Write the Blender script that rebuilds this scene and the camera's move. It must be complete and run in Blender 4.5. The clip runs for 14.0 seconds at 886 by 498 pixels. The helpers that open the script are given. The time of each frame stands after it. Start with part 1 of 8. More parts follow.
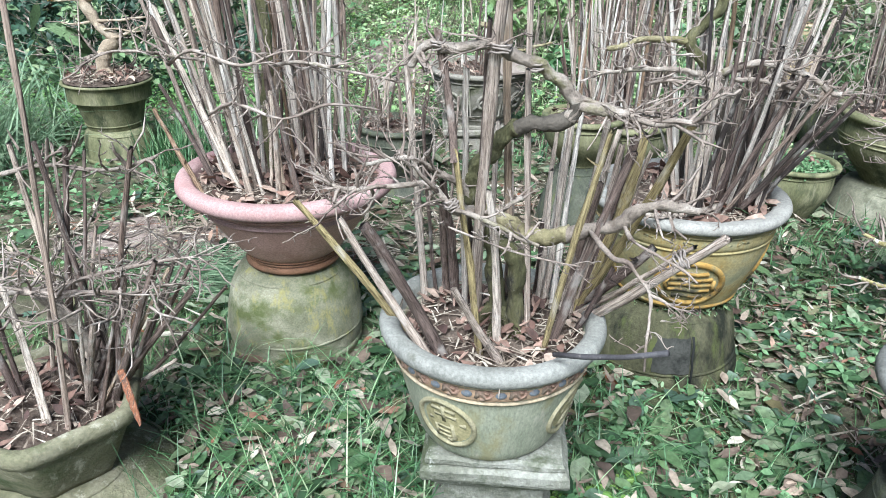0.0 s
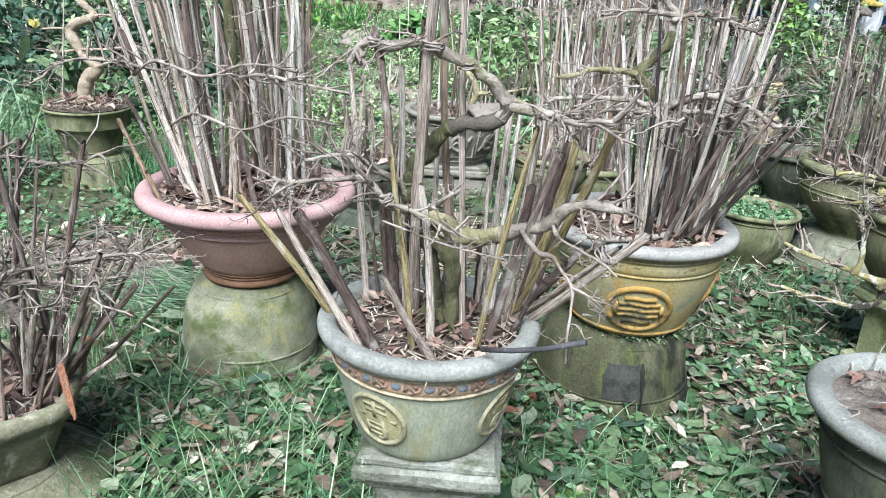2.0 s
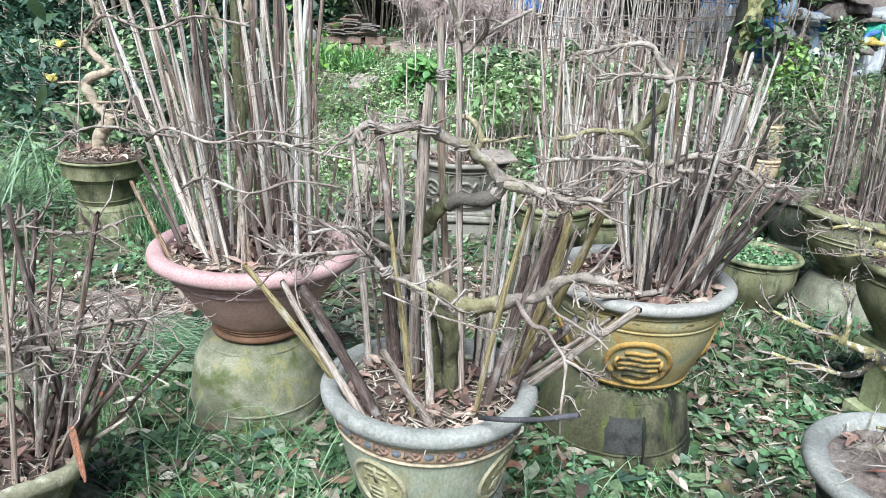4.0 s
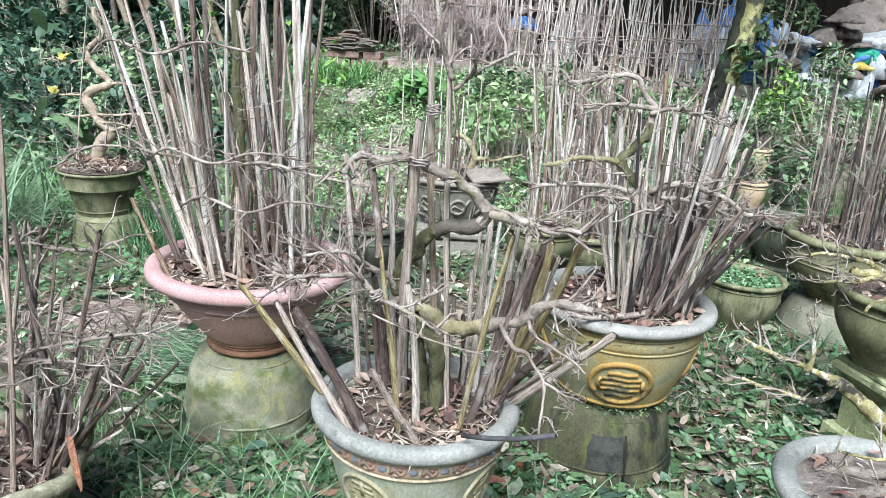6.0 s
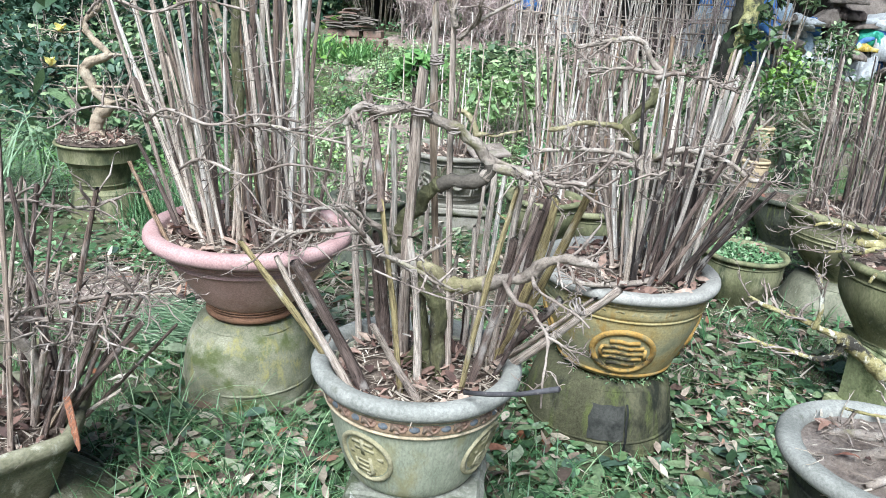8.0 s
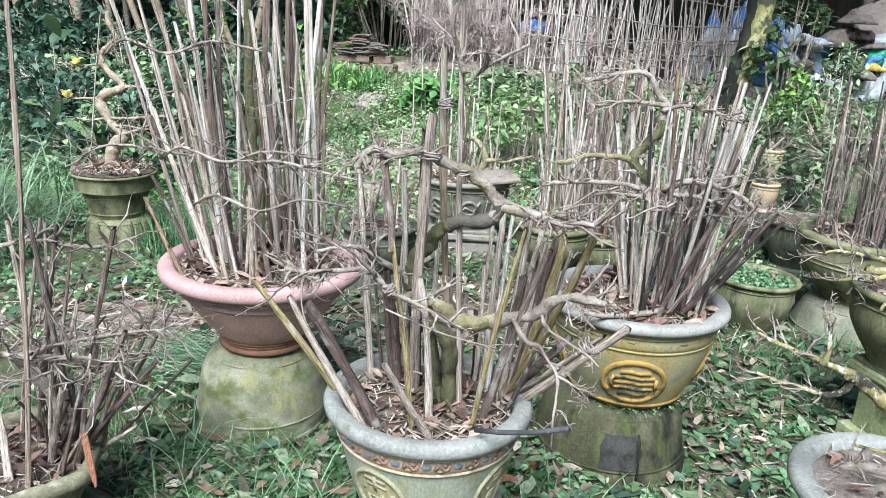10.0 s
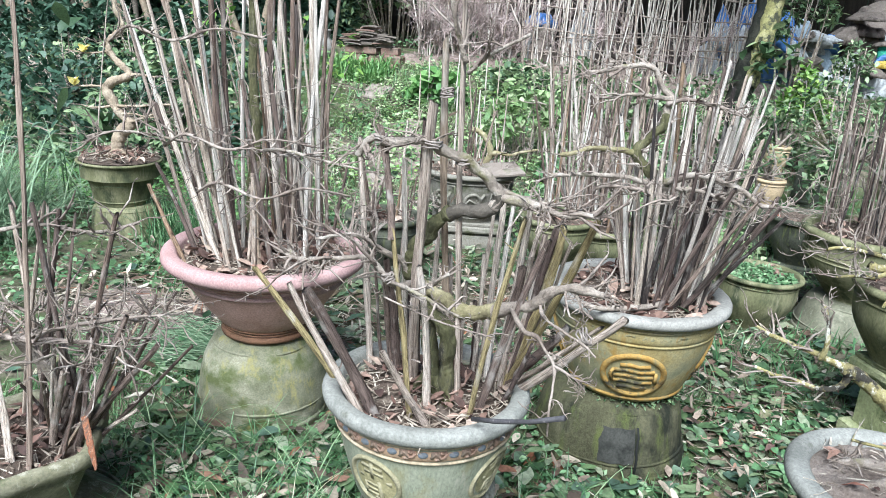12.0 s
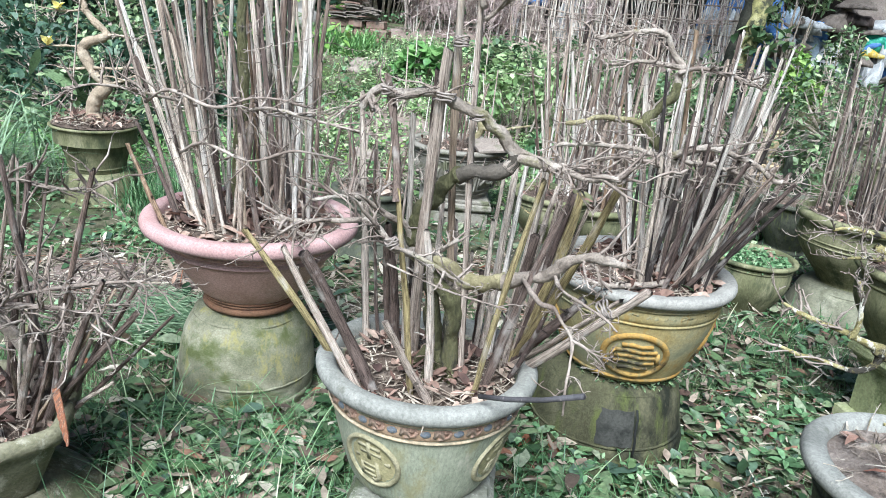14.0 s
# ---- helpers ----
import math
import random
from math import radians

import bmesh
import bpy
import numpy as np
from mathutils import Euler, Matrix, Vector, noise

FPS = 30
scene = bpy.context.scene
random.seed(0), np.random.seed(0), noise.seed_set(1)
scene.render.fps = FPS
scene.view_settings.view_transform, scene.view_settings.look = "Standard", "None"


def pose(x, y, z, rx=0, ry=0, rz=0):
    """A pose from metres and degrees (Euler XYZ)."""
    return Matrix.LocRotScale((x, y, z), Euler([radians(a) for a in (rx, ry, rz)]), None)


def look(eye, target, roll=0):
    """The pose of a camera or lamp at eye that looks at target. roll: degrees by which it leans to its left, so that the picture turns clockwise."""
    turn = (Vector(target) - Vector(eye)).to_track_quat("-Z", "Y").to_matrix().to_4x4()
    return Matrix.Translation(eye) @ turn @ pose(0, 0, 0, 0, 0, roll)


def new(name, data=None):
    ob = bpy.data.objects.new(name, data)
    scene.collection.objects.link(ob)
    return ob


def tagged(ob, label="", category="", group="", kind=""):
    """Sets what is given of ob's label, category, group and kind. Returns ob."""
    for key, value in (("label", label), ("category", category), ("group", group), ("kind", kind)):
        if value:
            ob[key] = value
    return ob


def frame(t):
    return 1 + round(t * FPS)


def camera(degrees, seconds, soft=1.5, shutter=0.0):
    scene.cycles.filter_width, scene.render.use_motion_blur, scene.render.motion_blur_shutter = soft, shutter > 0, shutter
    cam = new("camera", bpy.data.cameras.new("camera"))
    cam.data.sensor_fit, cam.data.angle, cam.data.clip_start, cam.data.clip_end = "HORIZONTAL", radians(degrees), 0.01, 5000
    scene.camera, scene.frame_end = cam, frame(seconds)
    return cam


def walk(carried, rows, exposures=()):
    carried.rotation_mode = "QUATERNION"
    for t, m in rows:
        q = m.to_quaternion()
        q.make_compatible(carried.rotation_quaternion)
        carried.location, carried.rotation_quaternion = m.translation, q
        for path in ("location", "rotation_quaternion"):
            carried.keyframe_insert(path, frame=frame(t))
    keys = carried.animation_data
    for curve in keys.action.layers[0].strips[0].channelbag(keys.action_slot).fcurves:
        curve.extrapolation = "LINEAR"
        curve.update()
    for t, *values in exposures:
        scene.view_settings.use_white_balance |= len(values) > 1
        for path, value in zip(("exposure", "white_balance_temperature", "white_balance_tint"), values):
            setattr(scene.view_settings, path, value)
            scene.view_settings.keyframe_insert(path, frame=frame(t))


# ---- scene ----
cam = camera(61.8, 14.0, soft=0.6)
PATH = [
    (0, (0.29, 0.2, 1.462), (0.023, 1.984, 0.599), 0.87),
    (0.5, (0.336, 0.22, 1.402), (0.107, 2.05, 0.629), 4.18),
    (1, (0.388, 0.198, 1.356), (0.154, 2.031, 0.59), 2.48),
    (1.5, (0.405, 0.161, 1.338), (0.147, 1.992, 0.575), 3.66),
    (2, (0.406, 0.137, 1.371), (0.158, 1.987, 0.652), 3.19),
    (2.5, (0.411, 0.128, 1.394), (0.149, 1.993, 0.722), 2.81),
    (3, (0.417, 0.123, 1.418), (0.157, 1.996, 0.768), 3.32),
    (3.2, (0.42, 0.127, 1.427), (0.152, 2.0, 0.779), 3.11),
    (5.3, (0.438, 0.097, 1.501), (0.154, 1.976, 0.876), 2.31),
    (5.5, (0.441, 0.096, 1.504), (0.15, 1.973, 0.88), 2.8),
    (6, (0.449, 0.06, 1.512), (0.178, 1.945, 0.903), 3.73),
    (6.5, (0.45, 0.065, 1.476), (0.194, 1.938, 0.823), 3.82),
    (7, (0.446, 0.065, 1.457), (0.188, 1.938, 0.805), 3.82),
    (7.2, (0.45, 0.066, 1.436), (0.188, 1.943, 0.797), 3.82),
    (9.3, (0.439, 0.056, 1.473), (0.169, 1.927, 0.819), 4.51),
    (9.5, (0.439, 0.058, 1.478), (0.159, 1.93, 0.833), 4.3),
    (10, (0.447, 0.053, 1.49), (0.147, 1.938, 0.893), 3.31),
    (10.5, (0.463, 0.051, 1.486), (0.144, 1.929, 0.876), 3.19),
    (11, (0.493, 0.051, 1.491), (0.167, 1.915, 0.845), 4.16),
    (11.5, (0.492, 0.058, 1.491), (0.152, 1.928, 0.869), 3.76),
    (12, (0.461, 0.049, 1.483), (0.148, 1.926, 0.869), 3.99),
    (12.5, (0.446, 0.064, 1.451), (0.176, 1.95, 0.844), 2.53),
    (13, (0.413, 0.057, 1.444), (0.154, 1.953, 0.861), 4.95),
    (13.5, (0.412, 0.053, 1.428), (0.16, 1.938, 0.81), 5.84),
    (14, (0.39, 0.136, 1.409), (0.143, 2.01, 0.756), 5.83),
]
walk(cam, [(t, look(eye, target, roll)) for t, eye, target, roll in PATH], [(0, 1.32, 5380, 5), (14, 1.32, 5380, 5)])

# ---- light ----
world = bpy.data.worlds.new("sky")
scene.world = world
world.use_nodes = True
wn = world.node_tree
sky = wn.nodes.new("ShaderNodeTexSky")
sky.sky_type, sky.sun_disc = "NISHITA", False
sky.sun_elevation, sky.sun_rotation = radians(52), radians(183)
sky.air_density, sky.dust_density, sky.ozone_density = 1.0, 3.0, 1.0
wn.nodes["Background"].inputs["Strength"].default_value = 0.050
wn.links.new(sky.outputs[0], wn.nodes["Background"].inputs["Color"])
sun = new("sun", bpy.data.lights.new("sun", "SUN"))
sun.data.energy, sun.data.angle, sun.data.color = 5.0, radians(34), (1.0, 0.97, 0.92)
sun.matrix_world = look((-0.2, -3.7, 4.9), (0, 0, 0))

# ---- materials ----


def shader(name, rough=0.8, metal=0.0, spec=0.4):
    m = bpy.data.materials.new(name)
    m.use_nodes = True
    b = m.node_tree.nodes["Principled BSDF"]
    b.inputs["Roughness"].default_value, b.inputs["Metallic"].default_value = rough, metal
    b.inputs["Specular IOR Level"].default_value = spec
    return m, m.node_tree, b


def ramp(nt, source, stops):
    r = nt.nodes.new("ShaderNodeValToRGB")
    while len(r.color_ramp.elements) < len(stops):
        r.color_ramp.elements.new(0.5)
    for e, (p, c) in zip(r.color_ramp.elements, stops):
        e.position, e.color = p, (*c, 1)
    nt.links.new(source, r.inputs[0])
    return r.outputs[0]


def noise_node(nt, vector, scale, detail=5.0, rough=0.6):
    n = nt.nodes.new("ShaderNodeTexNoise")
    n.inputs["Scale"].default_value, n.inputs["Detail"].default_value, n.inputs["Roughness"].default_value = scale, detail, rough
    nt.links.new(vector, n.inputs["Vector"])
    return n.outputs["Fac"]


def blend(nt, a, b, factor, mode="MIX"):
    n = nt.nodes.new("ShaderNodeMix")
    n.data_type, n.blend_type = "RGBA", mode
    for socket, value in ((n.inputs[0], factor), (n.inputs[6], a), (n.inputs[7], b)):
        if isinstance(value, (int, float)):
            socket.default_value = value
        elif isinstance(value, tuple):
            socket.default_value = (*value, 1)
        else:
            nt.links.new(value, socket)
    return n.outputs[2]


def bumped(nt, b, height, strength, distance):
    n = nt.nodes.new("ShaderNodeBump")
    n.inputs["Strength"].default_value, n.inputs["Distance"].default_value = strength, distance
    nt.links.new(height, n.inputs["Height"])
    nt.links.new(n.outputs[0], b.inputs["Normal"])


def scaled(nt, vector, scale):
    n = nt.nodes.new("ShaderNodeMapping")
    n.inputs["Scale"].default_value = scale
    nt.links.new(vector, n.inputs["Vector"])
    return n.outputs[0]


def weathered(name, stops, coarse=6.0, fine=90.0, stain=None, stain_at=(0.5, 0.62), stain_scale=9.0, second=None, second_at=(0.56, 0.66),
              rough=0.85, bump=0.35, depth=0.004, spec=0.3, stretch=(1, 1, 1)):
    """A ceramic, cement or earth surface: broad tone, fine grain, and up to two sorts of stain."""
    m, nt, b = shader(name, rough, 0, spec)
    co = scaled(nt, nt.nodes.new("ShaderNodeTexCoord").outputs["Object"], stretch)
    col = ramp(nt, noise_node(nt, co, coarse), stops)
    grain = noise_node(nt, co, fine, 6.0, 0.7)
    col = blend(nt, col, ramp(nt, grain, [(0.3, (0.5, 0.5, 0.5)), (0.7, (1.35, 1.35, 1.35))]), 0.7, "MULTIPLY")
    if stain:
        edge = ramp(nt, noise_node(nt, co, stain_scale, 8.0, 0.65), [(stain_at[0], (0, 0, 0)), (stain_at[1], (1, 1, 1))])
        col = blend(nt, col, stain, edge)
    if second:
        edge = ramp(nt, noise_node(nt, scaled(nt, co, (1.7, 1.7, 0.7)), stain_scale * 1.9, 8.0, 0.7), [(second_at[0], (0, 0, 0)), (second_at[1], (1, 1, 1))])
        col = blend(nt, col, second, edge)
    nt.links.new(col, b.inputs["Base Color"])
    bumped(nt, b, grain, bump, depth)
    return m


def striped(name, per_object, streak_dark, rough=0.75):
    """Split cane and dead wood: one tone for each piece, streaks along it, pale and dark flecks."""
    m, nt, b = shader(name, rough, 0, 0.3)
    info = nt.nodes.new("ShaderNodeObjectInfo")
    co = nt.nodes.new("ShaderNodeTexCoord").outputs["Object"]
    shift = nt.nodes.new("ShaderNodeVectorMath")
    shift.operation = "ADD"
    nt.links.new(co, shift.inputs[0])
    mul = nt.nodes.new("ShaderNodeMath")
    mul.operation = "MULTIPLY"
    mul.inputs[1].default_value = 50.0
    nt.links.new(info.outputs["Random"], mul.inputs[0])
    nt.links.new(mul.outputs[0], shift.inputs[1])
    col = ramp(nt, info.outputs["Random"], per_object)
    streak = noise_node(nt, scaled(nt, shift.outputs[0], (1.5, 1.5, 7.0)), 1.3, 7.0, 0.8)
    col = blend(nt, col, ramp(nt, streak, [(0.36, streak_dark), (0.46, (0.78, 0.75, 0.72)), (0.53, (1.05, 1.03, 1.0)), (0.64, (1.45, 1.43, 1.4))]), 1.0, "MULTIPLY")
    fibre = noise_node(nt, scaled(nt, shift.outputs[0], (4.2, 4.2, 2.2)), 1.5, 4.0, 0.6)
    col = blend(nt, col, ramp(nt, fibre, [(0.36, (0.30, 0.27, 0.25)), (0.46, (1.0, 1.0, 1.0)), (0.62, (1.18, 1.17, 1.16))]), 0.8, "MULTIPLY")
    patch = ramp(nt, noise_node(nt, scaled(nt, shift.outputs[0], (0.25, 0.25, 5.0)), 1.0, 4.0), [(0.56, (0, 0, 0)), (0.68, (1, 1, 1))])
    col = blend(nt, col, (0.58, 0.53, 0.47), blend(nt, patch, (0.45, 0.45, 0.45), 1.0, "MULTIPLY"))
    nt.links.new(col, b.inputs["Base Color"])
    bumped(nt, b, fibre, 1.0, 0.005)
    return m


def leafy(name, stops, rough=0.6, islands=True, through_light=0.25):
    """Leaves: a tone for each leaf, faint blotches and some light passing through."""
    m, nt, b = shader(name, rough, 0, 0.4)
    if islands:
        rnd = nt.nodes.new("ShaderNodeNewGeometry").outputs["Random Per Island"]
    else:
        rnd = nt.nodes.new("ShaderNodeObjectInfo").outputs["Random"]
    col = ramp(nt, rnd, stops)
    co = nt.nodes.new("ShaderNodeTexCoord").outputs["Object"]
    blot = noise_node(nt, co, 60.0, 3.0)
    col = blend(nt, col, ramp(nt, blot, [(0.3, (0.55, 0.55, 0.5)), (0.7, (1.35, 1.35, 1.3))]), 0.85, "MULTIPLY")
    nt.links.new(col, b.inputs["Base Color"])
    if through_light:
        tr = nt.nodes.new("ShaderNodeBsdfTranslucent")
        nt.links.new(col, tr.inputs["Color"])
        mix = nt.nodes.new("ShaderNodeMixShader")
        mix.inputs[0].default_value = through_light
        nt.links.new(b.outputs[0], mix.inputs[1])
        nt.links.new(tr.outputs[0], mix.inputs[2])
        nt.links.new(mix.outputs[0], nt.nodes["Material Output"].inputs["Surface"])
    return m


rim_cement = weathered("grey_cement_rim", [(0.35, (0.152, 0.148, 0.127)), (0.65, (0.240, 0.232, 0.203))], 8, 140, (0.075, 0.072, 0.05), (0.60, 0.72), 11, (0.34, 0.315, 0.265), (0.60, 0.72), bump=0.5)
pale_rim = weathered("pale_worn_cement_rim", [(0.35, (0.180, 0.168, 0.145)), (0.65, (0.275, 0.258, 0.226))], 7, 140, (0.12, 0.112, 0.085), (0.58, 0.72), 10, (0.40, 0.375, 0.33), (0.60, 0.74), bump=0.5)
celadon = weathered("celadon_cement", [(0.3, (0.155, 0.168, 0.115)), (0.5, (0.255, 0.26, 0.185)), (0.7, (0.335, 0.325, 0.245))], 4, 130, (0.22, 0.185, 0.075), (0.50, 0.70), 6, (0.40, 0.35, 0.285), (0.56, 0.74), stretch=(1.4, 1.4, 0.6))
ochre_band = weathered("ochre_band", [(0.35, (0.28, 0.175, 0.105)), (0.65, (0.38, 0.265, 0.17))], 14, 120, (0.17, 0.13, 0.085), (0.52, 0.66), 24)
ochre_line = weathered("ochre_ridge", [(0.35, (0.30, 0.225, 0.14)), (0.65, (0.40, 0.325, 0.22))], 14, 120, (0.18, 0.15, 0.10), (0.50, 0.64), 22)
brick_relief = weathered("brick_red_relief", [(0.35, (0.22, 0.125, 0.085)), (0.65, (0.32, 0.21, 0.15))], 20, 150, (0.14, 0.11, 0.08), (0.52, 0.66), 30)
slate_blue = weathered("slate_blue_glaze", [(0.35, (0.085, 0.10, 0.12)), (0.65, (0.16, 0.17, 0.185))], 30, 150, (0.24, 0.19, 0.14), (0.48, 0.62), 50, rough=0.6)
gold_relief = weathered("dull_gold_relief", [(0.35, (0.205, 0.18, 0.10)), (0.65, (0.29, 0.255, 0.16))], 16, 140, (0.15, 0.135, 0.075), (0.52, 0.66), 24)
gold_ground = weathered("olive_gold_ground", [(0.35, (0.24, 0.21, 0.105)), (0.65, (0.33, 0.285, 0.15))], 12, 140, (0.17, 0.155, 0.08), (0.52, 0.66), 25)
terracotta = weathered("weathered_terracotta", [(0.3, (0.350, 0.207, 0.170)), (0.5, (0.450, 0.277, 0.233)), (0.7, (0.520, 0.335, 0.290))], 4, 160, (0.27, 0.150, 0.105), (0.56, 0.74), 7, (0.44, 0.32, 0.27), (0.60, 0.76), bump=0.3, depth=0.002)
terracotta_rim = weathered("pink_terracotta_rim", [(0.3, (0.30, 0.178, 0.162)), (0.7, (0.385, 0.255, 0.236))], 7, 160, (0.45, 0.35, 0.325), (0.60, 0.78), 9, (0.20, 0.12, 0.095), (0.60, 0.74), bump=0.4, depth=0.002)
terracotta_foot = weathered("brown_terracotta_foot", [(0.3, (0.14, 0.068, 0.036)), (0.7, (0.215, 0.115, 0.065))], 9, 150, (0.07, 0.045, 0.026), (0.52, 0.68), 14)
mossy_stone = weathered("mossy_cement", [(0.32, (0.092, 0.095, 0.050)), (0.48, (0.188, 0.180, 0.115)), (0.68, (0.360, 0.335, 0.240))], 5, 170, (0.085, 0.098, 0.032), (0.50, 0.63), 5.5, (0.275, 0.240, 0.075), (0.54, 0.70), bump=0.7, depth=0.004, stretch=(1.0, 1.0, 1.25))
dark_stone = weathered("dark_algae_cement", [(0.3, (0.036, 0.04, 0.026)), (0.5, (0.07, 0.073, 0.05)), (0.7, (0.125, 0.122, 0.09))], 5, 90, (0.02, 0.022, 0.016), (0.52, 0.66), 7, (0.10, 0.11, 0.036), (0.54, 0.68), bump=0.8, depth=0.007, stretch=(1.3, 1.3, 0.7))
plinth_stone = weathered("pale_lichen_cement", [(0.3, (0.10, 0.10, 0.072)), (0.5, (0.19, 0.185, 0.145)), (0.7, (0.32, 0.31, 0.265))], 9, 110, (0.060, 0.068, 0.034), (0.48, 0.62), 10, (0.50, 0.485, 0.43), (0.60, 0.70), bump=0.8, depth=0.008)
yellow_glaze = weathered("stained_yellow_cement", [(0.3, (0.22, 0.155, 0.045)), (0.48, (0.285, 0.235, 0.110)), (0.66, (0.385, 0.345, 0.220))], 5, 120, (0.155, 0.155, 0.085), (0.48, 0.64), 5, (0.26, 0.155, 0.035), (0.56, 0.68), bump=0.4, depth=0.003)
yellow_relief = weathered("orange_yellow_relief", [(0.3, (0.25, 0.140, 0.030)), (0.7, (0.35, 0.222, 0.062))], 12, 120, (0.035, 0.030, 0.018), (0.51, 0.60), 11, (0.18, 0.15, 0.07), (0.50, 0.64))
olive_stone = weathered("olive_green_cement", [(0.3, (0.078, 0.082, 0.038)), (0.5, (0.142, 0.138, 0.070)), (0.7, (0.220, 0.205, 0.120))], 5, 100, (0.045, 0.052, 0.026), (0.50, 0.66), 8, (0.24, 0.215, 0.140), (0.58, 0.70), bump=0.6, depth=0.005, spec=0.2, stretch=(1.4, 1.4, 0.6))
lb_stone = weathered("moss_grown_cement", [(0.3, (0.087, 0.087, 0.0435)), (0.5, (0.165, 0.152, 0.0914)), (0.7, (0.261, 0.235, 0.165))], 6, 90, (0.055, 0.07, 0.025), (0.50, 0.64), 8, (0.33, 0.305, 0.23), (0.56, 0.68), bump=0.8, depth=0.008)
pale_pot = weathered("pale_grey_cement", [(0.3, (0.145, 0.130, 0.100)), (0.7, (0.27, 0.245, 0.205))], 9, 110, (0.085, 0.085, 0.048), (0.50, 0.64), 9, (0.36, 0.33, 0.28), (0.60, 0.72), bump=0.8, depth=0.006)
tan_pot = weathered("tan_clay", [(0.3, (0.30, 0.22, 0.12)), (0.7, (0.42, 0.32, 0.20))], 7, 100, (0.12, 0.12, 0.05), (0.54, 0.66), 8)
moss_plinth = weathered("moss_green_plinth", [(0.3, (0.13, 0.143, 0.065)), (0.5, (0.227, 0.24, 0.114)), (0.7, (0.351, 0.345, 0.202))], 6, 80, (0.06, 0.075, 0.026), (0.52, 0.64), 9, (0.36, 0.34, 0.25), (0.60, 0.70), bump=0.9, depth=0.008)
grey_stand = weathered("worn_grey_cement", [(0.3, (0.085, 0.084, 0.052)), (0.5, (0.165, 0.157, 0.108)), (0.7, (0.290, 0.272, 0.205))], 4, 90, (0.05, 0.054, 0.03), (0.52, 0.68), 6, (0.34, 0.325, 0.27), (0.60, 0.74), bump=0.6, depth=0.005)
black_stand = weathered("black_algae_cement", [(0.3, (0.040, 0.038, 0.021)), (0.5, (0.078, 0.074, 0.040)), (0.7, (0.135, 0.124, 0.076))], 3.5, 90, (0.020, 0.021, 0.014), (0.50, 0.62), 4, (0.085, 0.095, 0.030), (0.52, 0.68), bump=0.9, depth=0.008, spec=0.12, stretch=(1.3, 1.3, 0.7))
crack_mat = weathered("open_crack", [(0.3, (0.008, 0.008, 0.007)), (0.7, (0.016, 0.016, 0.014))], 20, 100)
patch_stone = weathered("dark_repair_cement", [(0.3, (0.026, 0.026, 0.022)), (0.7, (0.060, 0.058, 0.050))], 9, 120, (0.014, 0.014, 0.012), (0.50, 0.66), 12, bump=0.4, depth=0.003, spec=0.08)
path_stone = weathered("worn_path_stone", [(0.3, (0.16, 0.128, 0.104)), (0.7, (0.26, 0.215, 0.178))], 7, 90, (0.12, 0.115, 0.07), (0.54, 0.68), 9)
soil_mat = weathered("dry_pot_soil", [(0.3, (0.045, 0.030, 0.022)), (0.5, (0.095, 0.066, 0.048)), (0.7, (0.16, 0.12, 0.09))], 18, 160, (0.21, 0.165, 0.125), (0.58, 0.70), 40, bump=1.0, depth=0.012)
bare_soil = weathered("pale_dry_soil", [(0.3, (0.106, 0.0788, 0.0625)), (0.5, (0.2, 0.156, 0.125)), (0.7, (0.312, 0.256, 0.213))], 16, 160, (0.06, 0.045, 0.035), (0.58, 0.70), 30, bump=1.0, depth=0.012)
earth = weathered("garden_earth", [(0.3, (0.0517, 0.046, 0.0253)), (0.5, (0.0978, 0.0862, 0.0517)), (0.7, (0.184, 0.149, 0.109))], 3, 45, (0.055, 0.078, 0.024), (0.46, 0.60), 2.5, (0.22, 0.185, 0.145), (0.60, 0.72), bump=1.0, depth=0.02)
cane_mat = striped("weathered_cane", [(0.0, (0.095, 0.066, 0.054)), (0.2, (0.175, 0.126, 0.100)), (0.45, (0.315, 0.245, 0.196)), (0.68, (0.455, 0.375, 0.305)), (0.88, (0.62, 0.55, 0.475)), (0.94, (0.30, 0.215, 0.14)), (1.0, (0.20, 0.125, 0.08))], (0.24, 0.20, 0.18))
tan_cane = striped("tan_inner_cane", [(0.0, (0.26, 0.19, 0.135)), (1.0, (0.38, 0.30, 0.225))], (0.42, 0.36, 0.30))
grey_cane = striped("grey_weathered_cane", [(0.0, (0.32, 0.255, 0.212)), (0.5, (0.43, 0.355, 0.298)), (1.0, (0.54, 0.465, 0.398))], (0.34, 0.30, 0.27))
pale_cane = striped("bleached_cane", [(0.0, (0.50, 0.445, 0.390)), (1.0, (0.65, 0.60, 0.545))], (0.5, 0.45, 0.41))
yellow_cane = striped("mossy_yellow_cane", [(0.0, (0.235, 0.185, 0.085)), (1.0, (0.31, 0.255, 0.13))], (0.38, 0.34, 0.28))
dark_cane = striped("dark_rotten_cane", [(0.0, (0.085, 0.060, 0.052)), (1.0, (0.185, 0.138, 0.115))], (0.36, 0.32, 0.30))
black_cane = striped("black_wet_cane", [(0.0, (0.028, 0.022, 0.02)), (1.0, (0.075, 0.058, 0.05))], (0.42, 0.38, 0.36))
charred = weathered("charred_stick", [(0.3, (0.03, 0.028, 0.03)), (0.7, (0.075, 0.068, 0.07))], 30, 200, (0.16, 0.14, 0.13), (0.60, 0.70), 60, rough=0.6)
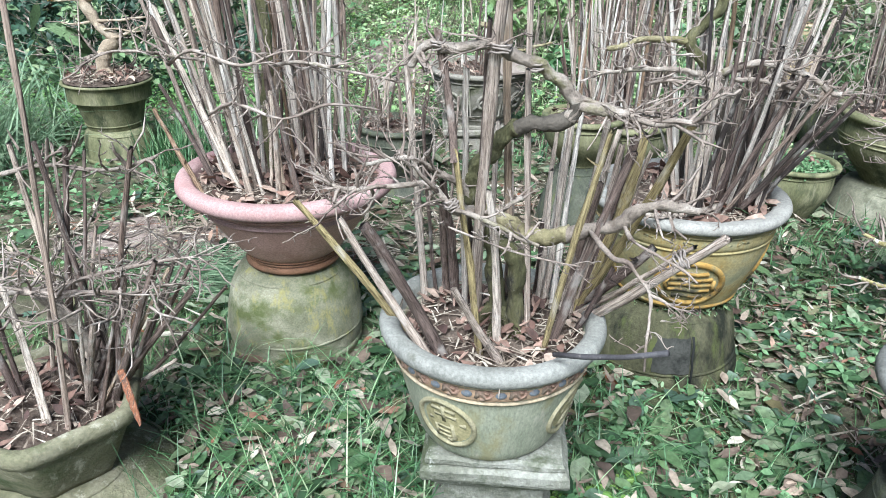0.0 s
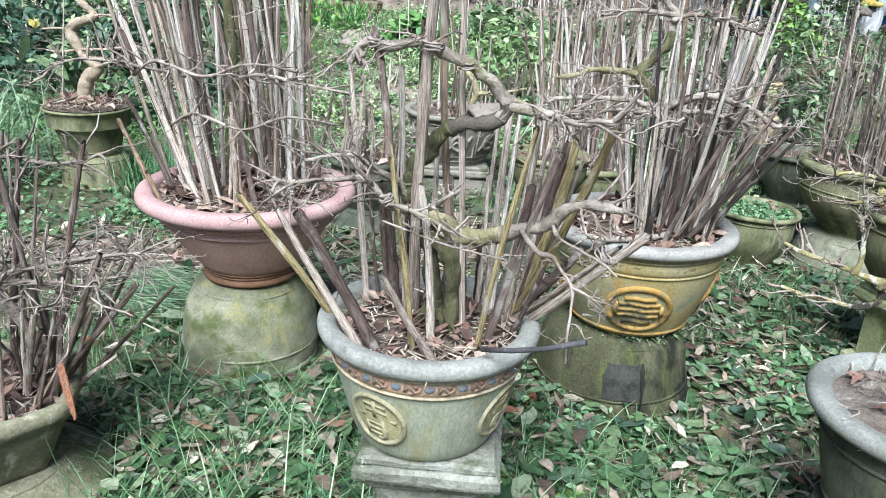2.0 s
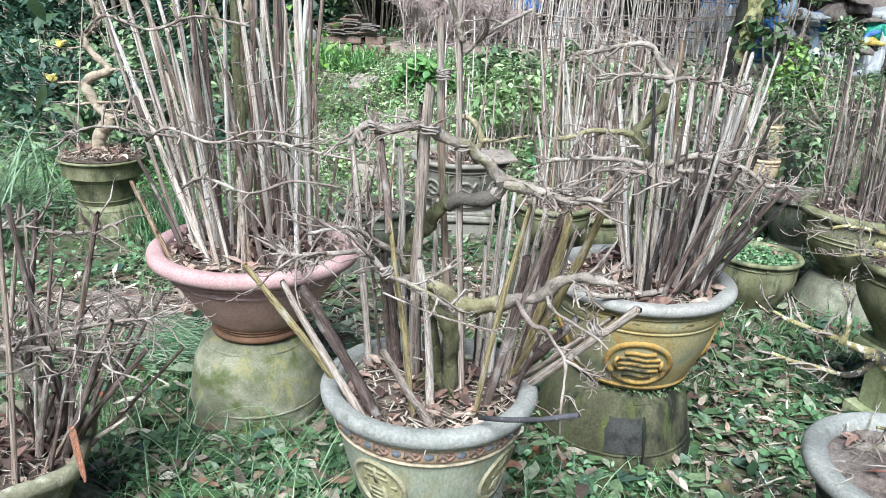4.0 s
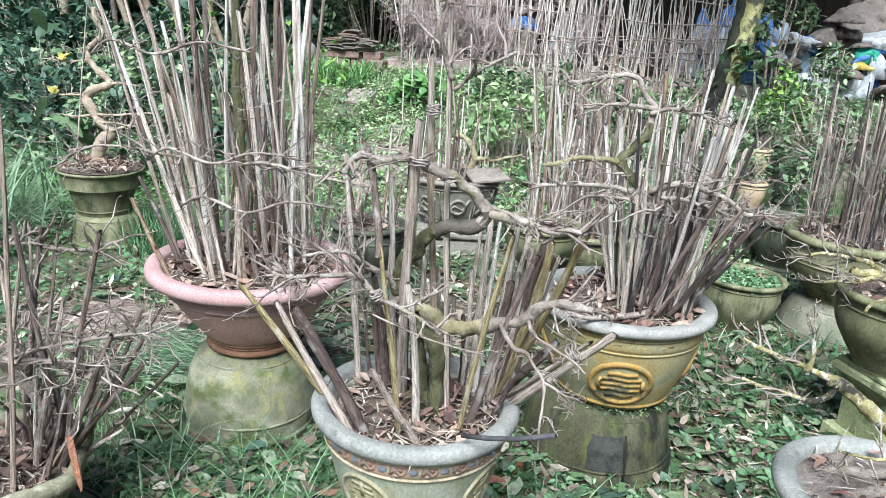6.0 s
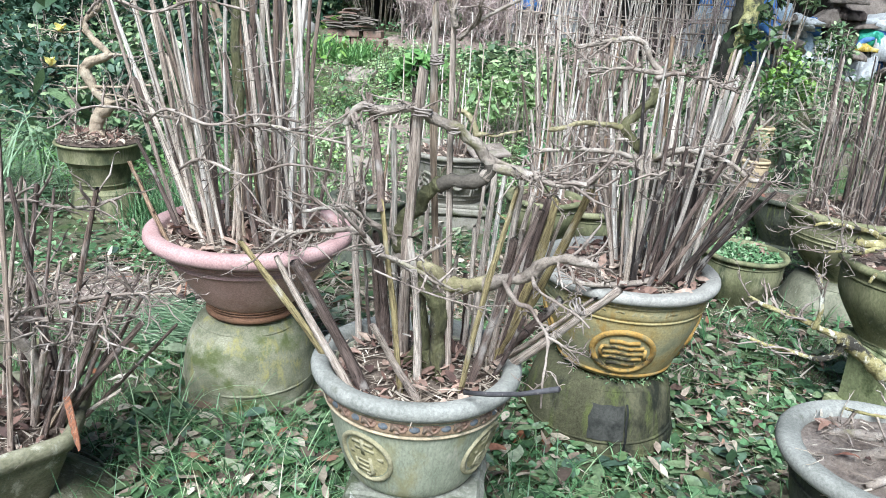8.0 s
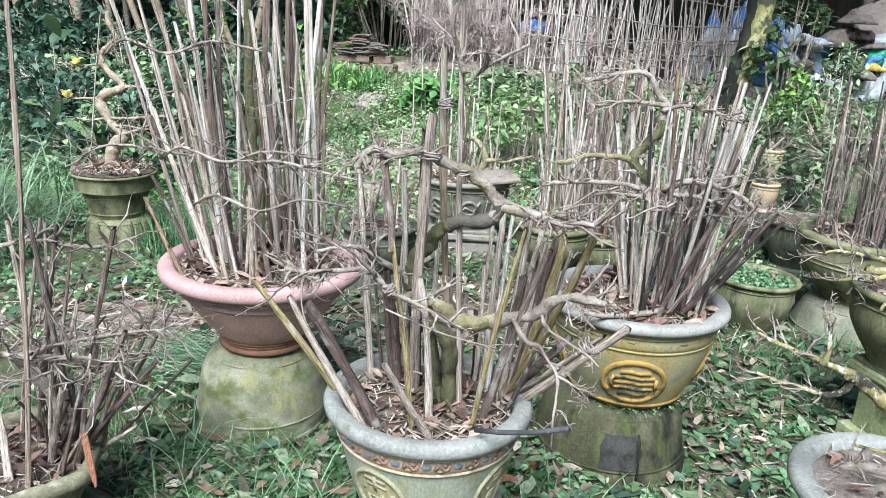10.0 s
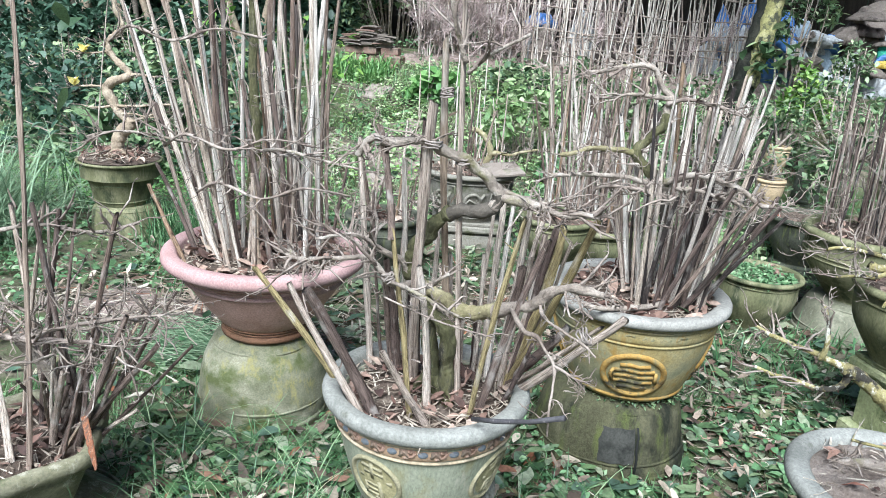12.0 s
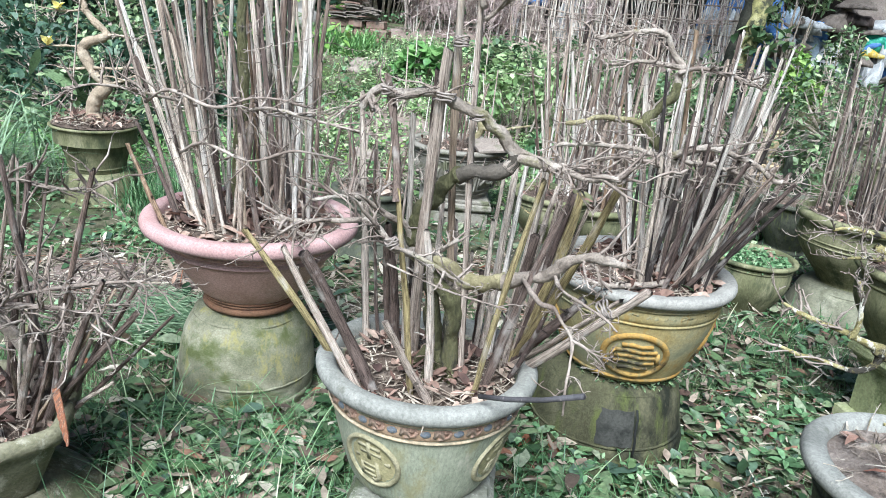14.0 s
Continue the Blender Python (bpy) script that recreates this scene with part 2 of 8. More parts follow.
bark = weathered("grey_bonsai_bark", [(0.3, (0.155, 0.12, 0.092)), (0.5, (0.30, 0.245, 0.197)), (0.7, (0.47, 0.41, 0.345))], 20, 170, (0.17, 0.155, 0.07), (0.56, 0.68), 13, (0.07, 0.054, 0.043), (0.58, 0.68), bump=1.0, depth=0.008)
olive_bark = weathered("olive_mossed_bark", [(0.3, (0.15, 0.125, 0.065)), (0.5, (0.27, 0.230, 0.125)), (0.7, (0.41, 0.36, 0.24))], 16, 170, (0.15, 0.14, 0.05), (0.52, 0.66), 11, (0.07, 0.056, 0.042), (0.58, 0.68), bump=1.0, depth=0.008)
tan_bark = weathered("tan_bonsai_bark", [(0.3, (0.20, 0.15, 0.10)), (0.5, (0.34, 0.265, 0.185)), (0.7, (0.46, 0.38, 0.28))], 20, 170, (0.12, 0.09, 0.06), (0.56, 0.68), 13, bump=1.0, depth=0.008)
mossy_bark = weathered("moss_green_bark", [(0.3, (0.06, 0.058, 0.026)), (0.5, (0.13, 0.122, 0.054)), (0.7, (0.23, 0.21, 0.115))], 18, 130, (0.045, 0.04, 0.028), (0.54, 0.64), 18, (0.30, 0.27, 0.19), (0.60, 0.70), bump=1.0, depth=0.014, stretch=(1.6, 1.6, 0.6))
dark_bark = weathered("black_wet_bark", [(0.3, (0.055, 0.046, 0.036)), (0.7, (0.12, 0.10, 0.078))], 14, 150, (0.22, 0.18, 0.14), (0.60, 0.72), 16, bump=0.9, depth=0.006)
lichen_bark = weathered("lichen_yellow_bark", [(0.3, (0.10, 0.085, 0.05)), (0.5, (0.27, 0.225, 0.09)), (0.7, (0.44, 0.39, 0.20))], 22, 170, (0.035, 0.03, 0.022), (0.55, 0.61), 16, (0.62, 0.58, 0.48), (0.55, 0.63), bump=1.0, depth=0.008)
twig_mat = weathered("grey_twig_bark", [(0.3, (0.125, 0.092, 0.073)), (0.5, (0.245, 0.195, 0.158)), (0.7, (0.40, 0.34, 0.288))], 13, 200, (0.08, 0.058, 0.046), (0.54, 0.64), 22, (0.44, 0.39, 0.335), (0.61, 0.69), bump=0.8)
far_twig = weathered("dry_brush_bark", [(0.3, (0.20, 0.145, 0.125)), (0.5, (0.34, 0.26, 0.235)), (0.7, (0.50, 0.405, 0.375))], 6, 60)
thicket_bark = weathered("brown_thicket_bark", [(0.3, (0.105, 0.075, 0.050)), (0.5, (0.205, 0.155, 0.105)), (0.7, (0.330, 0.265, 0.190))], 5, 50, (0.05, 0.055, 0.03), (0.54, 0.66), 5, bump=0.9, depth=0.01)
trunk_bark = weathered("dark_tree_bark", [(0.3, (0.012, 0.014, 0.010)), (0.5, (0.024, 0.024, 0.018)), (0.7, (0.055, 0.052, 0.038))], 6, 60, (0.26, 0.24, 0.14), (0.69, 0.77), 4, (0.09, 0.10, 0.035), (0.65, 0.76), bump=1.0, depth=0.02, spec=0.15)
lichen_crust = weathered("yellow_green_lichen", [(0.3, (0.12, 0.115, 0.05)), (0.5, (0.28, 0.255, 0.10)), (0.7, (0.42, 0.38, 0.20))], 9, 70, (0.05, 0.05, 0.03), (0.48, 0.58), 10, bump=0.9, depth=0.01)
litter_green = leafy("fallen_green_leaves", [(0.0, (0.022, 0.044, 0.020)), (0.18, (0.056, 0.100, 0.044)), (0.38, (0.104, 0.154, 0.066)), (0.54, (0.068, 0.106, 0.078)), (0.68, (0.138, 0.182, 0.092)), (0.82, (0.190, 0.220, 0.138)), (0.88, (0.255, 0.28, 0.195)), (0.93, (0.150, 0.130, 0.064)), (0.97, (0.14, 0.09, 0.066)), (1.0, (0.10, 0.06, 0.05))], 0.42)
litter_dry = leafy("fallen_dry_leaves", [(0.0, (0.06, 0.042, 0.032)), (0.25, (0.135, 0.095, 0.072)), (0.45, (0.23, 0.175, 0.135)), (0.68, (0.35, 0.29, 0.225)), (0.85, (0.50, 0.45, 0.37)), (0.94, (0.22, 0.09, 0.05)), (1.0, (0.12, 0.07, 0.06))], 0.8)
single_leaf = leafy("large_fallen_leaf", [(0.0, (0.06, 0.105, 0.038)), (0.25, (0.115, 0.165, 0.075)), (0.45, (0.085, 0.120, 0.085)), (0.62, (0.175, 0.205, 0.120)), (0.80, (0.135, 0.135, 0.070)), (0.88, (0.17, 0.115, 0.075)), (0.95, (0.12, 0.068, 0.048)), (1.0, (0.22, 0.085, 0.042))], 0.42, False)
pot_leaf = leafy("red_brown_pot_leaves", [(0.0, (0.06, 0.034, 0.028)), (0.25, (0.135, 0.075, 0.058)), (0.5, (0.22, 0.135, 0.105)), (0.72, (0.33, 0.225, 0.18)), (0.88, (0.46, 0.36, 0.29)), (1.0, (0.20, 0.075, 0.05))], 0.8)
moss_mat = leafy("short_moss_grass", [(0.0, (0.050, 0.098, 0.036)), (0.4, (0.085, 0.158, 0.058)), (0.75, (0.145, 0.230, 0.096)), (0.92, (0.220, 0.290, 0.150)), (1.0, (0.18, 0.138, 0.092))], 0.7, True, 0.3)
straw = leafy("pale_straw", [(0.0, (0.12, 0.088, 0.065)), (0.5, (0.24, 0.19, 0.15)), (0.85, (0.34, 0.285, 0.23)), (1.0, (0.44, 0.385, 0.32))], 0.85, True, 0.0)
grass_mat = leafy("fresh_grass", [(0.0, (0.034, 0.082, 0.030)), (0.4, (0.066, 0.150, 0.058)), (0.7, (0.145, 0.255, 0.110)), (0.93, (0.27, 0.36, 0.20)), (1.0, (0.40, 0.37, 0.26))], 0.45, True, 0.3)
blue_grass = leafy("grey_green_grass", [(0.0, (0.09, 0.15, 0.08)), (0.5, (0.17, 0.25, 0.145)), (1.0, (0.32, 0.39, 0.25))], 0.5, True, 0.3)
weed_mat = leafy("bright_weed_leaves", [(0.0, (0.056, 0.122, 0.048)), (0.4, (0.105, 0.198, 0.088)), (0.75, (0.180, 0.285, 0.140)), (1.0, (0.30, 0.375, 0.225))], 0.5, True, 0.35)
# weed green paled: haze over the far slope is mixed into the colour
hazy_weed = leafy("haze_paled_weed_leaves", [(0.0, (0.115, 0.190, 0.072)), (0.35, (0.215, 0.315, 0.130)), (0.7, (0.33, 0.425, 0.205)), (1.0, (0.48, 0.54, 0.33))], 0.6, True, 0.35)
shrub_mat = leafy("shrub_leaves", [(0.0, (0.035, 0.066, 0.030)), (0.4, (0.088, 0.142, 0.064)), (0.75, (0.175, 0.240, 0.118)), (1.0, (0.31, 0.36, 0.20))], 0.5)
# leaf green darkened: the shade inside thickets and woods is in the colour
shade_dark_leaf = leafy("shade_dark_leaves", [(0.0, (0.018, 0.04, 0.022)), (0.5, (0.035, 0.075, 0.045)), (1.0, (0.08, 0.13, 0.085))], 0.55)
lime_leaf = leafy("lime_green_leaves", [(0.0, (0.085, 0.170, 0.028)), (0.5, (0.150, 0.255, 0.052)), (1.0, (0.25, 0.34, 0.10))], 0.45)
lush_leaf = leafy("lush_green_leaves", [(0.0, (0.085, 0.185, 0.055)), (0.5, (0.140, 0.265, 0.080)), (1.0, (0.23, 0.36, 0.13))], 0.5, True, 0.35)
petal_yellow = leafy("yellow_petal", [(0.0, (0.75, 0.62, 0.12)), (1.0, (0.85, 0.78, 0.40))], 0.5, True, 0.4)
wire = weathered("grey_plastic_tie", [(0.3, (0.15, 0.120, 0.100)), (0.7, (0.29, 0.245, 0.212))], 60, 200, rough=0.7)
tarp_blue = weathered("blue_tarpaulin", [(0.3, (0.045, 0.12, 0.33)), (0.7, (0.10, 0.23, 0.52))], 3, 30, (0.20, 0.26, 0.36), (0.58, 0.72), 5, rough=0.5, spec=0.5)
sack_white = weathered("dirty_white_sacking", [(0.3, (0.30, 0.30, 0.30)), (0.7, (0.52, 0.52, 0.51))], 5, 60, (0.18, 0.165, 0.14), (0.54, 0.68), 6, rough=0.55)
sack_grey = weathered("tan_grey_sacking", [(0.3, (0.115, 0.092, 0.075)), (0.7, (0.25, 0.205, 0.170))], 4, 60, (0.07, 0.056, 0.045), (0.54, 0.68), 6)
# brown lowered to hold the shed's shade behind the fence
sack_shade_brown = weathered("shade_dark_brown_sacking", [(0.3, (0.04, 0.03, 0.026)), (0.7, (0.12, 0.09, 0.075))], 4, 60, (0.03, 0.024, 0.02), (0.50, 0.64), 6)
sheet_teal = weathered("pale_blue_sheeting", [(0.3, (0.25, 0.31, 0.36)), (0.7, (0.38, 0.45, 0.50))], 4, 50, (0.16, 0.17, 0.17), (0.56, 0.70), 6, rough=0.5)
sack_yellow = weathered("yellow_printed_sacking", [(0.3, (0.42, 0.27, 0.03)), (0.7, (0.55, 0.42, 0.10))], 5, 60, (0.35, 0.33, 0.28), (0.54, 0.64), 12, rough=0.55)
sack_green = weathered("green_printed_sacking", [(0.3, (0.03, 0.24, 0.15)), (0.7, (0.10, 0.40, 0.28))], 5, 60, rough=0.55)
tile_clay = weathered("old_roof_tile_clay", [(0.3, (0.105, 0.062, 0.046)), (0.5, (0.175, 0.110, 0.082)), (0.7, (0.26, 0.185, 0.145))], 6, 60, (0.075, 0.062, 0.046), (0.52, 0.66), 7)
grey_tile = weathered("grey_brown_weathered_tile", [(0.3, (0.085, 0.068, 0.055)), (0.5, (0.165, 0.135, 0.110)), (0.7, (0.28, 0.235, 0.195))], 7, 70, (0.06, 0.06, 0.04), (0.52, 0.66), 8, bump=0.9, depth=0.01)
bank_earth = weathered("dry_pinkish_earth", [(0.3, (0.145, 0.105, 0.085)), (0.5, (0.235, 0.175, 0.145)), (0.7, (0.34, 0.265, 0.225))], 3, 50, (0.10, 0.085, 0.06), (0.52, 0.66), 4, bump=1.0, depth=0.02)
jar_white = weathered("pale_glazed_jar", [(0.3, (0.18, 0.165, 0.145)), (0.7, (0.27, 0.25, 0.225))], 4, 60, rough=0.75)
old_board = weathered("old_dark_boards", [(0.3, (0.05, 0.042, 0.036)), (0.7, (0.11, 0.09, 0.075))], 3, 40, stretch=(4, 4, 0.6))

# ---- shapes ----


def mesh_of(name, verts, faces, material, smooth=True):
    me = bpy.data.meshes.new(name)
    me.from_pydata([tuple(v) for v in verts], [], [tuple(f) for f in faces])
    me.materials.append(material)
    if smooth:
        me.shade_smooth()
    me.update()
    return me


def thing(name, place, label, category, group="", kind=""):
    ob = new(name)
    ob.empty_display_size = 0.1
    ob.matrix_world = place if isinstance(place, Matrix) else Matrix.Translation(place)
    return tagged(ob, label, category, group, kind)


def part(name, data, parent, label="", local=None, kind=""):
    """One mesh object under a thing or a part, in its parent's own space."""
    ob = new(name, data)
    ob.parent = parent
    if local is not None:
        ob.matrix_basis = local
    return tagged(ob, label, kind=kind)


def tube(verts, faces, pts, radii, sides=6, cap=True):
    """A round bar through the points."""
    pts = [Vector(p) for p in pts]
    n, first = len(pts), len(verts)
    side = None
    for i, p in enumerate(pts):
        along = (pts[min(i + 1, n - 1)] - pts[max(i - 1, 0)]).normalized()
        if side is None:
            side = along.orthogonal().normalized()
        side = (side - along * side.dot(along)).normalized()
        up = along.cross(side)
        for k in range(sides):
            a = 2 * math.pi * k / sides
            verts.append(p + (side * math.cos(a) + up * math.sin(a)) * radii[i])
    for i in range(n - 1):
        for k in range(sides):
            a, b = first + i * sides + k, first + i * sides + (k + 1) % sides
            faces.append((a, b, b + sides, a + sides))
    if cap:
        faces.append(tuple(first + k for k in reversed(range(sides))))
        faces.append(tuple(first + (n - 1) * sides + k for k in range(sides)))


def smooth_path(pts, steps=6):
    """A rounded line through the given points."""
    pts = [Vector(p) for p in pts]
    out = []
    for i in range(len(pts) - 1):
        p0, p1, p2, p3 = pts[max(i - 1, 0)], pts[i], pts[i + 1], pts[min(i + 2, len(pts) - 1)]
        for s in range(steps):
            u = s / steps
            out.append(0.5 * ((2 * p1) + (p2 - p0) * u + (2 * p0 - 5 * p1 + 4 * p2 - p3) * u * u + (3 * p1 - p0 - 3 * p2 + p3) * u ** 3))
    return out + [pts[-1]]


def limb(verts, faces, pts, r0, r1, sides=9, steps=6, rough=0.16, seed=0):
    """A tapered, knobbly branch."""
    line = smooth_path(pts, steps)
    n = len(line)
    radii = []
    for i, p in enumerate(line):
        u = i / (n - 1)
        lump = noise.noise(p * 28 + Vector((seed, 0, 0)))
        radii.append((r0 + (r1 - r0) * u ** 0.8) * (1 + rough * 2.2 * lump))
        line[i] = p + noise.noise_vector(p * 26 + Vector((0, seed, 0))) * min(r0, 0.02) * 0.32
    first = len(verts)
    tube(verts, faces, line, radii, sides)
    for k in range(first, len(verts)):
        verts[k] = verts[k] + noise.noise_vector(verts[k] * 75) * min(r0 + r1, 0.04) * 0.13
    return line


def twig(verts, faces, rng, start, heading, length, r, depth, droop=0.0, wild=0.40):
    """A crooked twig with short spurs."""
    n = max(3, int(length / 0.026))
    p, d = Vector(start), Vector(heading).normalized()
    pts, rad = [p.copy()], [r]
    for i in range(n):
        d = (d + Vector((rng.uniform(-1, 1), rng.uniform(-1, 1), rng.uniform(-1, 1) - droop)) * wild).normalized()
        p = p + d * length / n
        pts.append(p.copy())
        rad.append(max(r * (1 - 0.6 * (i + 1) / n) * rng.uniform(0.72, 1.42), 0.0009))
        if depth and rng.random() < 0.7:
            out = (d + Vector((rng.uniform(-1, 1), rng.uniform(-1, 1), rng.uniform(-0.6, 1.1))) * 1.2).normalized()
            twig(verts, faces, rng, p, out, max(length * rng.uniform(0.10, 0.38), 0.012), max(rad[-1] * 0.8, 0.0011), depth - 1, droop, wild)
    tube(verts, faces, pts, rad, 4 if r > 0.002 else 3, False)


def lathe(profile, turns=56, wobble=0.0, seed=0.0, jag=0.0):
    """Turns the outline (radius, height) round the upright axis."""
    verts, faces, n = [], [], len(profile)
    for k in range(turns):
        a = 2 * math.pi * k / turns
        c, s = math.cos(a), math.sin(a)
        for r, z in profile:
            q = 1 + wobble * noise.noise(Vector((c * 1.3 + seed, s * 1.3, z * 5))) + jag * noise.noise(Vector((c * 9 + seed, s * 9, z * 40)))
            verts.append((r * q * c, r * q * s, z + wobble * 0.12 * noise.noise(Vector((c * 1.5, s * 1.5 + seed, 3)))))
    for k in range(turns):
        for i in range(n - 1):
            a, b = k * n + i, (k + 1) % turns * n + i
            faces.append((a, b, b + 1, a + 1))
    return verts, faces


def on_wall(profile, angle, s, z, out):
    """A place on a pot's outside: s metres round from the angle, at height z, out metres proud."""
    for (r0, z0), (r1, z1) in zip(profile, profile[1:]):
        if min(z0, z1) <= z <= max(z0, z1) and abs(z1 - z0) > 1e-6:
            r = r0 + (r1 - r0) * (z - z0) / (z1 - z0)
            break
    else:
        r = profile[0][0]
    a = angle + s / r
    return Vector(((r + out) * math.cos(a), (r + out) * math.sin(a), z))


def relief(verts, faces, profile, angle, pts, width, height, closed=False):
    """A raised stroke on a pot's outside, through points (round, up)."""
    n, first = len(pts), len(verts)
    for i, (s, z) in enumerate(pts):
        s0, z0 = pts[i - 1] if (i or closed) else pts[0]
        s1, z1 = pts[(i + 1) % n] if (i < n - 1 or closed) else pts[-1]
        dx, dz = s1 - s0, z1 - z0
        q = math.hypot(dx, dz) or 1
        nx, nz = -dz / q, dx / q
        for w, h in ((-0.5, -0.002), (-0.35, height), (0.35, height), (0.5, -0.002)):
            verts.append(on_wall(profile, angle, s + nx * w * width, z + nz * w * width, h))
    for i in range(n if closed else n - 1):
        for k in range(3):
            a, b = first + i * 4 + k, first + (i + 1) % n * 4 + k
            faces.append((a, b, b + 1, a + 1))
    if not closed:
        faces.append((first, first + 1, first + 2, first + 3))
        faces.append(tuple(first + (n - 1) * 4 + k for k in (3, 2, 1, 0)))


# one leaf: along x from 0 to 1, 1 wide, to be bent and scaled
LEAF_X = np.array([0, .25, .25, .25, .55, .55, .55, .82, .82, .82, 1.0])
LEAF_Y = np.array([0, -.36, 0, .36, -.5, 0, .5, -.27, 0, .27, 0])
LEAF_F = [(0, 1, 2), (0, 2, 3), (1, 4, 5, 2), (2, 5, 6, 3), (4, 7, 8, 5), (5, 8, 9, 6), (7, 10, 8), (8, 10, 9)]


# the same leaf with a rounder outline, for those that lie near
FINE_S, FINE_W = (0.1, 0.26, 0.46, 0.66, 0.84), (0.21, 0.39, 0.5, 0.42, 0.22)
FINE_X = np.array([0.0] + [s for s in FINE_S for k in range(3)] + [1.0])
FINE_Y = np.array([0.0] + [w * k for w in FINE_W for k in (-1, 0, 1)] + [0.0])
FINE_F = [(0, 1, 2), (0, 2, 3)] + [(1 + 3 * i + k, 4 + 3 * i + k, 5 + 3 * i + k, 2 + 3 * i + k) for i in range(4) for k in (0, 1)] + [(13, 16, 14), (14, 16, 15)]


def leaves(name, material, where, length, width, up, curl, seed, spin=None, fine=False, loose=0.35):
    """Many leaves in one mesh. where: n x 3 places; up: how steeply each rises; all arrays of n."""
    g = np.random.default_rng(seed)
    n = len(where)
    az = g.uniform(0, 2 * np.pi, n) if spin is None else spin
    lx, ly, lf = (FINE_X, FINE_Y, FINE_F) if fine else (LEAF_X, LEAF_Y, LEAF_F)
    m = len(lx)
    x = lx[None] * length[:, None]
    y = ly[None] * width[:, None] * g.uniform(0.88, 1.12, (n, m)) + (width * g.normal(0, 0.16, n))[:, None] * np.sin(lx[None] * 3.0)
    x = x + length[:, None] * g.normal(0, 0.015, (n, m)) * (lx[None] > 0)
    z = -curl[:, None] * length[:, None] * (lx[None] ** 2) + g.uniform(0.1, 0.5, n)[:, None] * np.abs(y)
    z = z + length[:, None] * g.normal(0, 0.022, (n, m))
    tilt = g.normal(0, loose, n)[:, None]
    y, z = y * np.cos(tilt) - z * np.sin(tilt), y * np.sin(tilt) + z * np.cos(tilt)
    cu, su = np.cos(up)[:, None], np.sin(up)[:, None]
    x, z = x * cu - z * su, x * su + z * cu
    ca, sa = np.cos(az)[:, None], np.sin(az)[:, None]
    x, y = x * ca - y * sa, x * sa + y * ca
    verts = np.stack([x + where[:, :1], y + where[:, 1:2], z + where[:, 2:3]], -1).reshape(-1, 3)
    faces = [tuple(i * m + k for k in f) for i in range(n) for f in lf]
    return mesh_of(name, verts.tolist(), faces, material)


def blades(name, material, where, length, lean, width, seed, spin=None, segments=4, bend=1.0):
    """Many grass blades in one mesh."""
    g = np.random.default_rng(seed)
    n = len(where)
    az = g.uniform(0, 2 * np.pi, n) if spin is None else spin
    u = np.linspace(0, 1, segments + 1)
    ang = lean[:, None] * (0.35 + bend * u[None])
    step = length[:, None] / segments
    out = np.concatenate([np.zeros((n, 1)), np.cumsum(np.sin(ang[:, 1:]) * step, 1)], 1)
    high = np.concatenate([np.zeros((n, 1)), np.cumsum(np.cos(ang[:, 1:]) * step, 1)], 1)
    half = width[:, None] * (1 - u[None] ** 2 * 0.92) * 0.5
    ca, sa = np.cos(az)[:, None], np.sin(az)[:, None]
    left = np.stack([out * ca - half * sa, out * sa + half * ca, high], -1)
    right = np.stack([out * ca + half * sa, out * sa - half * ca, high], -1)
    verts = (np.stack([left, right], 2) + where[:, None, None, :]).reshape(-1, 3)
    k = 2 * (segments + 1)
    faces = [(i * k + 2 * j, i * k + 2 * j + 1, i * k + 2 * j + 3, i * k + 2 * j + 2) for i in range(n) for j in range(segments)]
    return mesh_of(name, verts.tolist(), faces, material)


# ---- ground ----


def ground_height(x, y):
    """The garden falls a little to one side, and rises towards the back."""
    side = -0.045 * np.clip(x, -0.9, 1.8) - 0.04 * np.exp(-((x + 2.15) / 0.6) ** 2 - ((y - 3.8) / 0.6) ** 2)
    s = np.clip((y - 4.3) / 5.5, 0, 1.6)
    back = 0.85 * s * s * (3 - 2 * np.minimum(s, 1.0)) / (1 + np.maximum(s - 1, 0) * 2)
    return 0.065 + side * np.clip(1.2 - np.abs(y - 2) / 12, 0, 1) + back


def bumps(x, y):
    return 0.018 * noise.noise(Vector((x * 1.6, y * 1.6, 0))) + 0.008 * noise.noise(Vector((x * 6, y * 6, 4)))


def build_ground():
    lines = np.sinh(np.linspace(-5.0, 5.0, 190)) / math.sinh(5.0)
    xs, ys = 0.3 + 400 * lines, 2.5 + 400 * lines
    verts = [(x, y, float(ground_height(x, y)) + bumps(x, y)) for y in ys for x in xs]
    n = len(xs)
    faces = [(j * n + i, j * n + i + 1, (j + 1) * n + i + 1, (j + 1) * n + i) for j in range(n - 1) for i in range(n - 1)]
    return tagged(new("ground", mesh_of("ground", verts, faces, earth)), "brown garden earth with weeds, grass and fallen leaves", "ground", kind="structure")


ground = build_ground()


def at_ground(x, y, lift=0.0):
    return float(ground_height(x, y)) + bumps(x, y) + lift

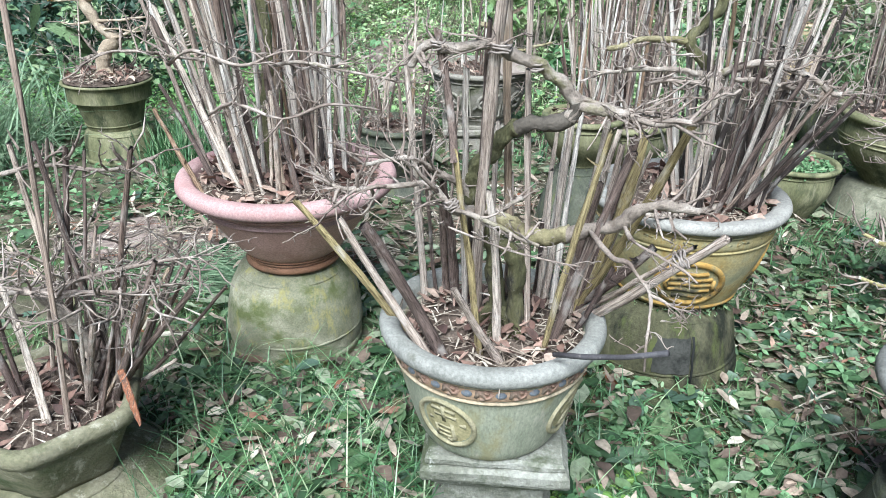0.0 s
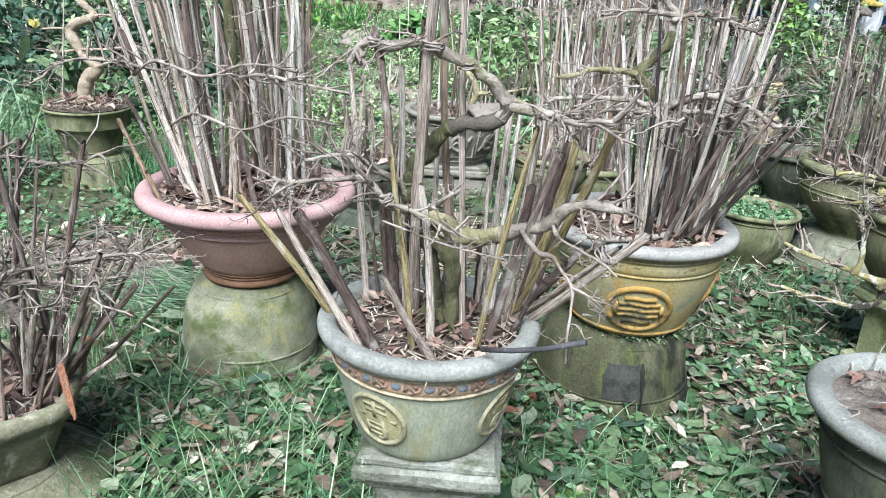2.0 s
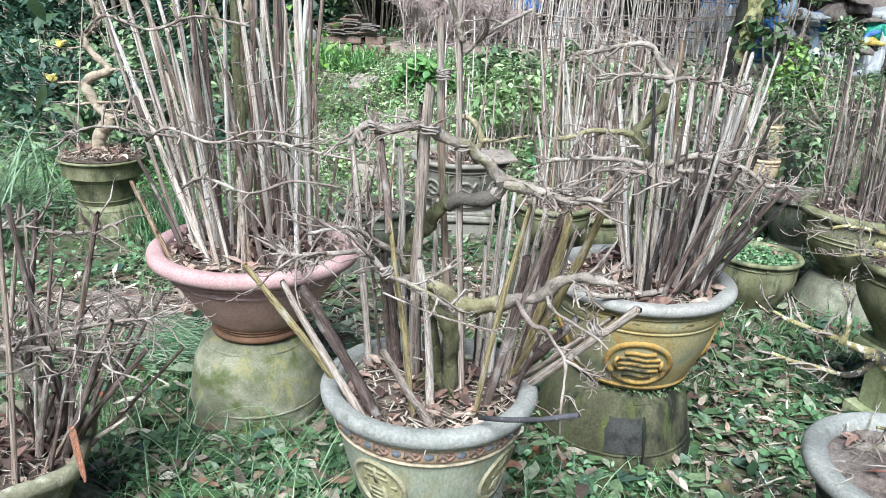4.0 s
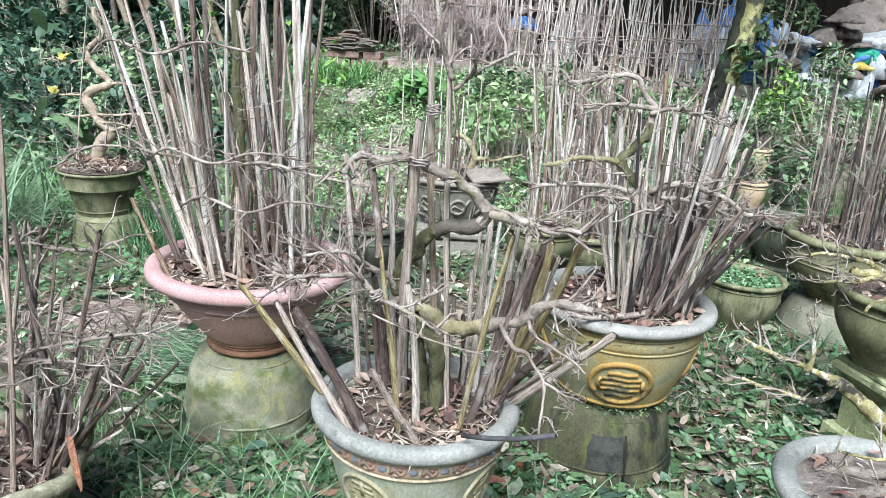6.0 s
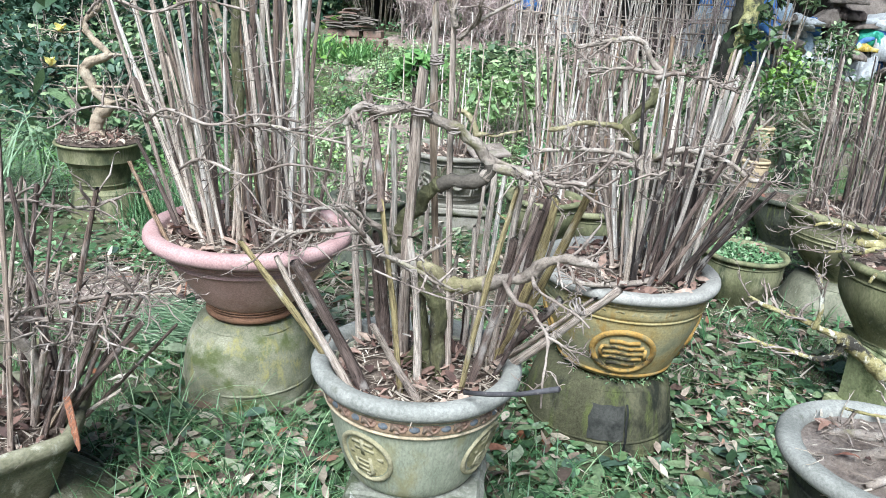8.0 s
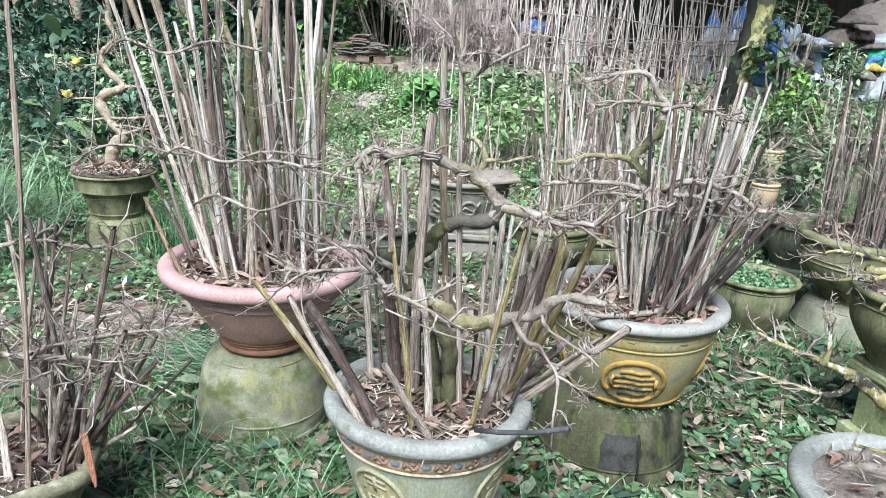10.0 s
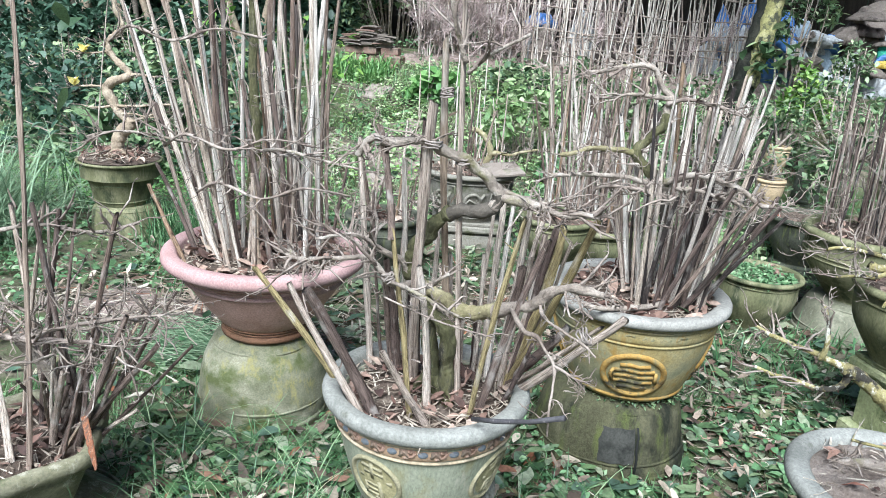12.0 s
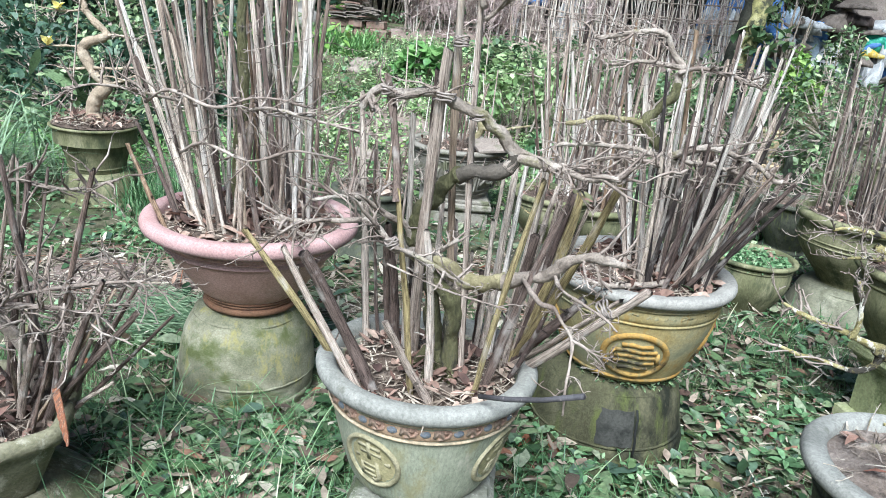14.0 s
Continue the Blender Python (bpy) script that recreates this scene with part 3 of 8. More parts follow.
# ---- pots and stands ----


def soil_mesh(r, z, seed, dome=0.02, material=None):
    """The rough earth that fills a pot."""
    verts, faces, rings, turns = [(0, 0, z + dome)], [], 18, 60
    for i in range(1, rings + 1):
        for k in range(turns):
            a = 2 * math.pi * k / turns
            x, y = r * i / rings * math.cos(a), r * i / rings * math.sin(a)
            h = 0.016 * noise.noise(Vector((x * 22, y * 22, seed))) + 0.012 * noise.noise(Vector((x * 75, y * 75, seed))) + 0.006 * noise.noise(Vector((x * 190, y * 190, seed)))
            verts.append((x, y, z + dome * (1 - (i / rings) ** 2) + (h if i < rings else 0)))
    for k in range(turns):
        faces.append((0, 1 + k, 1 + (k + 1) % turns))
    for i in range(rings - 1):
        for k in range(turns):
            a, b = 1 + i * turns + k, 1 + i * turns + (k + 1) % turns
            faces.append((a, a + turns, b + turns, b))
    return mesh_of("soil", verts, faces, material or soil_mat)


def pot_litter(r, z, seed, count, pot, big=0.07):
    """Dry leaves and straw lying on a pot's earth."""
    g = np.random.default_rng(seed)
    rad, a = r * np.sqrt(g.uniform(0, 1, count)) * 0.96, g.uniform(0, 2 * np.pi, count)
    where = np.stack([rad * np.cos(a), rad * np.sin(a), np.full(count, z) + 0.015 * (1 - (rad / r) ** 2) + g.uniform(0.002, 0.022, count)], -1)
    ln = g.uniform(0.4, 1.0, count) * big
    part("dry_leaves", leaves("dry_leaves", pot_leaf, where, ln, ln * g.uniform(0.22, 0.52, count), g.normal(0.1, 0.35, count), g.uniform(-0.4, 0.6, count), seed, fine=True), pot, "curled brown dry leaves", kind="stuff")
    m = int(count * 1.9)
    rad, a = r * np.sqrt(g.uniform(0, 1, m)) * 0.98, g.uniform(0, 2 * np.pi, m)
    where = np.stack([rad * np.cos(a), rad * np.sin(a), np.full(m, z) + g.uniform(0.003, 0.018, m)], -1)
    part("straw", blades("straw", straw, where, g.uniform(0.02, 0.085, m), g.uniform(4.05, 4.6, m), g.uniform(0.0015, 0.006, m), seed + 1, segments=3, bend=0.015), pot, "pale chips of straw", kind="stuff")


def rounded_rim(r, z, thick, tall, inner_z):
    """Outline of a rolled rim: outside below, over the top, and down inside."""
    pts = [(r - thick * 0.45, z - tall)]
    for k in range(9):
        a = -0.5 * math.pi + math.pi * k / 8
        pts.append((r - tall * 0.42 + tall * 0.42 * math.cos(a), z - tall * 0.5 + tall * 0.5 * math.sin(a)))
    pts += [(r - thick * 0.8, z - tall * 0.03), (r - thick, z - tall * 0.25), (r - thick * 1.1, inner_z - 0.02)]
    return pts


def ring_at(profile, z, tall, proud, turns=64):
    """A raised moulding round a pot at height z."""
    r = (on_wall(profile, 0, 0, z, 0)).x
    return lathe([(r - 0.004, z - tall * 0.5), (r + proud * 0.8, z - tall * 0.35), (r + proud, z), (r + proud * 0.8, z + tall * 0.35), (r - 0.004, z + tall * 0.5)], turns)


def circle_pts(w, h, z, count=28, turn=0.0):
    return [(w * math.cos(2 * math.pi * k / count + turn), z + h * math.sin(2 * math.pi * k / count + turn)) for k in range(count)]


def disc_on(profile, angle, w, h, z, out, material, name):
    verts, faces, count = [on_wall(profile, angle, 0, z, out)], [], 24
    for f in (0.5, 1.0):
        verts += [on_wall(profile, angle, s * f, z + (q - z) * f, out if f < 1 else -0.001) for s, q in circle_pts(w, h, z, count)]
    for k in range(count):
        j = (k + 1) % count
        faces += [(0, 1 + k, 1 + j), (1 + k, 1 + count + k, 1 + count + j, 1 + j)]
    return mesh_of(name, verts, faces, material)


def pot_shell(pot, profile, body_mat, rim, rim_mat, wobble=0.012, seed=0.0, rim_label="", inner=0.02):
    """Body with thickness, and the rim on it. profile: outside, from the foot up."""
    inside = [(max(r - inner, 0.01), z) for r, z in reversed(profile) if z > profile[0][1] + 0.02]
    outline = [(0.01, profile[0][1])] + profile + inside + [(0.01, profile[0][1] + 0.03)]
    body = part("body", mesh_of("body", *lathe(outline, 64, wobble, seed), body_mat), pot)
    edge = part("rim", mesh_of("rim", *lathe(rim, 64, wobble, seed, 0.003), rim_mat), pot, rim_label)
    return body, edge


def bell_stand(name, place, outline, material, label, seed=0.0, ridges=(), lip=0.006, uneven=0.006):
    """A stand shaped like an upturned pot."""
    st = thing(name, place, label, "plant stand")
    full = [(0.01, outline[0][1])] + outline + [(0.01, outline[-1][1])]
    body = part("body", mesh_of("body", *lathe(full, 72, 0.03, seed, uneven), material), st)
    for z in ridges:
        part("ridge", mesh_of("ridge", *ring_at(outline, z, 0.010, min(lip, 0.004), 56), material), body)
    low, high = outline[0][1], outline[-1][1]
    part("foot_rim", mesh_of("foot_rim", *ring_at(outline, low + 0.05, 0.026, lip, 56), material), st)
    part("top_ring", mesh_of("top_ring", *ring_at(outline, high - (high - low) * 0.10, 0.008, 0.0012, 56), material), st)
    return st


def steps_of(pts, n=5):
    """More points along an outline, rounded."""
    return [(p.x, p.z) for p in smooth_path([(r, 0, z) for r, z in pts], n)]


# the celadon pot on its square plinth
FRONT = Vector((0.196, 1.546, 0))
FRONT_TOP, FRONT_R, FRONT_FOOT = 0.676, 0.238, 0.396


def build_front_pot():
    z0, z1 = FRONT_FOOT, FRONT_TOP
    pot = thing("flower_pot", (FRONT.x, FRONT.y, 0), "celadon green cement flower pot with grey rim and gold round medallions", "flower pot", "bonsai pots")
    prof = steps_of([(0.140, z0), (0.158, z0 + 0.025), (0.183, z0 + 0.11), (0.202, z0 + 0.19), (0.214, z1 - 0.03)])
    body, rim = pot_shell(pot, prof, celadon, rounded_rim(FRONT_R, z1, 0.042, 0.036, z1 - 0.06), rim_cement, 0.008, 2.0, "grey-blue worn cement rim")
    zb = z1 - 0.064
    band = part("band", mesh_of("band", *ring_at(prof, zb, 0.034, 0.002), ochre_band), pot, "ochre relief band")
    for z in (zb - 0.021, zb + 0.020):
        part("ridge", mesh_of("ridge", *ring_at(prof, z, 0.007, 0.006), ochre_line), band)
    count = 20
    boss = disc_on(prof, 0, 0.014, 0.0095, zb, 0.005, slate_blue, "boss")
    rv, rf = [], []
    relief(rv, rf, prof, 0, [(-0.015, zb - 0.006), (-0.009, zb + 0.007), (0.0, zb + 0.002), (0.004, zb - 0.007), (0.012, zb - 0.004), (0.016, zb + 0.007)], 0.009, 0.005)
    relief(rv, rf, prof, 0, [(-0.007, zb - 0.008), (0.002, zb - 0.009)], 0.006, 0.006)
    relief(rv, rf, prof, 0, [(0.002, zb + 0.009), (0.010, zb + 0.007)], 0.006, 0.006)
    curl = mesh_of("scroll", rv, rf, brick_relief)
    rv, rf = [], []
    relief(rv, rf, prof, 0, [(-0.0165, zb), (0.0, zb), (0.0165, zb)], 0.027, 0.0028)
    plaque = mesh_of("plaque", rv, rf, brick_relief)
    start = radians(-97.5)
    for k in range(count):
        a = start + 2 * math.pi * k / count
        part("boss", boss, band, "slate-blue oval boss", pose(0, 0, 0, 0, 0, math.degrees(a)))
        part("plaque", plaque, band, "brick-red raised panel", pose(0, 0, 0, 0, 0, math.degrees(a) + 180 / count))
        part("scroll", curl, band, "brick-red scroll", pose(0, 0, 0, 0, 0, math.degrees(a) + 180 / count))
    zm = z0 + 0.112
    for k in range(4):
        a = radians(-113 + 90 * k)
        med = part("medallion", disc_on(prof, a, 0.060, 0.060, zm, 0.0035, gold_ground, "medallion"), pot, "olive-gold round medallion")
        v, f = [], []
        relief(v, f, prof, a, circle_pts(0.062, 0.061, zm, 36), 0.011, 0.0065, True)
        part("ring", mesh_of("ring", v, f, gold_relief), med)
        v, f = [], []
        for pts in ([(0, zm + 0.050), (0, zm + 0.008)], [(-0.026, zm + 0.038), (0.026, zm + 0.038)], [(-0.020, zm + 0.023), (0.028, zm + 0.023)],
                    [(-0.034, zm + 0.006), (0.046, zm + 0.006)], [(0.016, zm + 0.004), (0.018, zm - 0.040), (0.010, zm - 0.048), (0.002, zm - 0.044)],
                    [(-0.020, zm - 0.008), (-0.020, zm - 0.042)], [(-0.018, zm - 0.010), (0.012, zm - 0.010)], [(-0.018, zm - 0.024), (0.010, zm - 0.024)], [(-0.018, zm - 0.037), (0.010, zm - 0.037)]):
            relief(v, f, prof, a, pts, 0.0105, 0.005)
        part("character", mesh_of("character", v, f, gold_relief), med)
    part("soil", soil_mesh(0.197, z1 - 0.043, 1.0, 0.012), pot, "dry brown earth")
    pot_litter(0.195, z1 - 0.036, 11, 230, pot, 0.046)
    return pot


def stepped_block(levels):
    """Square slabs one on another: (half width, z low, z high, edge rounding)."""
    verts, faces = [], []
    for h, lo, hi, e in levels:
        first = len(verts)
        for z, q in ((lo, h - e * 0.5), (lo + e, h), (hi - e, h), (hi, h - e)):
            per = 6
            for sx, sy, dx, dy in ((-1, -1, 1, 0), (1, -1, 0, 1), (1, 1, -1, 0), (-1, 1, 0, -1)):
                for k in range(per):
                    u = k / per
                    p = Vector((q * (sx + 2 * dx * u), q * (sy + 2 * dy * u), z))
                    verts.append(p + noise.noise_vector(p * 24) * 0.004)
        n = 24
        for j in range(3):
            for k in range(n):
                a, b = first + j * n + k, first + j * n + (k + 1) % n
                faces.append((a, b, b + n, a + n))
        faces.append(tuple(first + 3 * n + k for k in range(n)))
        faces.append(tuple(first + k for k in reversed(range(n))))
    return verts, faces


def build_plinth(x, y, turn, top, base, material, label, half=0.158):
    pl = thing("plinth", pose(x, y, 0, 0, 0, turn), label, "plant stand")
    part("cap", mesh_of("cap", *stepped_block([(half * 0.93, top - 0.022, top, 0.006), (half, top - 0.058, top - 0.021, 0.008)]), material, False), pl)
    part("neck", mesh_of("neck", *stepped_block([(half * 0.87, top - 0.078, top - 0.057, 0.006), (half * 0.78, top - 0.096, top - 0.077, 0.005)]), material, False), pl)
    part("shaft", mesh_of("shaft", *stepped_block([(half * 0.68, base + 0.07, top - 0.095, 0.006)]), material, False), pl)
    part("foot", mesh_of("foot", *stepped_block([(half * 0.92, base - 0.05, base + 0.072, 0.008)]), material, False), pl)
    return pl


build_front_pot()
build_plinth(0.215, 1.552, 4, FRONT_FOOT + 0.001, at_ground(0.2, 1.55), plinth_stone, "pale lichen-stained square cement plinth with stepped mouldings")

# the terracotta bowl on its mossy stand
TERRA = Vector((-0.509, 2.271, 0))


def build_terracotta():
    pot = thing("terracotta_bowl", (TERRA.x, TERRA.y, 0), "wide weathered terracotta bowl with pink rolled rim", "flower pot", "bonsai pots")
    prof = steps_of([(0.142, 0.398), (0.140, 0.424), (0.148, 0.440), (0.166, 0.456), (0.211, 0.515), (0.255, 0.580), (0.298, 0.652)])
    pot_shell(pot, prof, terracotta, rounded_rim(0.336, 0.694, 0.056, 0.046, 0.62), terracotta_rim, 0.008, 5.0, "pale pink rolled terracotta rim")
    for z, tall in ((0.642, 0.006), (0.630, 0.006), (0.618, 0.005)):
        part("groove_ring", mesh_of("groove_ring", *ring_at(prof, z, tall, 0.003), terracotta), pot)
    foot = part("foot_ring", mesh_of("foot_ring", *ring_at(prof, 0.408, 0.022, 0.012), terracotta_foot), pot, "dark brown foot ring")
    for z in (0.425, 0.437):
        part("ridge", mesh_of("ridge", *ring_at(prof, z, 0.009, 0.007), terracotta_foot), foot)
    part("soil", soil_mesh(0.283, 0.655, 6.0, 0.03), pot, "dry brown earth")
    pot_litter(0.278, 0.668, 21, 260, pot, 0.08)
    return pot


build_terracotta()
tz = at_ground(TERRA.x, TERRA.y)
bell_stand("round_stand", (TERRA.x - 0.012, TERRA.y, 0), steps_of([(0.214, tz - 0.03), (0.220, tz + 0.02), (0.224, tz + 0.085), (0.222, 0.20), (0.215, 0.255), (0.201, 0.308), (0.180, 0.350), (0.152, 0.382), (0.122, 0.397)]), mossy_stone,
           "round cement stand stained yellow-green with moss, like an upturned pot", 3.0, (tz + 0.085,), 0.0015, 0.016)

# the yellow pot on its dark stand
YELLOW = Vector((0.731, 2.499, 0))


def build_yellow():
    pot = thing("flower_pot", (YELLOW.x, YELLOW.y, 0), "stained yellow cement flower pot with grey rim and orange medallion", "flower pot", "bonsai pots")
    z1 = 0.632
    prof = steps_of([(0.168, 0.285), (0.192, 0.305), (0.232, 0.40), (0.264, 0.50), (0.280, 0.60)])
    pot_shell(pot, prof, yellow_glaze, rounded_rim(0.310, z1, 0.055, 0.034, 0.57), pale_rim, 0.008, 9.0, "grey worn cement rim")
    band = part("band", mesh_of("band", *ring_at(prof, 0.556, 0.040, 0.003), yellow_glaze), pot, "yellow relief band")
    for z in (0.580, 0.530):
        part("ridge", mesh_of("ridge", *ring_at(prof, z, 0.009, 0.004), yellow_glaze), band)
    v, f = [], []
    relief(v, f, prof, 0, [(-0.020, 0.546), (-0.008, 0.566), (0.004, 0.550), (0.018, 0.562)], 0.013, 0.003)
    curls = [mesh_of("scroll", v, f, yellow_glaze)]
    rng = random.Random(3)
    for k in range(5):
        v, f = [], []
        pts = [(-0.020 + 0.010 * i, 0.555 + rng.uniform(-0.010, 0.010)) for i in range(5)]
        relief(v, f, prof, 0, pts, rng.uniform(0.007, 0.011), rng.uniform(0.002, 0.0035))
        relief(v, f, prof, 0, [(rng.uniform(-0.015, 0), 0.566), (rng.uniform(0.002, 0.016), 0.563)], 0.006, 0.004)
        curls.append(mesh_of("scroll", v, f, yellow_glaze))
    for k in range(30):
        part("scroll", curls[rng.randrange(6)], band, "", pose(0, 0, 0, 0, 0, 12 * k + rng.uniform(-1.5, 1.5)))
    part("ridge", mesh_of("ridge", *ring_at(prof, 0.312, 0.014, 0.006), yellow_relief), pot)
    zm = 0.412
    for k in range(4):
        a = radians(-89 + 90 * k)
        med = part("medallion", disc_on(prof, a, 0.096, 0.078, zm, 0.006, gold_ground, "medallion"), pot, "orange-yellow oval medallion with dark stains")
        v, f = [], []
        relief(v, f, prof, a, circle_pts(0.098, 0.080, zm, 36), 0.022, 0.0075, True)
        part("ring", mesh_of("ring", v, f, yellow_relief), med)
        v, f = [], []
        for q, w in ((0.042, 0.046), (0.020, 0.062), (-0.002, 0.060), (-0.024, 0.060), (-0.046, 0.044)):
            relief(v, f, prof, a, [(-w, zm + q - 0.003), (-w * 0.4, zm + q + 0.003), (w * 0.3, zm + q - 0.002), (w, zm + q + 0.002)], 0.0175, 0.0098)
        relief(v, f, prof, a, [(-0.064, zm + 0.02), (-0.072, zm), (-0.062, zm - 0.03)], 0.013, 0.012)
        relief(v, f, prof, a, [(0.066, zm + 0.018), (0.070, zm - 0.024)], 0.013, 0.012)
        part("character", mesh_of("character", v, f, yellow_relief), med)
    part("soil", soil_mesh(0.258, z1 - 0.036, 8.0, 0.02), pot, "dry brown earth")
    pot_litter(0.255, z1 - 0.026, 31, 260, pot, 0.07)
    for k, (x, y, a) in enumerate(((0.205, -0.07, 20), (0.21, -0.09, 80), (0.235, -0.03, -40), (0.16, -0.15, 140), (0.225, -0.05, 200))):
        leaf_me = leaves("weed_leaf", weed_mat if k < 4 else litter_dry, np.zeros((1, 3)), np.array([0.055]), np.array([0.026]), np.array([0.5]), np.array([0.3]), 60 + k, np.array([radians(a)]))
        part("weed_leaf", leaf_me, pot, "", pose(x, y, z1 - 0.02))
    g = np.random.default_rng(4)
    a = g.uniform(0, 2 * np.pi, 500)
    r = g.uniform(0.17, 0.20, 500)
    where = np.stack([r * np.cos(a), r * np.sin(a), g.uniform(0.272, 0.296, 500)], -1)
    part("moss", leaves("moss", shrub_mat, where, g.uniform(0.008, 0.02, 500), g.uniform(0.004, 0.01, 500), g.uniform(-0.5, 1.0, 500), g.uniform(0, 0.5, 500), 5), pot, "dark green moss at the foot", kind="stuff")
    return pot


build_yellow()
yz = at_ground(YELLOW.x, YELLOW.y)
yellow_stand = bell_stand("round_stand", (YELLOW.x - 0.03, YELLOW.y, 0), steps_of([(0.272, yz - 0.04), (0.272, yz + 0.03), (0.262, yz + 0.06), (0.250, 0.16), (0.231, 0.23), (0.203, 0.272), (0.165, 0.286)]), black_stand,
           "round dark grey cement stand streaked with algae", 7.0, (yz + 0.062,), 0.003, 0.012)
cv, cf = [], []
outline = [(0.272, yz + 0.02), (0.264, yz + 0.062), (0.254, 0.16), (0.235, 0.23), (0.203, 0.272)]
relief(cv, cf, outline, radians(-72), [(0.0, yz + 0.03), (0.006, 0.12), (0.002, 0.15), (0.008, 0.19), (0.004, 0.222)], 0.007, 0.003)
part("crack", mesh_of("crack", cv, cf, crack_mat), yellow_stand, "dark open crack")
pv = [on_wall(outline, radians(-72), -0.005 - 0.118 * (1 - i / 8) * (1 + 0.015 * math.sin(j * 2.1)), 0.100 + 0.118 * j / 6 + 0.002 * math.sin(i * 1.7), 0.003 if 0 < i < 8 and 0 < j < 6 else 0.0005) for j in range(7) for i in range(9)]
part("repair_patch", mesh_of("repair_patch", pv, [(j * 9 + i, j * 9 + i + 1, j * 9 + i + 10, j * 9 + i + 9) for j in range(6) for i in range(8)], patch_stone), yellow_stand, "smooth dark square cement repair")


def plain_pot(name, x, y, foot, top, r_foot, r_top, material, label, seed, ridges=(), rim=0.03, shape=0.5, litter=60, rim_mat=None, soil=0.035, category="flower pot", fill=None, neck=0.90):
    """A simple round pot with a rolled rim, mouldings, earth and dry leaves."""
    pot = thing(name, (x, y, 0), label, category, "bonsai pots")
    h = top - foot
    mid = r_foot + (r_top - r_foot) * (0.5 + 0.3 * shape)
    prof = steps_of([(r_foot * 0.96, foot), (r_foot, foot + h * 0.06), (mid, foot + h * 0.52), (r_top * neck, top - rim * 0.9)])
    pot_shell(pot, prof, material, rounded_rim(r_top, top, rim * 1.35, rim, top - h * 0.3), rim_mat or material, 0.015, seed)
    for u in ridges:
        part("ridge", mesh_of("ridge", *ring_at(prof, foot + h * u, 0.010, 0.005, 48), material), pot)
    part("soil", soil_mesh(r_top - rim * 1.2, top - soil, seed, 0.015, fill), pot, "dry brown earth")
    if litter:
        pot_litter(r_top - rim * 1.4, top - soil + 0.012, int(seed * 10) + 3, litter, pot, 0.06)
    return pot


# the mossy bowl at the near edge
LEFT = Vector((-0.855, 1.476, 0))


def six_sided(profile, corner, seed=0.0, per=7):
    """A six-sided shell with softly rounded corners, from an outline (corner radius, height)."""
    verts, faces, n, turns = [], [], len(profile), 6 * per
    for k in range(turns):
        side, u = divmod(k, per)
        a0, a1 = corner + side * math.pi / 3, corner + (side + 1) * math.pi / 3
        p = Vector((math.cos(a0), math.sin(a0))).lerp(Vector((math.cos(a1), math.sin(a1))), u / per)
        p *= 0.975 if u == 0 else 1.0
        for r, z in profile:
            q = 1 + 0.02 * noise.noise(Vector((p.x * 3 + seed, p.y * 3, z * 12)))
            verts.append((p.x * r * q, p.y * r * q, z + 0.004 * noise.noise(Vector((p.x * 4, p.y * 4 + seed, z)))))
    for k in range(turns):
        for i in range(n - 1):
            a, b = k * n + i, (k + 1) % turns * n + i
            faces.append((a, b, b + 1, a + 1))
    return verts, faces


def build_left_pot():
    pot = thing("flower_pot", (LEFT.x, LEFT.y, 0), "thick moss-grown six-sided cement bowl full of leaf litter", "flower pot", "bonsai pots")
    part("body", mesh_of("body", *six_sided([(0.01, 0.185), (0.150, 0.185), (0.158, 0.20), (0.196, 0.275), (0.226, 0.338), (0.222, 0.358), (0.19, 0.358), (0.16, 0.25), (0.01, 0.22)], LEFT_TURN, 2.0), lb_stone), pot)
    part("rim", mesh_of("rim", *six_sided([(0.224, 0.338), (0.243, 0.346), (0.249, 0.362), (0.246, 0.380), (0.238, 0.387), (0.222, 0.388), (0.212, 0.381), (0.208, 0.346)], LEFT_TURN, 5.0), lb_stone), pot, "thick mossy rim")
    part("soil", soil_mesh(0.185, 0.352, 12.0, 0.012), pot, "dry brown earth")
    pot_litter(0.195, 0.360, 123, 110, pot, 0.055)
    return pot


LEFT_TURN = radians(-6.5)
build_left_pot()
lz = at_ground(LEFT.x, LEFT.y)
bell_stand("round_stand", (LEFT.x - 0.008, LEFT.y, 0), steps_of([(0.276, lz - 0.05), (0.272, lz - 0.01), (0.240, lz + 0.022), (0.188, lz + 0.058), (0.158, 0.180), (0.12, 0.186)]), lb_stone, "low round cement stand green with moss", 13.0)

# the grey pot of bare earth
GREY = Vector((1.268, 1.62, 0))
grey_pot = plain_pot("flower_pot", GREY.x, GREY.y, 0.25, 0.556, 0.150, 0.246, dark_stone, "dark grey cement pot with broad pale rim and bare earth", 15.0, (0.70, 0.16), 0.040, -0.2, 16, rim_cement, 0.026, fill=bare_soil, neck=0.82)
chips = random.Random(17)
for k in range(26):
    a, r = chips.uniform(0, 6.28), 0.185 * math.sqrt(chips.random())
    v, f = [], []
    twig(v, f, chips, (r * math.cos(a), r * math.sin(a), 0.545), (math.cos(a * 7), math.sin(a * 7), 0.12), chips.uniform(0.03, 0.10), chips.uniform(0.0012, 0.003), 1, 0.15)
    part("root_bit", mesh_of("root_bit", v, f, (straw, bark, twig_mat)[k % 3]), grey_pot)
gz = at_ground(GREY.x, GREY.y)
bell_stand("round_stand", (GREY.x, GREY.y, 0), steps_of([(0.24, gz - 0.04), (0.24, gz + 0.03), (0.20, gz + 0.12), (0.17, 0.25)]), dark_stone, "round dark cement stand in the grass", 16.0)

# pots further off
BACKL = Vector((-2.155, 3.95, 0))
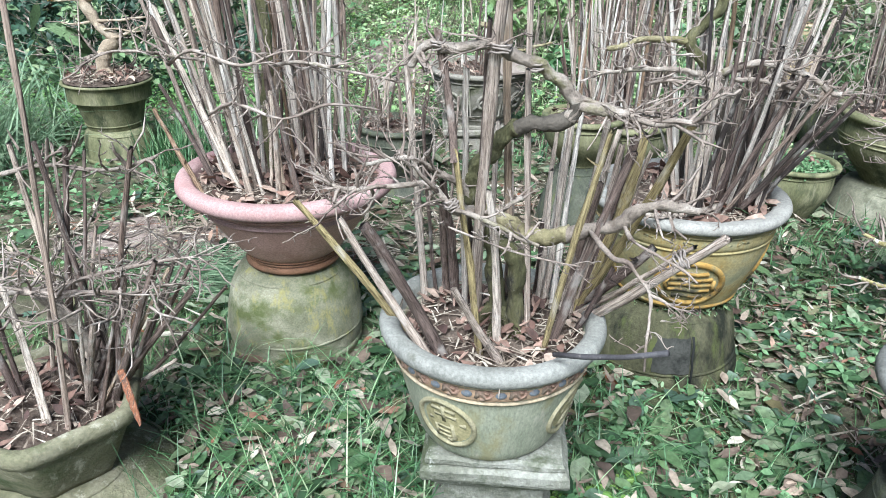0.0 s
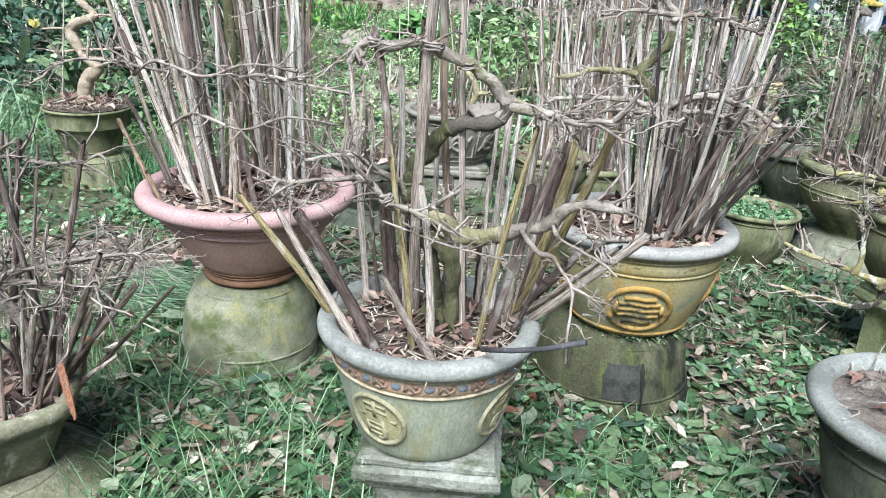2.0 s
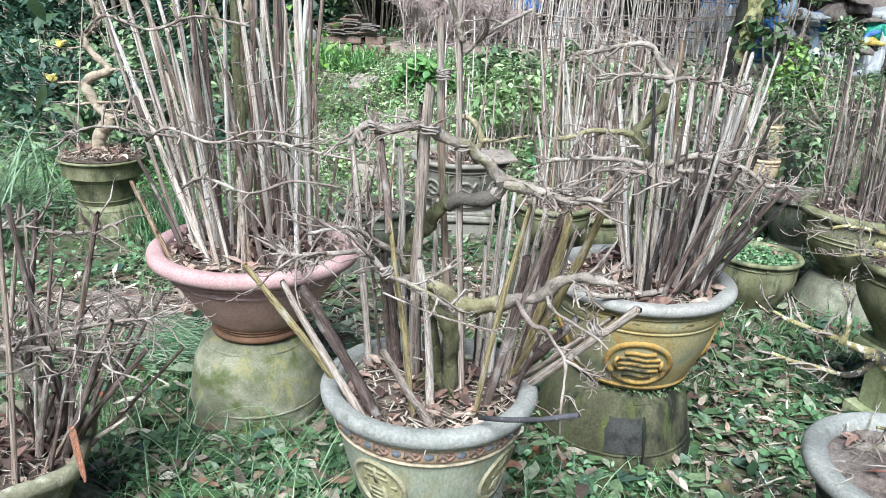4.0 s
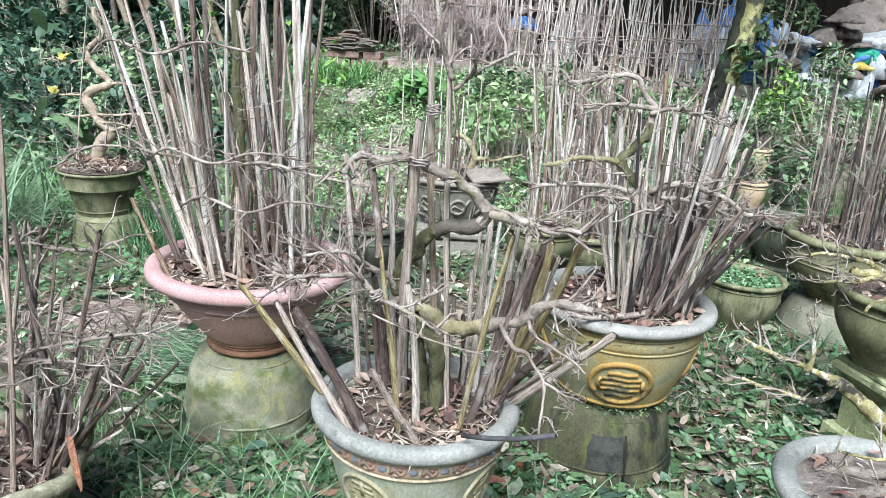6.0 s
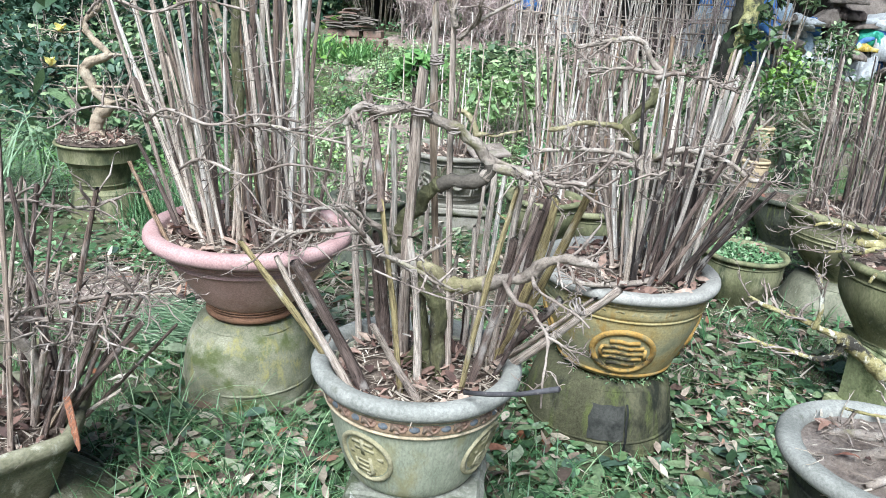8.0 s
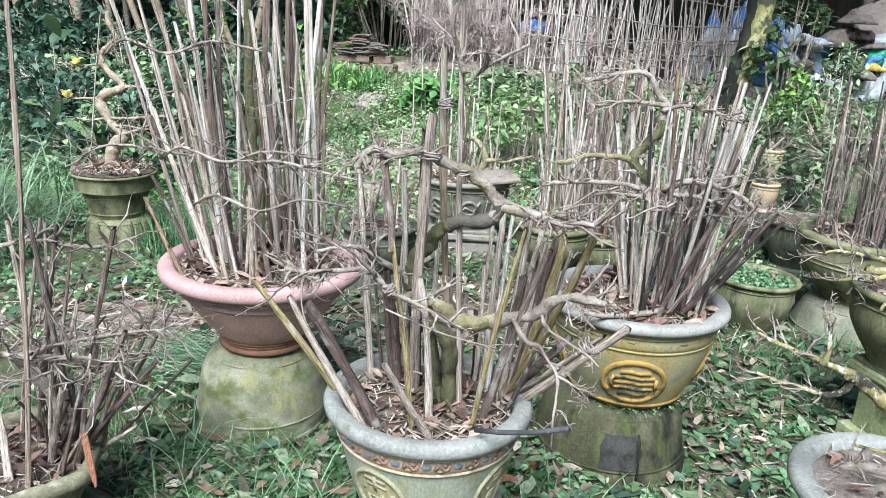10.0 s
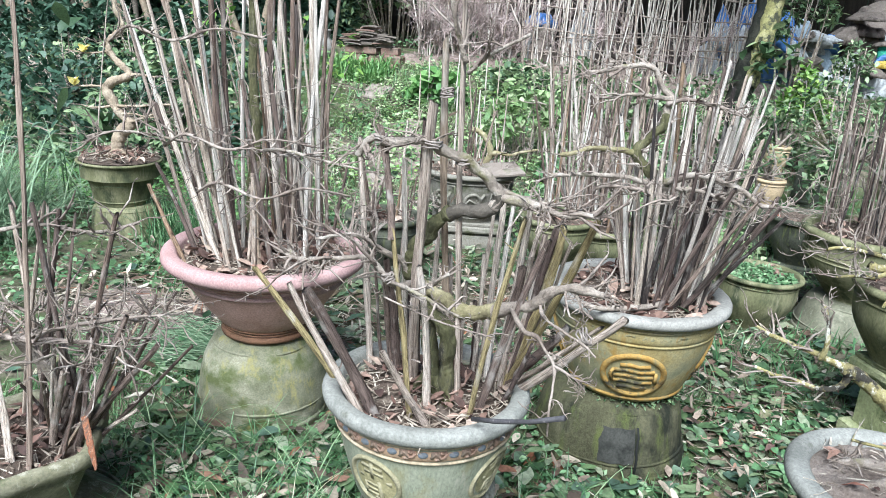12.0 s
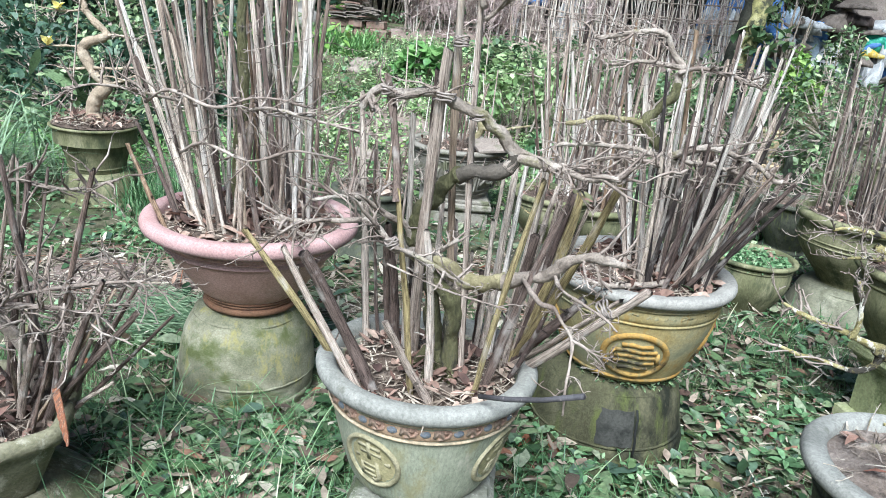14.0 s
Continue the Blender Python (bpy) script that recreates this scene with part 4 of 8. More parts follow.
plain_pot("flower_pot", BACKL.x, BACKL.y, 0.262, 0.525, 0.150, 0.240, olive_stone, "olive green cement pot with a flat rim on a drum stand", 18.0, (0.10, 0.80), 0.014, -0.5, 150, soil=-0.004, neck=0.92)
bz = at_ground(BACKL.x, BACKL.y)
bell_stand("round_stand", (BACKL.x + 0.02, BACKL.y, 0), steps_of([(0.196, bz - 0.04), (0.193, bz + 0.05), (0.190, 0.20), (0.178, 0.245), (0.150, 0.261)]), olive_stone, "olive green drum-shaped cement stand in the grass", 19.0)

plain_pot("flower_pot", 1.50, 3.98, at_ground(1.5, 3.98) - 0.005, 0.285, 0.13, 0.222, olive_stone, "low dark green cement bowl overgrown with small weeds", 22.0, (0.85,), 0.022, 0.8, 20)
R1 = Vector((2.032, 4.075, 0))
plain_pot("flower_pot", R1.x, R1.y, 0.176, 0.545, 0.170, 0.344, olive_stone, "dull green cement pot with a thick rim on an upturned pot", 24.0, (0.60, 0.66), 0.04, 0.8, 90)
rz = at_ground(R1.x, R1.y)
bell_stand("round_stand", (R1.x, R1.y, 0), steps_of([(0.292, rz - 0.04), (0.288, rz + 0.03), (0.262, rz + 0.10), (0.222, 0.156), (0.165, 0.175)]), grey_stand, "grey upturned cement pot used as a stand", 25.0, (rz + 0.05,))
R2 = Vector((1.80, 2.86, 0))
plain_pot("flower_pot", R2.x, R2.y, 0.335, 0.640, 0.150, 0.262, olive_stone, "moss-green cement pot on a stepped green stand", 27.0, (0.80,), 0.028, 0.8, 60)
qz = at_ground(R2.x, R2.y)
build_plinth(R2.x, R2.y, 24, 0.334, qz, moss_plinth, "stepped moss-green cement plinth", 0.142)

mid_pot = plain_pot("flower_pot", -0.165, 4.62, 0.240, 0.552, 0.20, 0.315, pale_pot, "pale grey cement pot with worn relief panels", 29.0, (0.10, 0.82), 0.030, 0.1, 90, neck=0.92)
for k in range(8):
    a = radians(-120 + 45 * k)
    v, f = [], []
    relief(v, f, [(0.222, 0.27), (0.285, 0.50)], a, [(-0.085, 0.30), (0.085, 0.30), (0.10, 0.48), (-0.10, 0.48)], 0.014, 0.010, True)
    relief(v, f, [(0.222, 0.27), (0.285, 0.50)], a, circle_pts(0.045, 0.045, 0.39, 14), 0.022, 0.012, True)
    relief(v, f, [(0.222, 0.27), (0.285, 0.50)], a, [(-0.07, 0.34), (-0.02, 0.40), (0.03, 0.37), (0.07, 0.44)], 0.018, 0.012)
    part("relief_panel", mesh_of("relief_panel", v, f, pale_pot), mid_pot)
build_plinth(-0.165, 4.62, 10, 0.239, at_ground(-0.165, 4.62), pale_pot, "low stepped cement block stand", 0.22)
plain_pot("flower_pot", -0.47, 3.68, 0.20, 0.45, 0.13, 0.205, dark_stone, "dark algae-stained cement pot with dry litter", 31.0, (0.7,), 0.026, 0.8, 70)
bell_stand("round_stand", (-0.47, 3.68, 0), steps_of([(0.20, at_ground(-0.47, 3.68) - 0.03), (0.19, 0.1), (0.13, 0.199)]), dark_stone, "small dark cement stand", 32.0)
plain_pot("flower_pot", 0.425, 3.52, 0.36, 0.585, 0.10, 0.19, olive_stone, "small grey-green cement bowl with moss", 33.0, (0.8,), 0.024, 0.9, 30)
bell_stand("round_stand", (0.425, 3.52, 0), steps_of([(0.19, at_ground(0.42, 3.52) - 0.03), (0.18, 0.12), (0.14, 0.26), (0.09, 0.359)]), dark_stone, "round grey cement stand", 34.0)
plain_pot("flower_pot", 0.62, 3.95, 0.20, 0.47, 0.16, 0.27, olive_stone, "olive cement pot packed with canes", 35.0, (0.8,), 0.03, 0.8, 60)
bell_stand("round_stand", (0.62, 3.95, 0), steps_of([(0.22, at_ground(0.62, 3.95) - 0.03), (0.2, 0.1), (0.15, 0.199)]), olive_stone, "mossy round cement stand", 36.0)
# pot and stand take dark cement to paint the shadow at this spot
plain_pot("flower_pot", 1.954, 4.91, 0.102, 0.399, 0.14, 0.24, dark_stone, "round pot coloured dark for the shade it stands in", 37.0, (), 0.028, 0.5, 10)
bell_stand("round_stand", (1.954, 4.91, 0), steps_of([(0.18, at_ground(1.954, 4.91) - 0.04), (0.17, 0.08), (0.13, 0.101)]), dark_stone, "low stand coloured dark for the shadow under the pot", 38.0)
for x, y, top, r, s, m in ((1.772, 5.2, 0.562, 0.10, 41.0, tan_pot), (1.865, 5.55, 0.735, 0.088, 42.0, tan_pot), (2.3, 6.2, 0.86, 0.10, 43.0, olive_stone), (2.62, 5.4, 0.60, 0.13, 44.0, olive_stone)):
    g0 = at_ground(x, y)
    plain_pot("flower_pot", x, y, top - 0.18, top, r * 0.65, r, m, "small clay pot holding a leafy shrub", s, (0.8,), 0.022, 0.6, 0)
    bell_stand("round_stand", (x, y, 0), steps_of([(r * 1.1, g0 - 0.04), (r, g0 + 0.1), (r * 0.65, top - 0.181)]), dark_stone, "plain cement stand among weeds", s + 0.5)

# ---- canes and bonsai ----


def cane_mesh(seed, material):
    """A split cane of unit length and unit half width, along z, slightly bent, with a broken end."""
    rng = random.Random(seed)
    verts, faces, rings, sides = [], [], 9, 7
    flat, bx, by = rng.uniform(0.45, 0.95), rng.uniform(-0.9, 0.9), rng.uniform(-0.9, 0.9)
    joint = rng.uniform(0.2, 0.8)
    for i in range(rings):
        u = i / (rings - 1)
        w = 1.0 - 0.28 * u + (0.16 if abs(u - joint) < 0.06 else 0) + rng.uniform(-0.05, 0.05)
        cx, cy = bx * math.sin(u * 3.1) + rng.uniform(-0.12, 0.12), by * math.sin(u * 2.6) + rng.uniform(-0.12, 0.12)
        for k in range(sides):
            a = 2 * math.pi * k / sides
            end = rng.uniform(-0.02, 0.012) if i == rings - 1 else 0
            verts.append((cx + w * math.cos(a) * rng.uniform(0.88, 1.1), cy + w * flat * math.sin(a) * rng.uniform(0.88, 1.1), u + end))
    for i in range(rings - 1):
        for k in range(sides):
            a, b = i * sides + k, i * sides + (k + 1) % sides
            faces.append((a, b, b + sides, a + sides))
    faces.append(tuple((rings - 1) * sides + k for k in range(sides)))
    # stubs of side twigs, left where the cane was trimmed
    spur = random.Random(seed + 7000)
    for k in range(spur.choice((0, 1, 1, 2, 3))):
        a, z0, reach, rise = spur.uniform(0, 2 * math.pi), spur.uniform(0.3, 0.95), spur.uniform(1.8, 4.2), spur.uniform(-0.01, 0.045)
        c, s = math.cos(a), math.sin(a)
        base = len(verts)
        for u, w in ((0.0, 0.42), (0.55, 0.30), (1.0, 0.16)):
            r = 0.5 + (reach - 0.5) * u
            bend = spur.uniform(-0.25, 0.25) * u
            for m in range(4):
                p, h = w * math.cos(m * math.pi / 2), 0.011 * w * math.sin(m * math.pi / 2)
                verts.append((c * r - s * (p + bend), s * r + c * (p + bend), z0 + rise * u + h))
        for i in range(2):
            for m in range(4):
                a0, a1 = base + i * 4 + m, base + i * 4 + (m + 1) % 4
                faces.append((a0, a1, a1 + 4, a0 + 4))
        faces.append((base + 8, base + 9, base + 10, base + 11))
    return mesh_of("cane", verts, faces, material)


CANES = {m: [cane_mesh(k * 7 + 1, m) for k in range(8)] for m in (cane_mat, pale_cane, yellow_cane, dark_cane, black_cane, tan_cane, grey_cane)}


def cane(bundle, base, tip, half, material=None, pick=0, label=""):
    """A cane from base to tip, as a part of a bundle whose Empty stands unturned."""
    base, tip = Vector(base), Vector(tip)
    along = tip - base
    q = along.to_track_quat("Z", "Y").to_matrix().to_4x4()
    spin = Matrix.Rotation(pick * 1.7, 4, "Z")
    m = Matrix.Translation(base - bundle.matrix_world.translation) @ q @ spin @ Matrix.Diagonal((half, half, along.length, 1))
    return part("cane", CANES[material or cane_mat][pick % 8], bundle, label, m)


def tie(parent, at, along, r, turns=2.6, thick=0.0021):
    """Wire wound round a joint."""
    q = Vector(along).to_track_quat("Z", "Y")
    rng = random.Random(int(at[0] * 7919))
    pts = [Vector(at) + q @ Vector((r * rng.uniform(0.88, 1.18) * math.cos(a), r * rng.uniform(0.88, 1.15) * math.sin(a), rng.uniform(-0.003, 0.003) + 0.0045 * (a / 6.28 - turns / 2) * (thick / 0.0014) ** 0.5)) for a in np.linspace(0, 6.28 * turns, int(12 * turns))]
    pts = [p - parent.matrix_world.translation for p in pts]
    v, f = [], []
    tube(v, f, pts, [thick] * len(pts), 5)
    return part("wire_tie", mesh_of("wire_tie", v, f, wire), parent, "twisted grey tie wire")


def branch_part(name, parent, pts, r0, r1, material, seed, twigs=0, twig_len=0.16, label="", droop=0.0, from_u=0.2, rough=0.15, fine=(0.0022, 0.0042)):
    """One branch, with its twigs, in world places."""
    o = parent.matrix_world.translation
    v, f = [], []
    line = limb(v, f, pts, r0, r1, 9, 6, rough, seed)
    ob = part(name, mesh_of(name, [p - o for p in v], f, material), parent, label)
    if twigs:
        rng = random.Random(seed)
        tv, tf = [], []
        for k in range(twigs):
            i = min(int((from_u + (1 - from_u) * (k + rng.random()) / twigs) * (len(line) - 1)), len(line) - 1)
            d = (line[min(i + 1, len(line) - 1)] - line[max(i - 1, 0)]).normalized()
            d = d * rng.uniform(0.2, 1.0) + Vector((rng.uniform(-1, 1), rng.uniform(-1, 1), rng.uniform(-0.5, 0.9)))
            twig(tv, tf, rng, line[i], d, twig_len * rng.uniform(0.5, 1.25), rng.uniform(*fine), 2, droop)
        part("twig_tangle", mesh_of("twig_tangle", [p - o for p in tv], tf, twig_mat), ob, "bare crooked grey twigs", kind="stuff")
    return ob


# canes of the celadon pot
fc = thing("cane_bundle", (FRONT.x, FRONT.y, FRONT_TOP - 0.05), "split canes, brown, yellow and bleached, stuck in the celadon pot", "plant stakes", "cane bundles")
cane(fc, (0.038, 1.495, 0.606), (-0.199, 1.500, 0.915), 0.0097, yellow_cane, 1)
cane(fc, (0.104, 1.414, 0.606), (-0.085, 1.420, 0.921), 0.0102, grey_cane, 2)
cane(fc, (0.125, 1.419, 0.606), (-0.012, 1.330, 0.947), 0.0139, dark_cane, 3)
cane(fc, (0.038, 1.643, 0.606), (0.001, 1.600, 1.203), 0.0088, grey_cane, 4)
cane(fc, (0.059, 1.673, 0.606), (0.040, 1.600, 1.091), 0.0074, dark_cane, 5)
cane(fc, (0.185, 1.439, 0.606), (0.118, 1.440, 1.058), 0.0115, yellow_cane, 6)
cane(fc, (0.122, 1.440, 1.035), (0.088, 1.445, 1.263), 0.0088, dark_cane, 5)
cane(fc, (0.128, 1.635, 0.606), (0.136, 1.460, 1.197), 0.0088, pale_cane, 7)
cane(fc, (0.111, 1.621, 0.606), (0.087, 1.550, 0.954), 0.0121, dark_cane, 8)
cane(fc, (0.087, 1.672, 0.606), (0.082, 1.550, 0.901), 0.0106, dark_cane, 9)
cane(fc, (0.212, 1.470, 0.606), (0.185, 1.420, 0.992), 0.0097, grey_cane, 10)
cane(fc, (0.155, 1.583, 0.606), (0.196, 1.420, 1.320), 0.0131, grey_cane, 11)
cane(fc, (0.154, 1.642, 0.606), (0.178, 1.450, 1.278), 0.0088, dark_cane, 12)
cane(fc, (0.235, 1.662, 0.606), (0.198, 1.500, 1.432), 0.0097, tan_cane, 13)
cane(fc, (0.274, 1.530, 0.606), (0.233, 1.490, 1.523), 0.0094, grey_cane, 14)
cane(fc, (0.299, 1.699, 0.606), (0.322, 1.680, 1.066), 0.0078, pale_cane, 15)
cane(fc, (0.286, 1.709, 0.606), (0.302, 1.680, 1.060), 0.0071, grey_cane, 16)
cane(fc, (0.300, 1.480, 0.606), (0.392, 1.420, 1.112), 0.0125, yellow_cane, 17)
cane(fc, (0.317, 1.503, 0.606), (0.438, 1.480, 1.058), 0.0100, dark_cane, 18)
cane(fc, (0.352, 1.643, 0.606), (0.520, 1.480, 1.114), 0.0112, yellow_cane, 19)
cane(fc, (0.342, 1.665, 0.606), (0.390, 1.550, 1.102), 0.0102, grey_cane, 20)
cane(fc, (0.345, 1.635, 0.606), (0.457, 1.580, 1.064), 0.0165, yellow_cane, 21)
cane(fc, (0.363, 1.629, 0.606), (0.420, 1.600, 1.040), 0.0121, grey_cane, 22)
cane(fc, (0.363, 1.626, 0.606), (0.600, 1.400, 0.946), 0.0110, grey_cane, 23)
cane(fc, (0.345, 1.654, 0.606), (0.559, 1.460, 0.900), 0.0135, grey_cane, 24)
cane(fc, (0.330, 1.680, 0.606), (0.499, 1.500, 0.871), 0.0128, dark_cane, 25)
cane(fc, (0.243, 1.416, 0.606), (0.139, 1.330, 0.837), 0.0097, grey_cane, 26)
cane(fc, (0.140, 1.633, 0.606), (0.127, 1.600, 0.888), 0.0085, dark_cane, 27)
cane(fc, (0.185, 1.642, 0.606), (0.182, 1.660, 1.050), 0.0085, grey_cane, 28)
cane(fc, (0.207, 1.651, 0.606), (0.212, 1.640, 0.953), 0.0078, grey_cane, 29)
cane(fc, (0.277, 1.715, 0.606), (0.281, 1.600, 0.866), 0.0085, dark_cane, 30)
cane(fc, (0.328, 1.680, 0.606), (0.386, 1.560, 0.972), 0.0121, dark_cane, 31)
cane(fc, (0.328, 1.608, 0.606), (0.374, 1.500, 0.891), 0.0099, grey_cane, 32)
cane(fc, (0.067, 1.678, 0.606), (0.091, 1.700, 1.085), 0.0064, grey_cane, 33)
cane(fc, (0.246, 1.727, 0.606), (0.256, 1.660, 0.882), 0.0071, grey_cane, 34)
cane(fc, (0.298, 1.665, 0.606), (0.328, 1.620, 1.111), 0.0085, grey_cane, 35)
cane(fc, (0.317, 1.656, 0.606), (0.347, 1.660, 1.095), 0.0075, pale_cane, 36)
cane(fc, (0.353, 1.612, 0.606), (0.420, 1.600, 1.063), 0.0120, grey_cane, 37)
cane(fc, (0.369, 1.617, 0.606), (0.447, 1.580, 1.059), 0.0115, dark_cane, 38)
cane(fc, (0.382, 1.663, 0.606), (0.481, 1.620, 1.020), 0.0085, cane_mat, 39)
cane(fc, (0.282, 1.660, 0.606), (0.293, 1.600, 0.977), 0.0090, grey_cane, 40)
cane(fc, (0.355, 1.559, 0.606), (0.421, 1.500, 0.822), 0.0120, dark_cane, 41)
tie(fc, (0.196, 1.430, 1.238), (0.1, 0.1, 1), 0.0165, 3.2)
tie(fc, (0.255, 1.460, 1.206), (0, 0, 1), 0.0135, 3.0)
tie(fc, (0.090, 1.448, 1.236), (0, 0, 1), 0.0115, 2.6)
tie(fc, (0.118, 1.440, 0.953), (-0.2, 0, 1), 0.0125, 3.2)
tie(fc, (0.206, 1.500, 1.328), (0, 0, 1), 0.0115, 3.5)
tie(fc, (0.524, 1.380, 0.906), (1, 0, 0.6), 0.0165, 3.4)

burnt = thing("charred_stick", (0.34, 1.36, 0.70), "short charred black stick lying over the pot rim", "stick")
bv, bf = [], []
tube(bv, bf, [Vector(p) - Vector((0.34, 1.36, 0.70)) for p in ((0.325, 1.372, 0.697), (0.38, 1.335, 0.722), (0.44, 1.293, 0.756), (0.503, 1.25, 0.800))], [0.005, 0.0055, 0.005, 0.0056], 8)
part("shaft", mesh_of("shaft", bv, bf, charred), burnt)

# bonsai of the celadon pot
ft = thing("bonsai_tree", (0.219, 1.56, FRONT_TOP - 0.05), "bare bonsai tree with bent mossy trunk tied to canes", "bonsai tree", "bonsai trees")
branch_part("trunk", ft, [(0.211, 1.560, 0.600), (0.205, 1.560, 0.663), (0.199, 1.560, 0.734), (0.193, 1.555, 0.812), (0.181, 1.550, 0.862), (0.159, 1.545, 0.899), (0.144, 1.540, 0.938), (0.143, 1.535, 0.972), (0.160, 1.530, 1.004), (0.187, 1.525, 1.036), (0.213, 1.515, 1.068), (0.231, 1.510, 1.087)], 0.0225, 0.0150, mossy_bark, 1, label="moss-green bent trunk", rough=0.24)
branch_part("branch", ft, [(0.222, 1.512, 1.079), (0.246, 1.505, 1.098), (0.270, 1.500, 1.098), (0.298, 1.490, 1.101), (0.318, 1.487, 1.110), (0.330, 1.485, 1.128), (0.329, 1.483, 1.144)], 0.0150, 0.0138, dark_bark, 3, rough=0.1, label="dark bend of the trunk")
branch_part("trunk", ft, [(0.249, 1.520, 0.600), (0.243, 1.520, 0.738), (0.242, 1.515, 0.795), (0.230, 1.520, 0.828), (0.208, 1.535, 0.842), (0.190, 1.550, 0.847)], 0.0185, 0.0140, mossy_bark, 2, rough=0.24)
for a, r in ((-100, 0.09), (-40, 0.08), (20, 0.07), (150, 0.08), (-160, 0.07)):
    c, s = math.cos(radians(a)), math.sin(radians(a))
    branch_part("root", ft, [(0.205 + 0.012 * c, 1.555 + 0.012 * s, 0.69), (0.205 + 0.04 * c, 1.555 + 0.04 * s, 0.650), (0.205 + r * c, 1.555 + r * s, 0.626)], 0.012, 0.005, mossy_bark, a + 300)
branch_part("branch", ft, [(0.318, 1.487, 1.110), (0.330, 1.485, 1.128), (0.329, 1.483, 1.144), (0.317, 1.483, 1.156), (0.300, 1.475, 1.177), (0.280, 1.468, 1.191), (0.261, 1.460, 1.209), (0.245, 1.455, 1.213), (0.226, 1.445, 1.220), (0.206, 1.435, 1.233), (0.188, 1.430, 1.246), (0.171, 1.433, 1.246), (0.134, 1.440, 1.234), (0.099, 1.447, 1.232), (0.079, 1.450, 1.235), (0.054, 1.455, 1.215), (0.042, 1.460, 1.195)], 0.0146, 0.0070, bark, 3, 12, 0.11, "knobbly grey-barked branch", from_u=0.55, rough=0.12)
branch_part("branch", ft, [(0.327, 1.485, 1.134), (0.349, 1.480, 1.133), (0.372, 1.475, 1.133), (0.396, 1.470, 1.128), (0.422, 1.465, 1.126), (0.447, 1.455, 1.122), (0.473, 1.445, 1.123), (0.498, 1.435, 1.129), (0.525, 1.425, 1.131)], 0.0112, 0.0055, bark, 6, 20, 0.08, from_u=0.25)
branch_part("branch", ft, [(0.319, 1.485, 1.154), (0.344, 1.490, 1.146), (0.376, 1.490, 1.138), (0.407, 1.485, 1.134), (0.438, 1.480, 1.133), (0.461, 1.480, 1.145)], 0.0052, 0.003, bark, 7, 12, 0.07, from_u=0.3)
branch_part("branch", ft, [(0.152, 1.545, 0.911), (0.175, 1.540, 0.899), (0.201, 1.535, 0.895), (0.231, 1.530, 0.879), (0.262, 1.525, 0.864), (0.296, 1.520, 0.865), (0.336, 1.510, 0.880)], 0.0185, 0.0175, olive_bark, 8, 2, 0.05, "thick mossy side branch", from_u=0.5, rough=0.2)
branch_part("branch", ft, [(0.326, 1.512, 0.876), (0.364, 1.500, 0.894), (0.403, 1.490, 0.909), (0.431, 1.480, 0.926), (0.447, 1.470, 0.949), (0.473, 1.460, 0.966), (0.496, 1.450, 0.978), (0.521, 1.450, 0.975), (0.555, 1.440, 0.971)], 0.0160, 0.0070, bark, 11, 10, 0.08, from_u=0.55, rough=0.2)
branch_part("branch", ft, [(0.147, 1.540, 0.912), (0.146, 1.490, 0.917), (0.133, 1.450, 0.935), (0.115, 1.440, 0.949), (0.097, 1.440, 0.970), (0.077, 1.445, 0.987), (0.044, 1.450, 0.986), (-0.002, 1.450, 0.977), (-0.050, 1.450, 0.968), (-0.093, 1.450, 0.966), (-0.111, 1.450, 0.978)], 0.0095, 0.0035, bark, 9, 20, 0.12, from_u=0.3)
branch_part("branch", ft, [(0.142, 1.530, 0.935), (0.125, 1.510, 0.971), (0.098, 1.500, 0.986), (0.074, 1.500, 0.996), (0.053, 1.500, 1.009), (0.019, 1.500, 1.016), (-0.020, 1.505, 1.007), (-0.065, 1.510, 0.993)], 0.0082, 0.0035, bark, 10, 16, 0.12, from_u=0.3)
branch_part("branch", ft, [(0.374, 1.490, 0.900), (0.394, 1.420, 0.901), (0.412, 1.380, 0.899), (0.435, 1.360, 0.902), (0.454, 1.340, 0.885), (0.474, 1.330, 0.860), (0.477, 1.320, 0.828), (0.475, 1.300, 0.790), (0.477, 1.290, 0.734)], 0.0052, 0.0020, twig_mat, 12, 9, 0.04, droop=0.5, from_u=0.3, rough=0.3, fine=(0.0012, 0.0024))
branch_part("branch", ft, [(0.431, 1.480, 0.926), (0.443, 1.420, 0.920), (0.475, 1.380, 0.916), (0.500, 1.360, 0.910), (0.527, 1.350, 0.900), (0.549, 1.340, 0.884)], 0.0046, 0.0020, twig_mat, 13, 7, 0.04, from_u=0.1, rough=0.3, fine=(0.0012, 0.0024))
branch_part("branch", ft, [(0.474, 1.330, 0.860), (0.493, 1.320, 0.857), (0.511, 1.310, 0.852), (0.529, 1.310, 0.845)], 0.0030, 0.0018, twig_mat, 19, 7, 0.04, from_u=0.3, rough=0.3, fine=(0.0012, 0.0022))
branch_part("branch", ft, [(0.123, 1.440, 0.945), (0.165, 1.400, 0.951), (0.213, 1.380, 0.942), (0.251, 1.370, 0.927), (0.282, 1.360, 0.922)], 0.0050, 0.0025, bark, 14, 7, 0.07, from_u=0.3)
branch_part("branch", ft, [(0.115, 1.430, 0.913), (0.181, 1.390, 0.910), (0.241, 1.370, 0.901), (0.301, 1.360, 0.895), (0.354, 1.360, 0.888)], 0.0024, 0.0015, twig_mat, 17, 9, 0.05, from_u=0.2, fine=(0.001, 0.0018))
branch_part("branch", ft, [(0.175, 1.500, 0.917), (0.205, 1.460, 0.939), (0.227, 1.440, 0.963), (0.247, 1.430, 0.979)], 0.0058, 0.0032, bark, 18, 5, 0.05, from_u=0.4)
